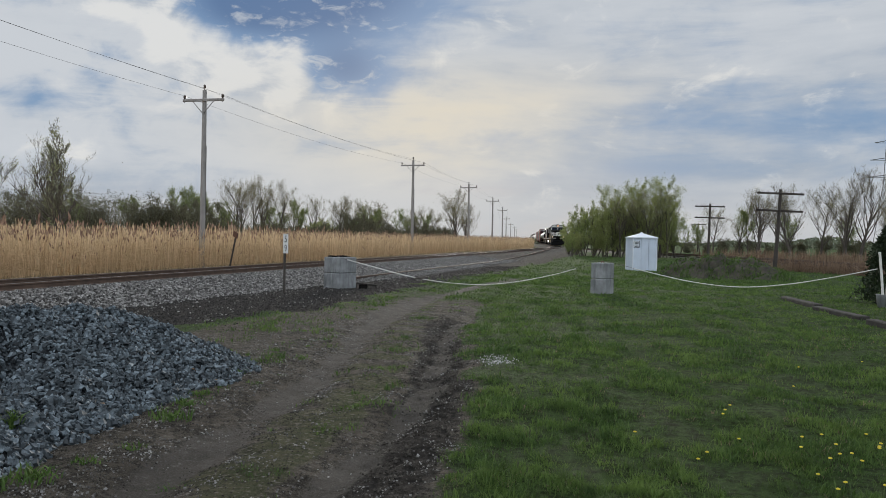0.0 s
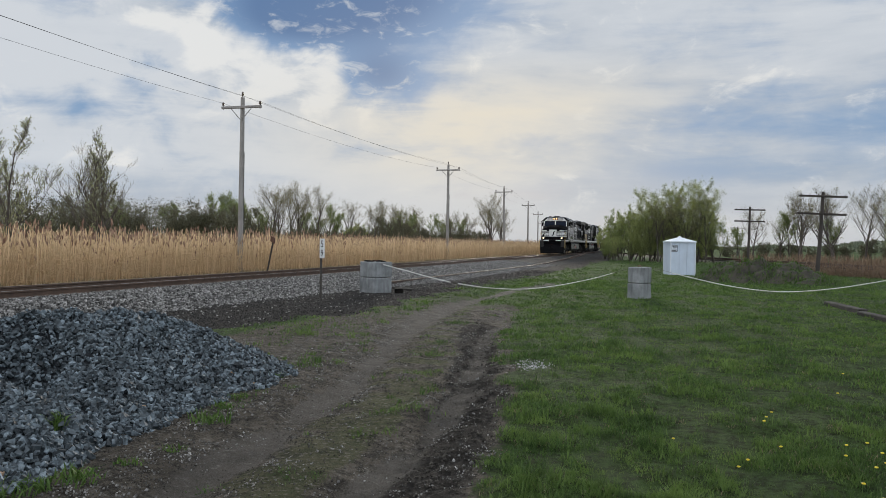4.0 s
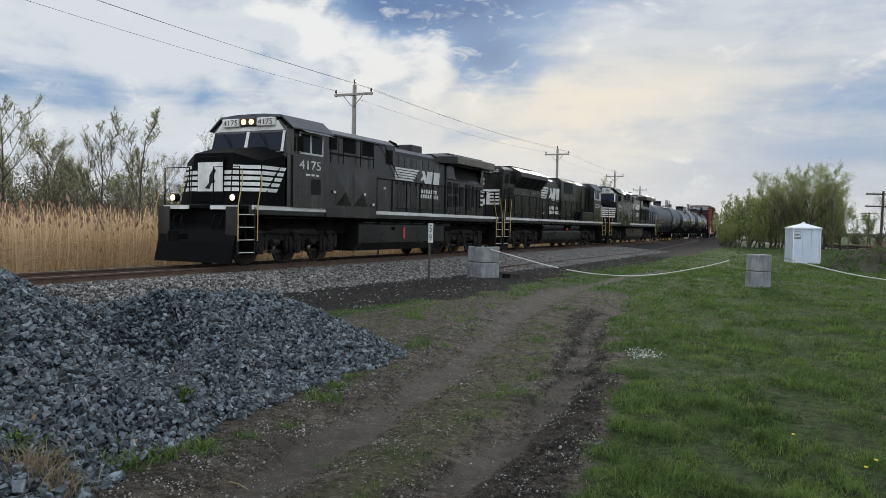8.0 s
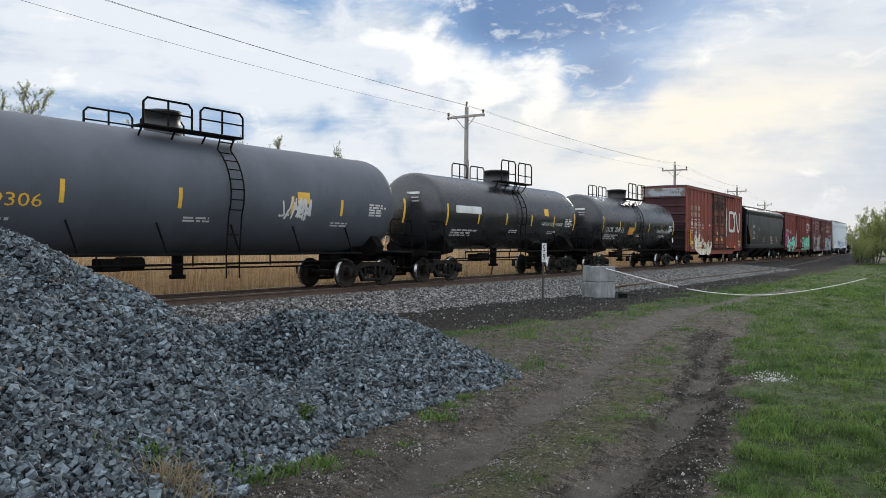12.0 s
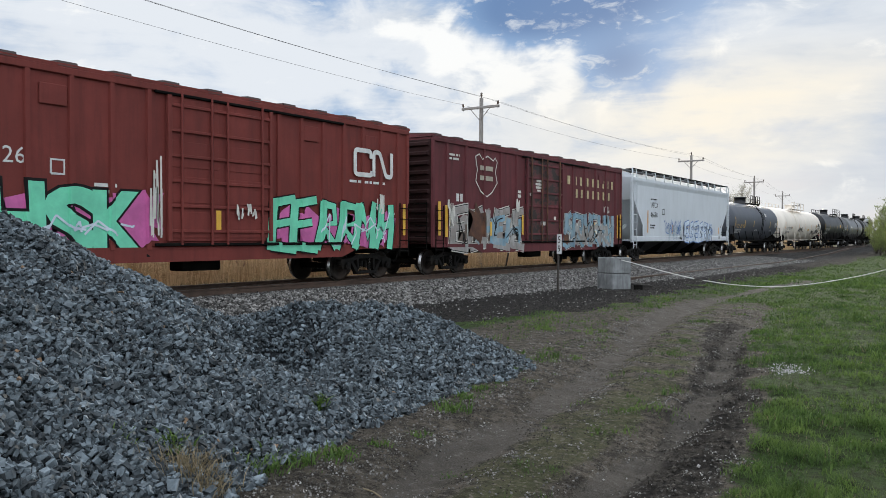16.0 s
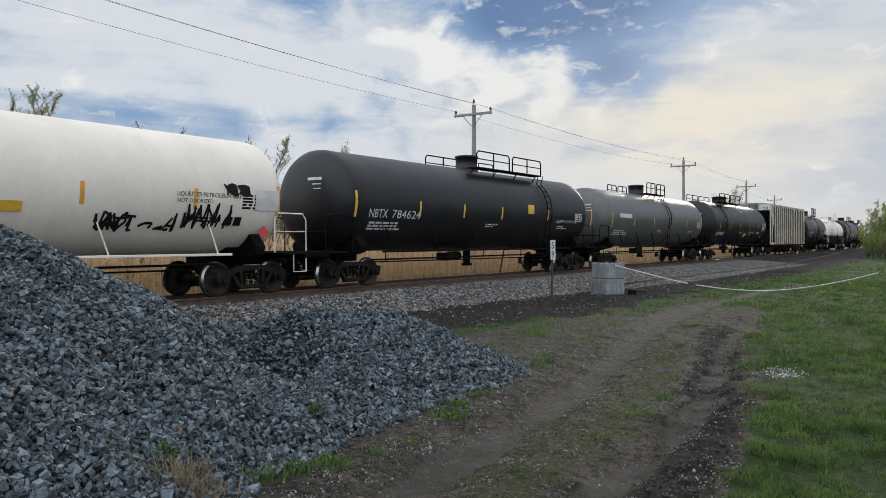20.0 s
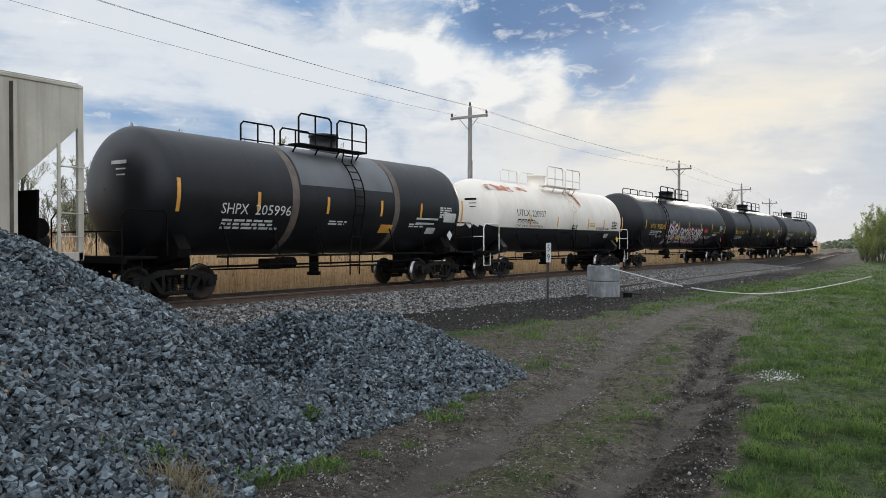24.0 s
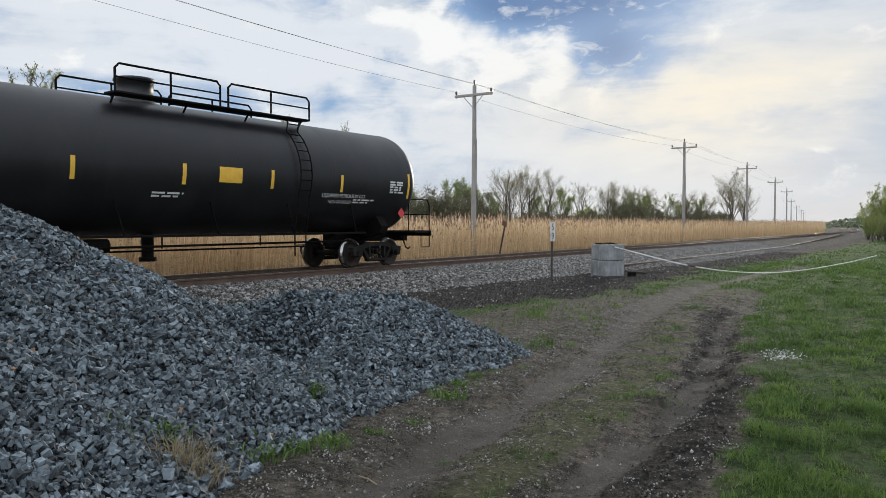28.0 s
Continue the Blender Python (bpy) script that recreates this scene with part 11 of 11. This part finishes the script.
for k in range(700):
    t = rg.random()
    x0, y0, h0 = -57 - 12 * t - 14 * rg.random(), 18 + 262 * t, rg.uniform(2.5, 6.0)
    g.tube([(x0, y0, -0.4), (x0 + rg.uniform(-0.3, 0.3), y0 + rg.uniform(-0.3, 0.3), h0 * 0.5), (x0 + rg.uniform(-0.9, 0.9), y0 + rg.uniform(-0.9, 0.9), h0)], [0.06, 0.04, 0.015], 4)
tagged(new("thicket_stems", mesh("thicket_stems", g, M["bark"], False)), "thin dark stems standing in the undergrowth", "stems", kind="stuff")
tree(LONE, -58, 66.5, 0.80, 200, "tall bare crooked tree above the thicket", "woodland trees")
for x, y, s in ((-31, 16.1, 1.28), (-31, 21.4, 1.18), (-31, 19.4, 0.98), (-31.5, 24.4, 1.0), (-31, 26.6, 0.9), (-31, 28.8, 1.1), (-31.5, 35.3, 1.1), (-32, 12.5, 1.1), (-30.5, 17.8, 0.8), (-33, 31.0, 0.9), (-29.5, 8.0, 1.1), (-34, 23.0, 0.9)):
    tree(YOUNG[int(y) % 3], x, y, s, rt.uniform(0, 360), "slender young tree with sparse small leaves among the reeds", "young trees")
for x, y, s in ((-32, 125.8, 0.86), (-32.5, 129.5, 0.92), (-32, 133.5, 0.78), (-33, 139.0, 0.6)):
    tree(BARE[int(y) % 3], x, y, s, rt.uniform(0, 360), "bare dark tree among the reeds near the bend", "woodland trees")
    tree(SHRUB[int(y) % 2], x - 1, y + 1, s * 0.8, rt.uniform(0, 360), "dark budding thicket bush among the reeds", "thicket bushes", "bush", category="bush")
# green clump by the far bend
for x, y, s in ((-8.6, 92, 0.62), (-7.4, 88, 0.80), (-6.2, 90, 0.96), (-4.2, 86, 0.92), (-2.2, 90, 0.88), (-0.2, 88, 0.80), (1.4, 92, 0.78), (-7, 97, 0.95), (2.6, 86, 0.62), (-9.0, 96, 0.66), (-5.2, 87, 0.7), (-3.2, 86, 0.75), (-1.2, 86, 0.8), (0.6, 86, 0.75), (-8.4, 85, 0.34), (-7.3, 84, 0.42), (-6.2, 84.5, 0.45), (-5.0, 84, 0.42), (-3.8, 84.5, 0.45), (-2.6, 84, 0.4), (-1.4, 84.5, 0.42), (-0.2, 84, 0.4), (1.0, 84.5, 0.4), (-9.6, 93, 0.42), (-10.2, 100, 0.6)):
    tree(LEAFY[int(abs(x * 3)) % 3], x, y, s, rt.uniform(0, 360), "bushy tree in fresh green leaf beside the track bend", "green clump trees", z=-0.1)
for x, y, s in ((-4.6, 85, 0.80), (-3.6, 87, 0.92), (-2.4, 84, 0.86), (-1.5, 86, 0.96), (-0.4, 84, 0.90), (0.6, 86, 0.98), (1.5, 84.5, 0.88), (2.3, 87, 0.80)):
    tree(AIRY[int(abs(x * 5)) % 3], x, y, s, rt.uniform(0, 360), "slender many-stemmed tree in thin fresh leaf beside the track bend", "green clump trees", z=-0.1)
for x, y, s in ((-1.0, 84, 0.68), (0.8, 85, 0.66), (-3.2, 84, 0.6)):
    tree(BARE[int(y) % 3], x, y, s, rt.uniform(0, 360), "thin dark-stemmed tree before the green clump", "green clump trees", z=-0.1)
# bare trees beyond the branch line
for k in range(15):
    t = k / 14
    tree(BARE[k % 3] if k % 3 else BUD[k % 2], 8 + 30 * t + rt.uniform(-1, 1), 128 - 14 * t + rt.uniform(-6, 6), rt.uniform(0.7, 1.08), rt.uniform(0, 360), "grey bare tree with olive buds beyond the branch line", "branch line trees", z=-0.9)
for k in range(16):
    t = k / 15
    tree(SHRUB[k % 2], 6 + 34 * t, 132 - 14 * t, rt.uniform(0.5, 0.8), rt.uniform(0, 360), "brown budding bush beyond the branch line", "thicket bushes", "bush", z=-0.9, category="bush")
for x, y, s, turn in ((13.5, 112, 0.62, 40), (19, 118, 0.70, 130), (24.5, 112, 0.80, 250), (28, 120, 0.84, 10), (33, 110, 0.72, 75), (37.5, 116, 0.78, 300), (41, 108, 0.66, 190)):
    tree(LONE, x, y, s, turn, "old crooked tree with bare dark limbs beyond the branch line", "branch line trees", z=-0.9)
# far woods on the horizon
rw = np.random.RandomState(95)
n = 26000
az = np.radians(rw.uniform(-38, 75, n))
d = rw.uniform(330, 480, n)
top = 3.6 + 1.3 * np.sin(az * 23) + 1.0 * np.sin(az * 61 + 1)
x, y = -d * np.sin(az), d * np.cos(az)
c = np.stack([x, y, rw.rand(n) ** 0.8 * top - 1], -1)
v = np.einsum("nij,kj->nki", turns(n, rw), np.array([(-1, 0, 0), (0, -0.7, 0.1), (1.1, 0, 0), (0, 0.7, 0.1)])) * rw.uniform(0.5, 1.1, n)[:, None, None] + c[:, None, :]
f = np.array([(0, 1, 2), (0, 2, 3)])[None] + (np.arange(n) * 4)[:, None, None]
tagged(new("far_woods", raw_mesh("far_woods", v.reshape(-1, 3), f.reshape(-1, 3), M["leaf_far"])), "low line of distant woods along the horizon", "woods", kind="stuff")
# dark evergreen on the lawn
ev = thing("evergreen_shrub", "dense dark evergreen shrub at the edge of the lawn", "shrub", m=pose(7.0, 25.3, 0))
part("stem", G().tube([(0, 0, -0.1), (0, 0, 1.8)], [0.07, 0.02], 6), M["bark"], ev)
n = 9000
t = rw.rand(n) ** 0.75
a = rw.uniform(0, 6.283, n)
rad = (1.05 * (1 - t) ** 0.7 + 0.12) * np.sqrt(rw.uniform(0.35, 1, n)) * (1 + 0.18 * np.sin(5 * a + 9 * t))
c = np.stack([rad * np.cos(a), rad * np.sin(a), 0.05 + 2.55 * t], -1)
v = np.einsum("nij,kj->nki", turns(n, rw), np.array([(-1, 0, 0), (0, -0.3, 0), (1.1, 0, 0), (0, 0.3, 0)])) * 0.085 + c[:, None, :]
f = np.array([(0, 1, 2), (0, 2, 3)])[None] + (np.arange(n) * 4)[:, None, None]
place("foliage", raw_mesh("foliage", v.reshape(-1, 3), f.reshape(-1, 3), M["needle"]), ev)
# weedy mound
md = thing("soil_mound", "low mound of dark soil overgrown with weeds", "mound", m=pose(3.4, 42.0, -0.05))
mx, my = np.meshgrid(np.linspace(-4.8, 4.8, 70), np.linspace(-3.4, 3.4, 50))
mh = 0.95 * np.exp(-((mx / 3.0) ** 4 + (my / 2.0) ** 4)) * (1 + 0.25 * waves(mx, my, 1.3, 97)) - 0.12
ii = np.arange(mx.size).reshape(mx.shape)
place("soil", raw_mesh("soil", np.stack([mx, my, mh], -1).reshape(-1, 3), np.stack([ii[:-1, :-1], ii[:-1, 1:], ii[1:, 1:], ii[1:, :-1]], -1).reshape(-1, 4), M["mound"], True), md)
n = 9000
x, y = rw.uniform(-4.0, 4.0, n), rw.uniform(-2.8, 2.2, n)
z = 0.95 * np.exp(-((x / 3.0) ** 4 + (y / 2.0) ** 4)) * (1 + 0.25 * waves(x, y, 1.3, 97)) - 0.14
me = blades("weed_growth", x, y, z, rw.uniform(0.08, 0.28, n) * (0.4 + 0.6 * (waves(x, y, 1.2, 98) > 0)), rw.uniform(0.02, 0.05, n), rw.uniform(0.3, 1, n), M["weed"], 99)
tagged(place("weed_growth", me, md), kind="stuff")

motions()
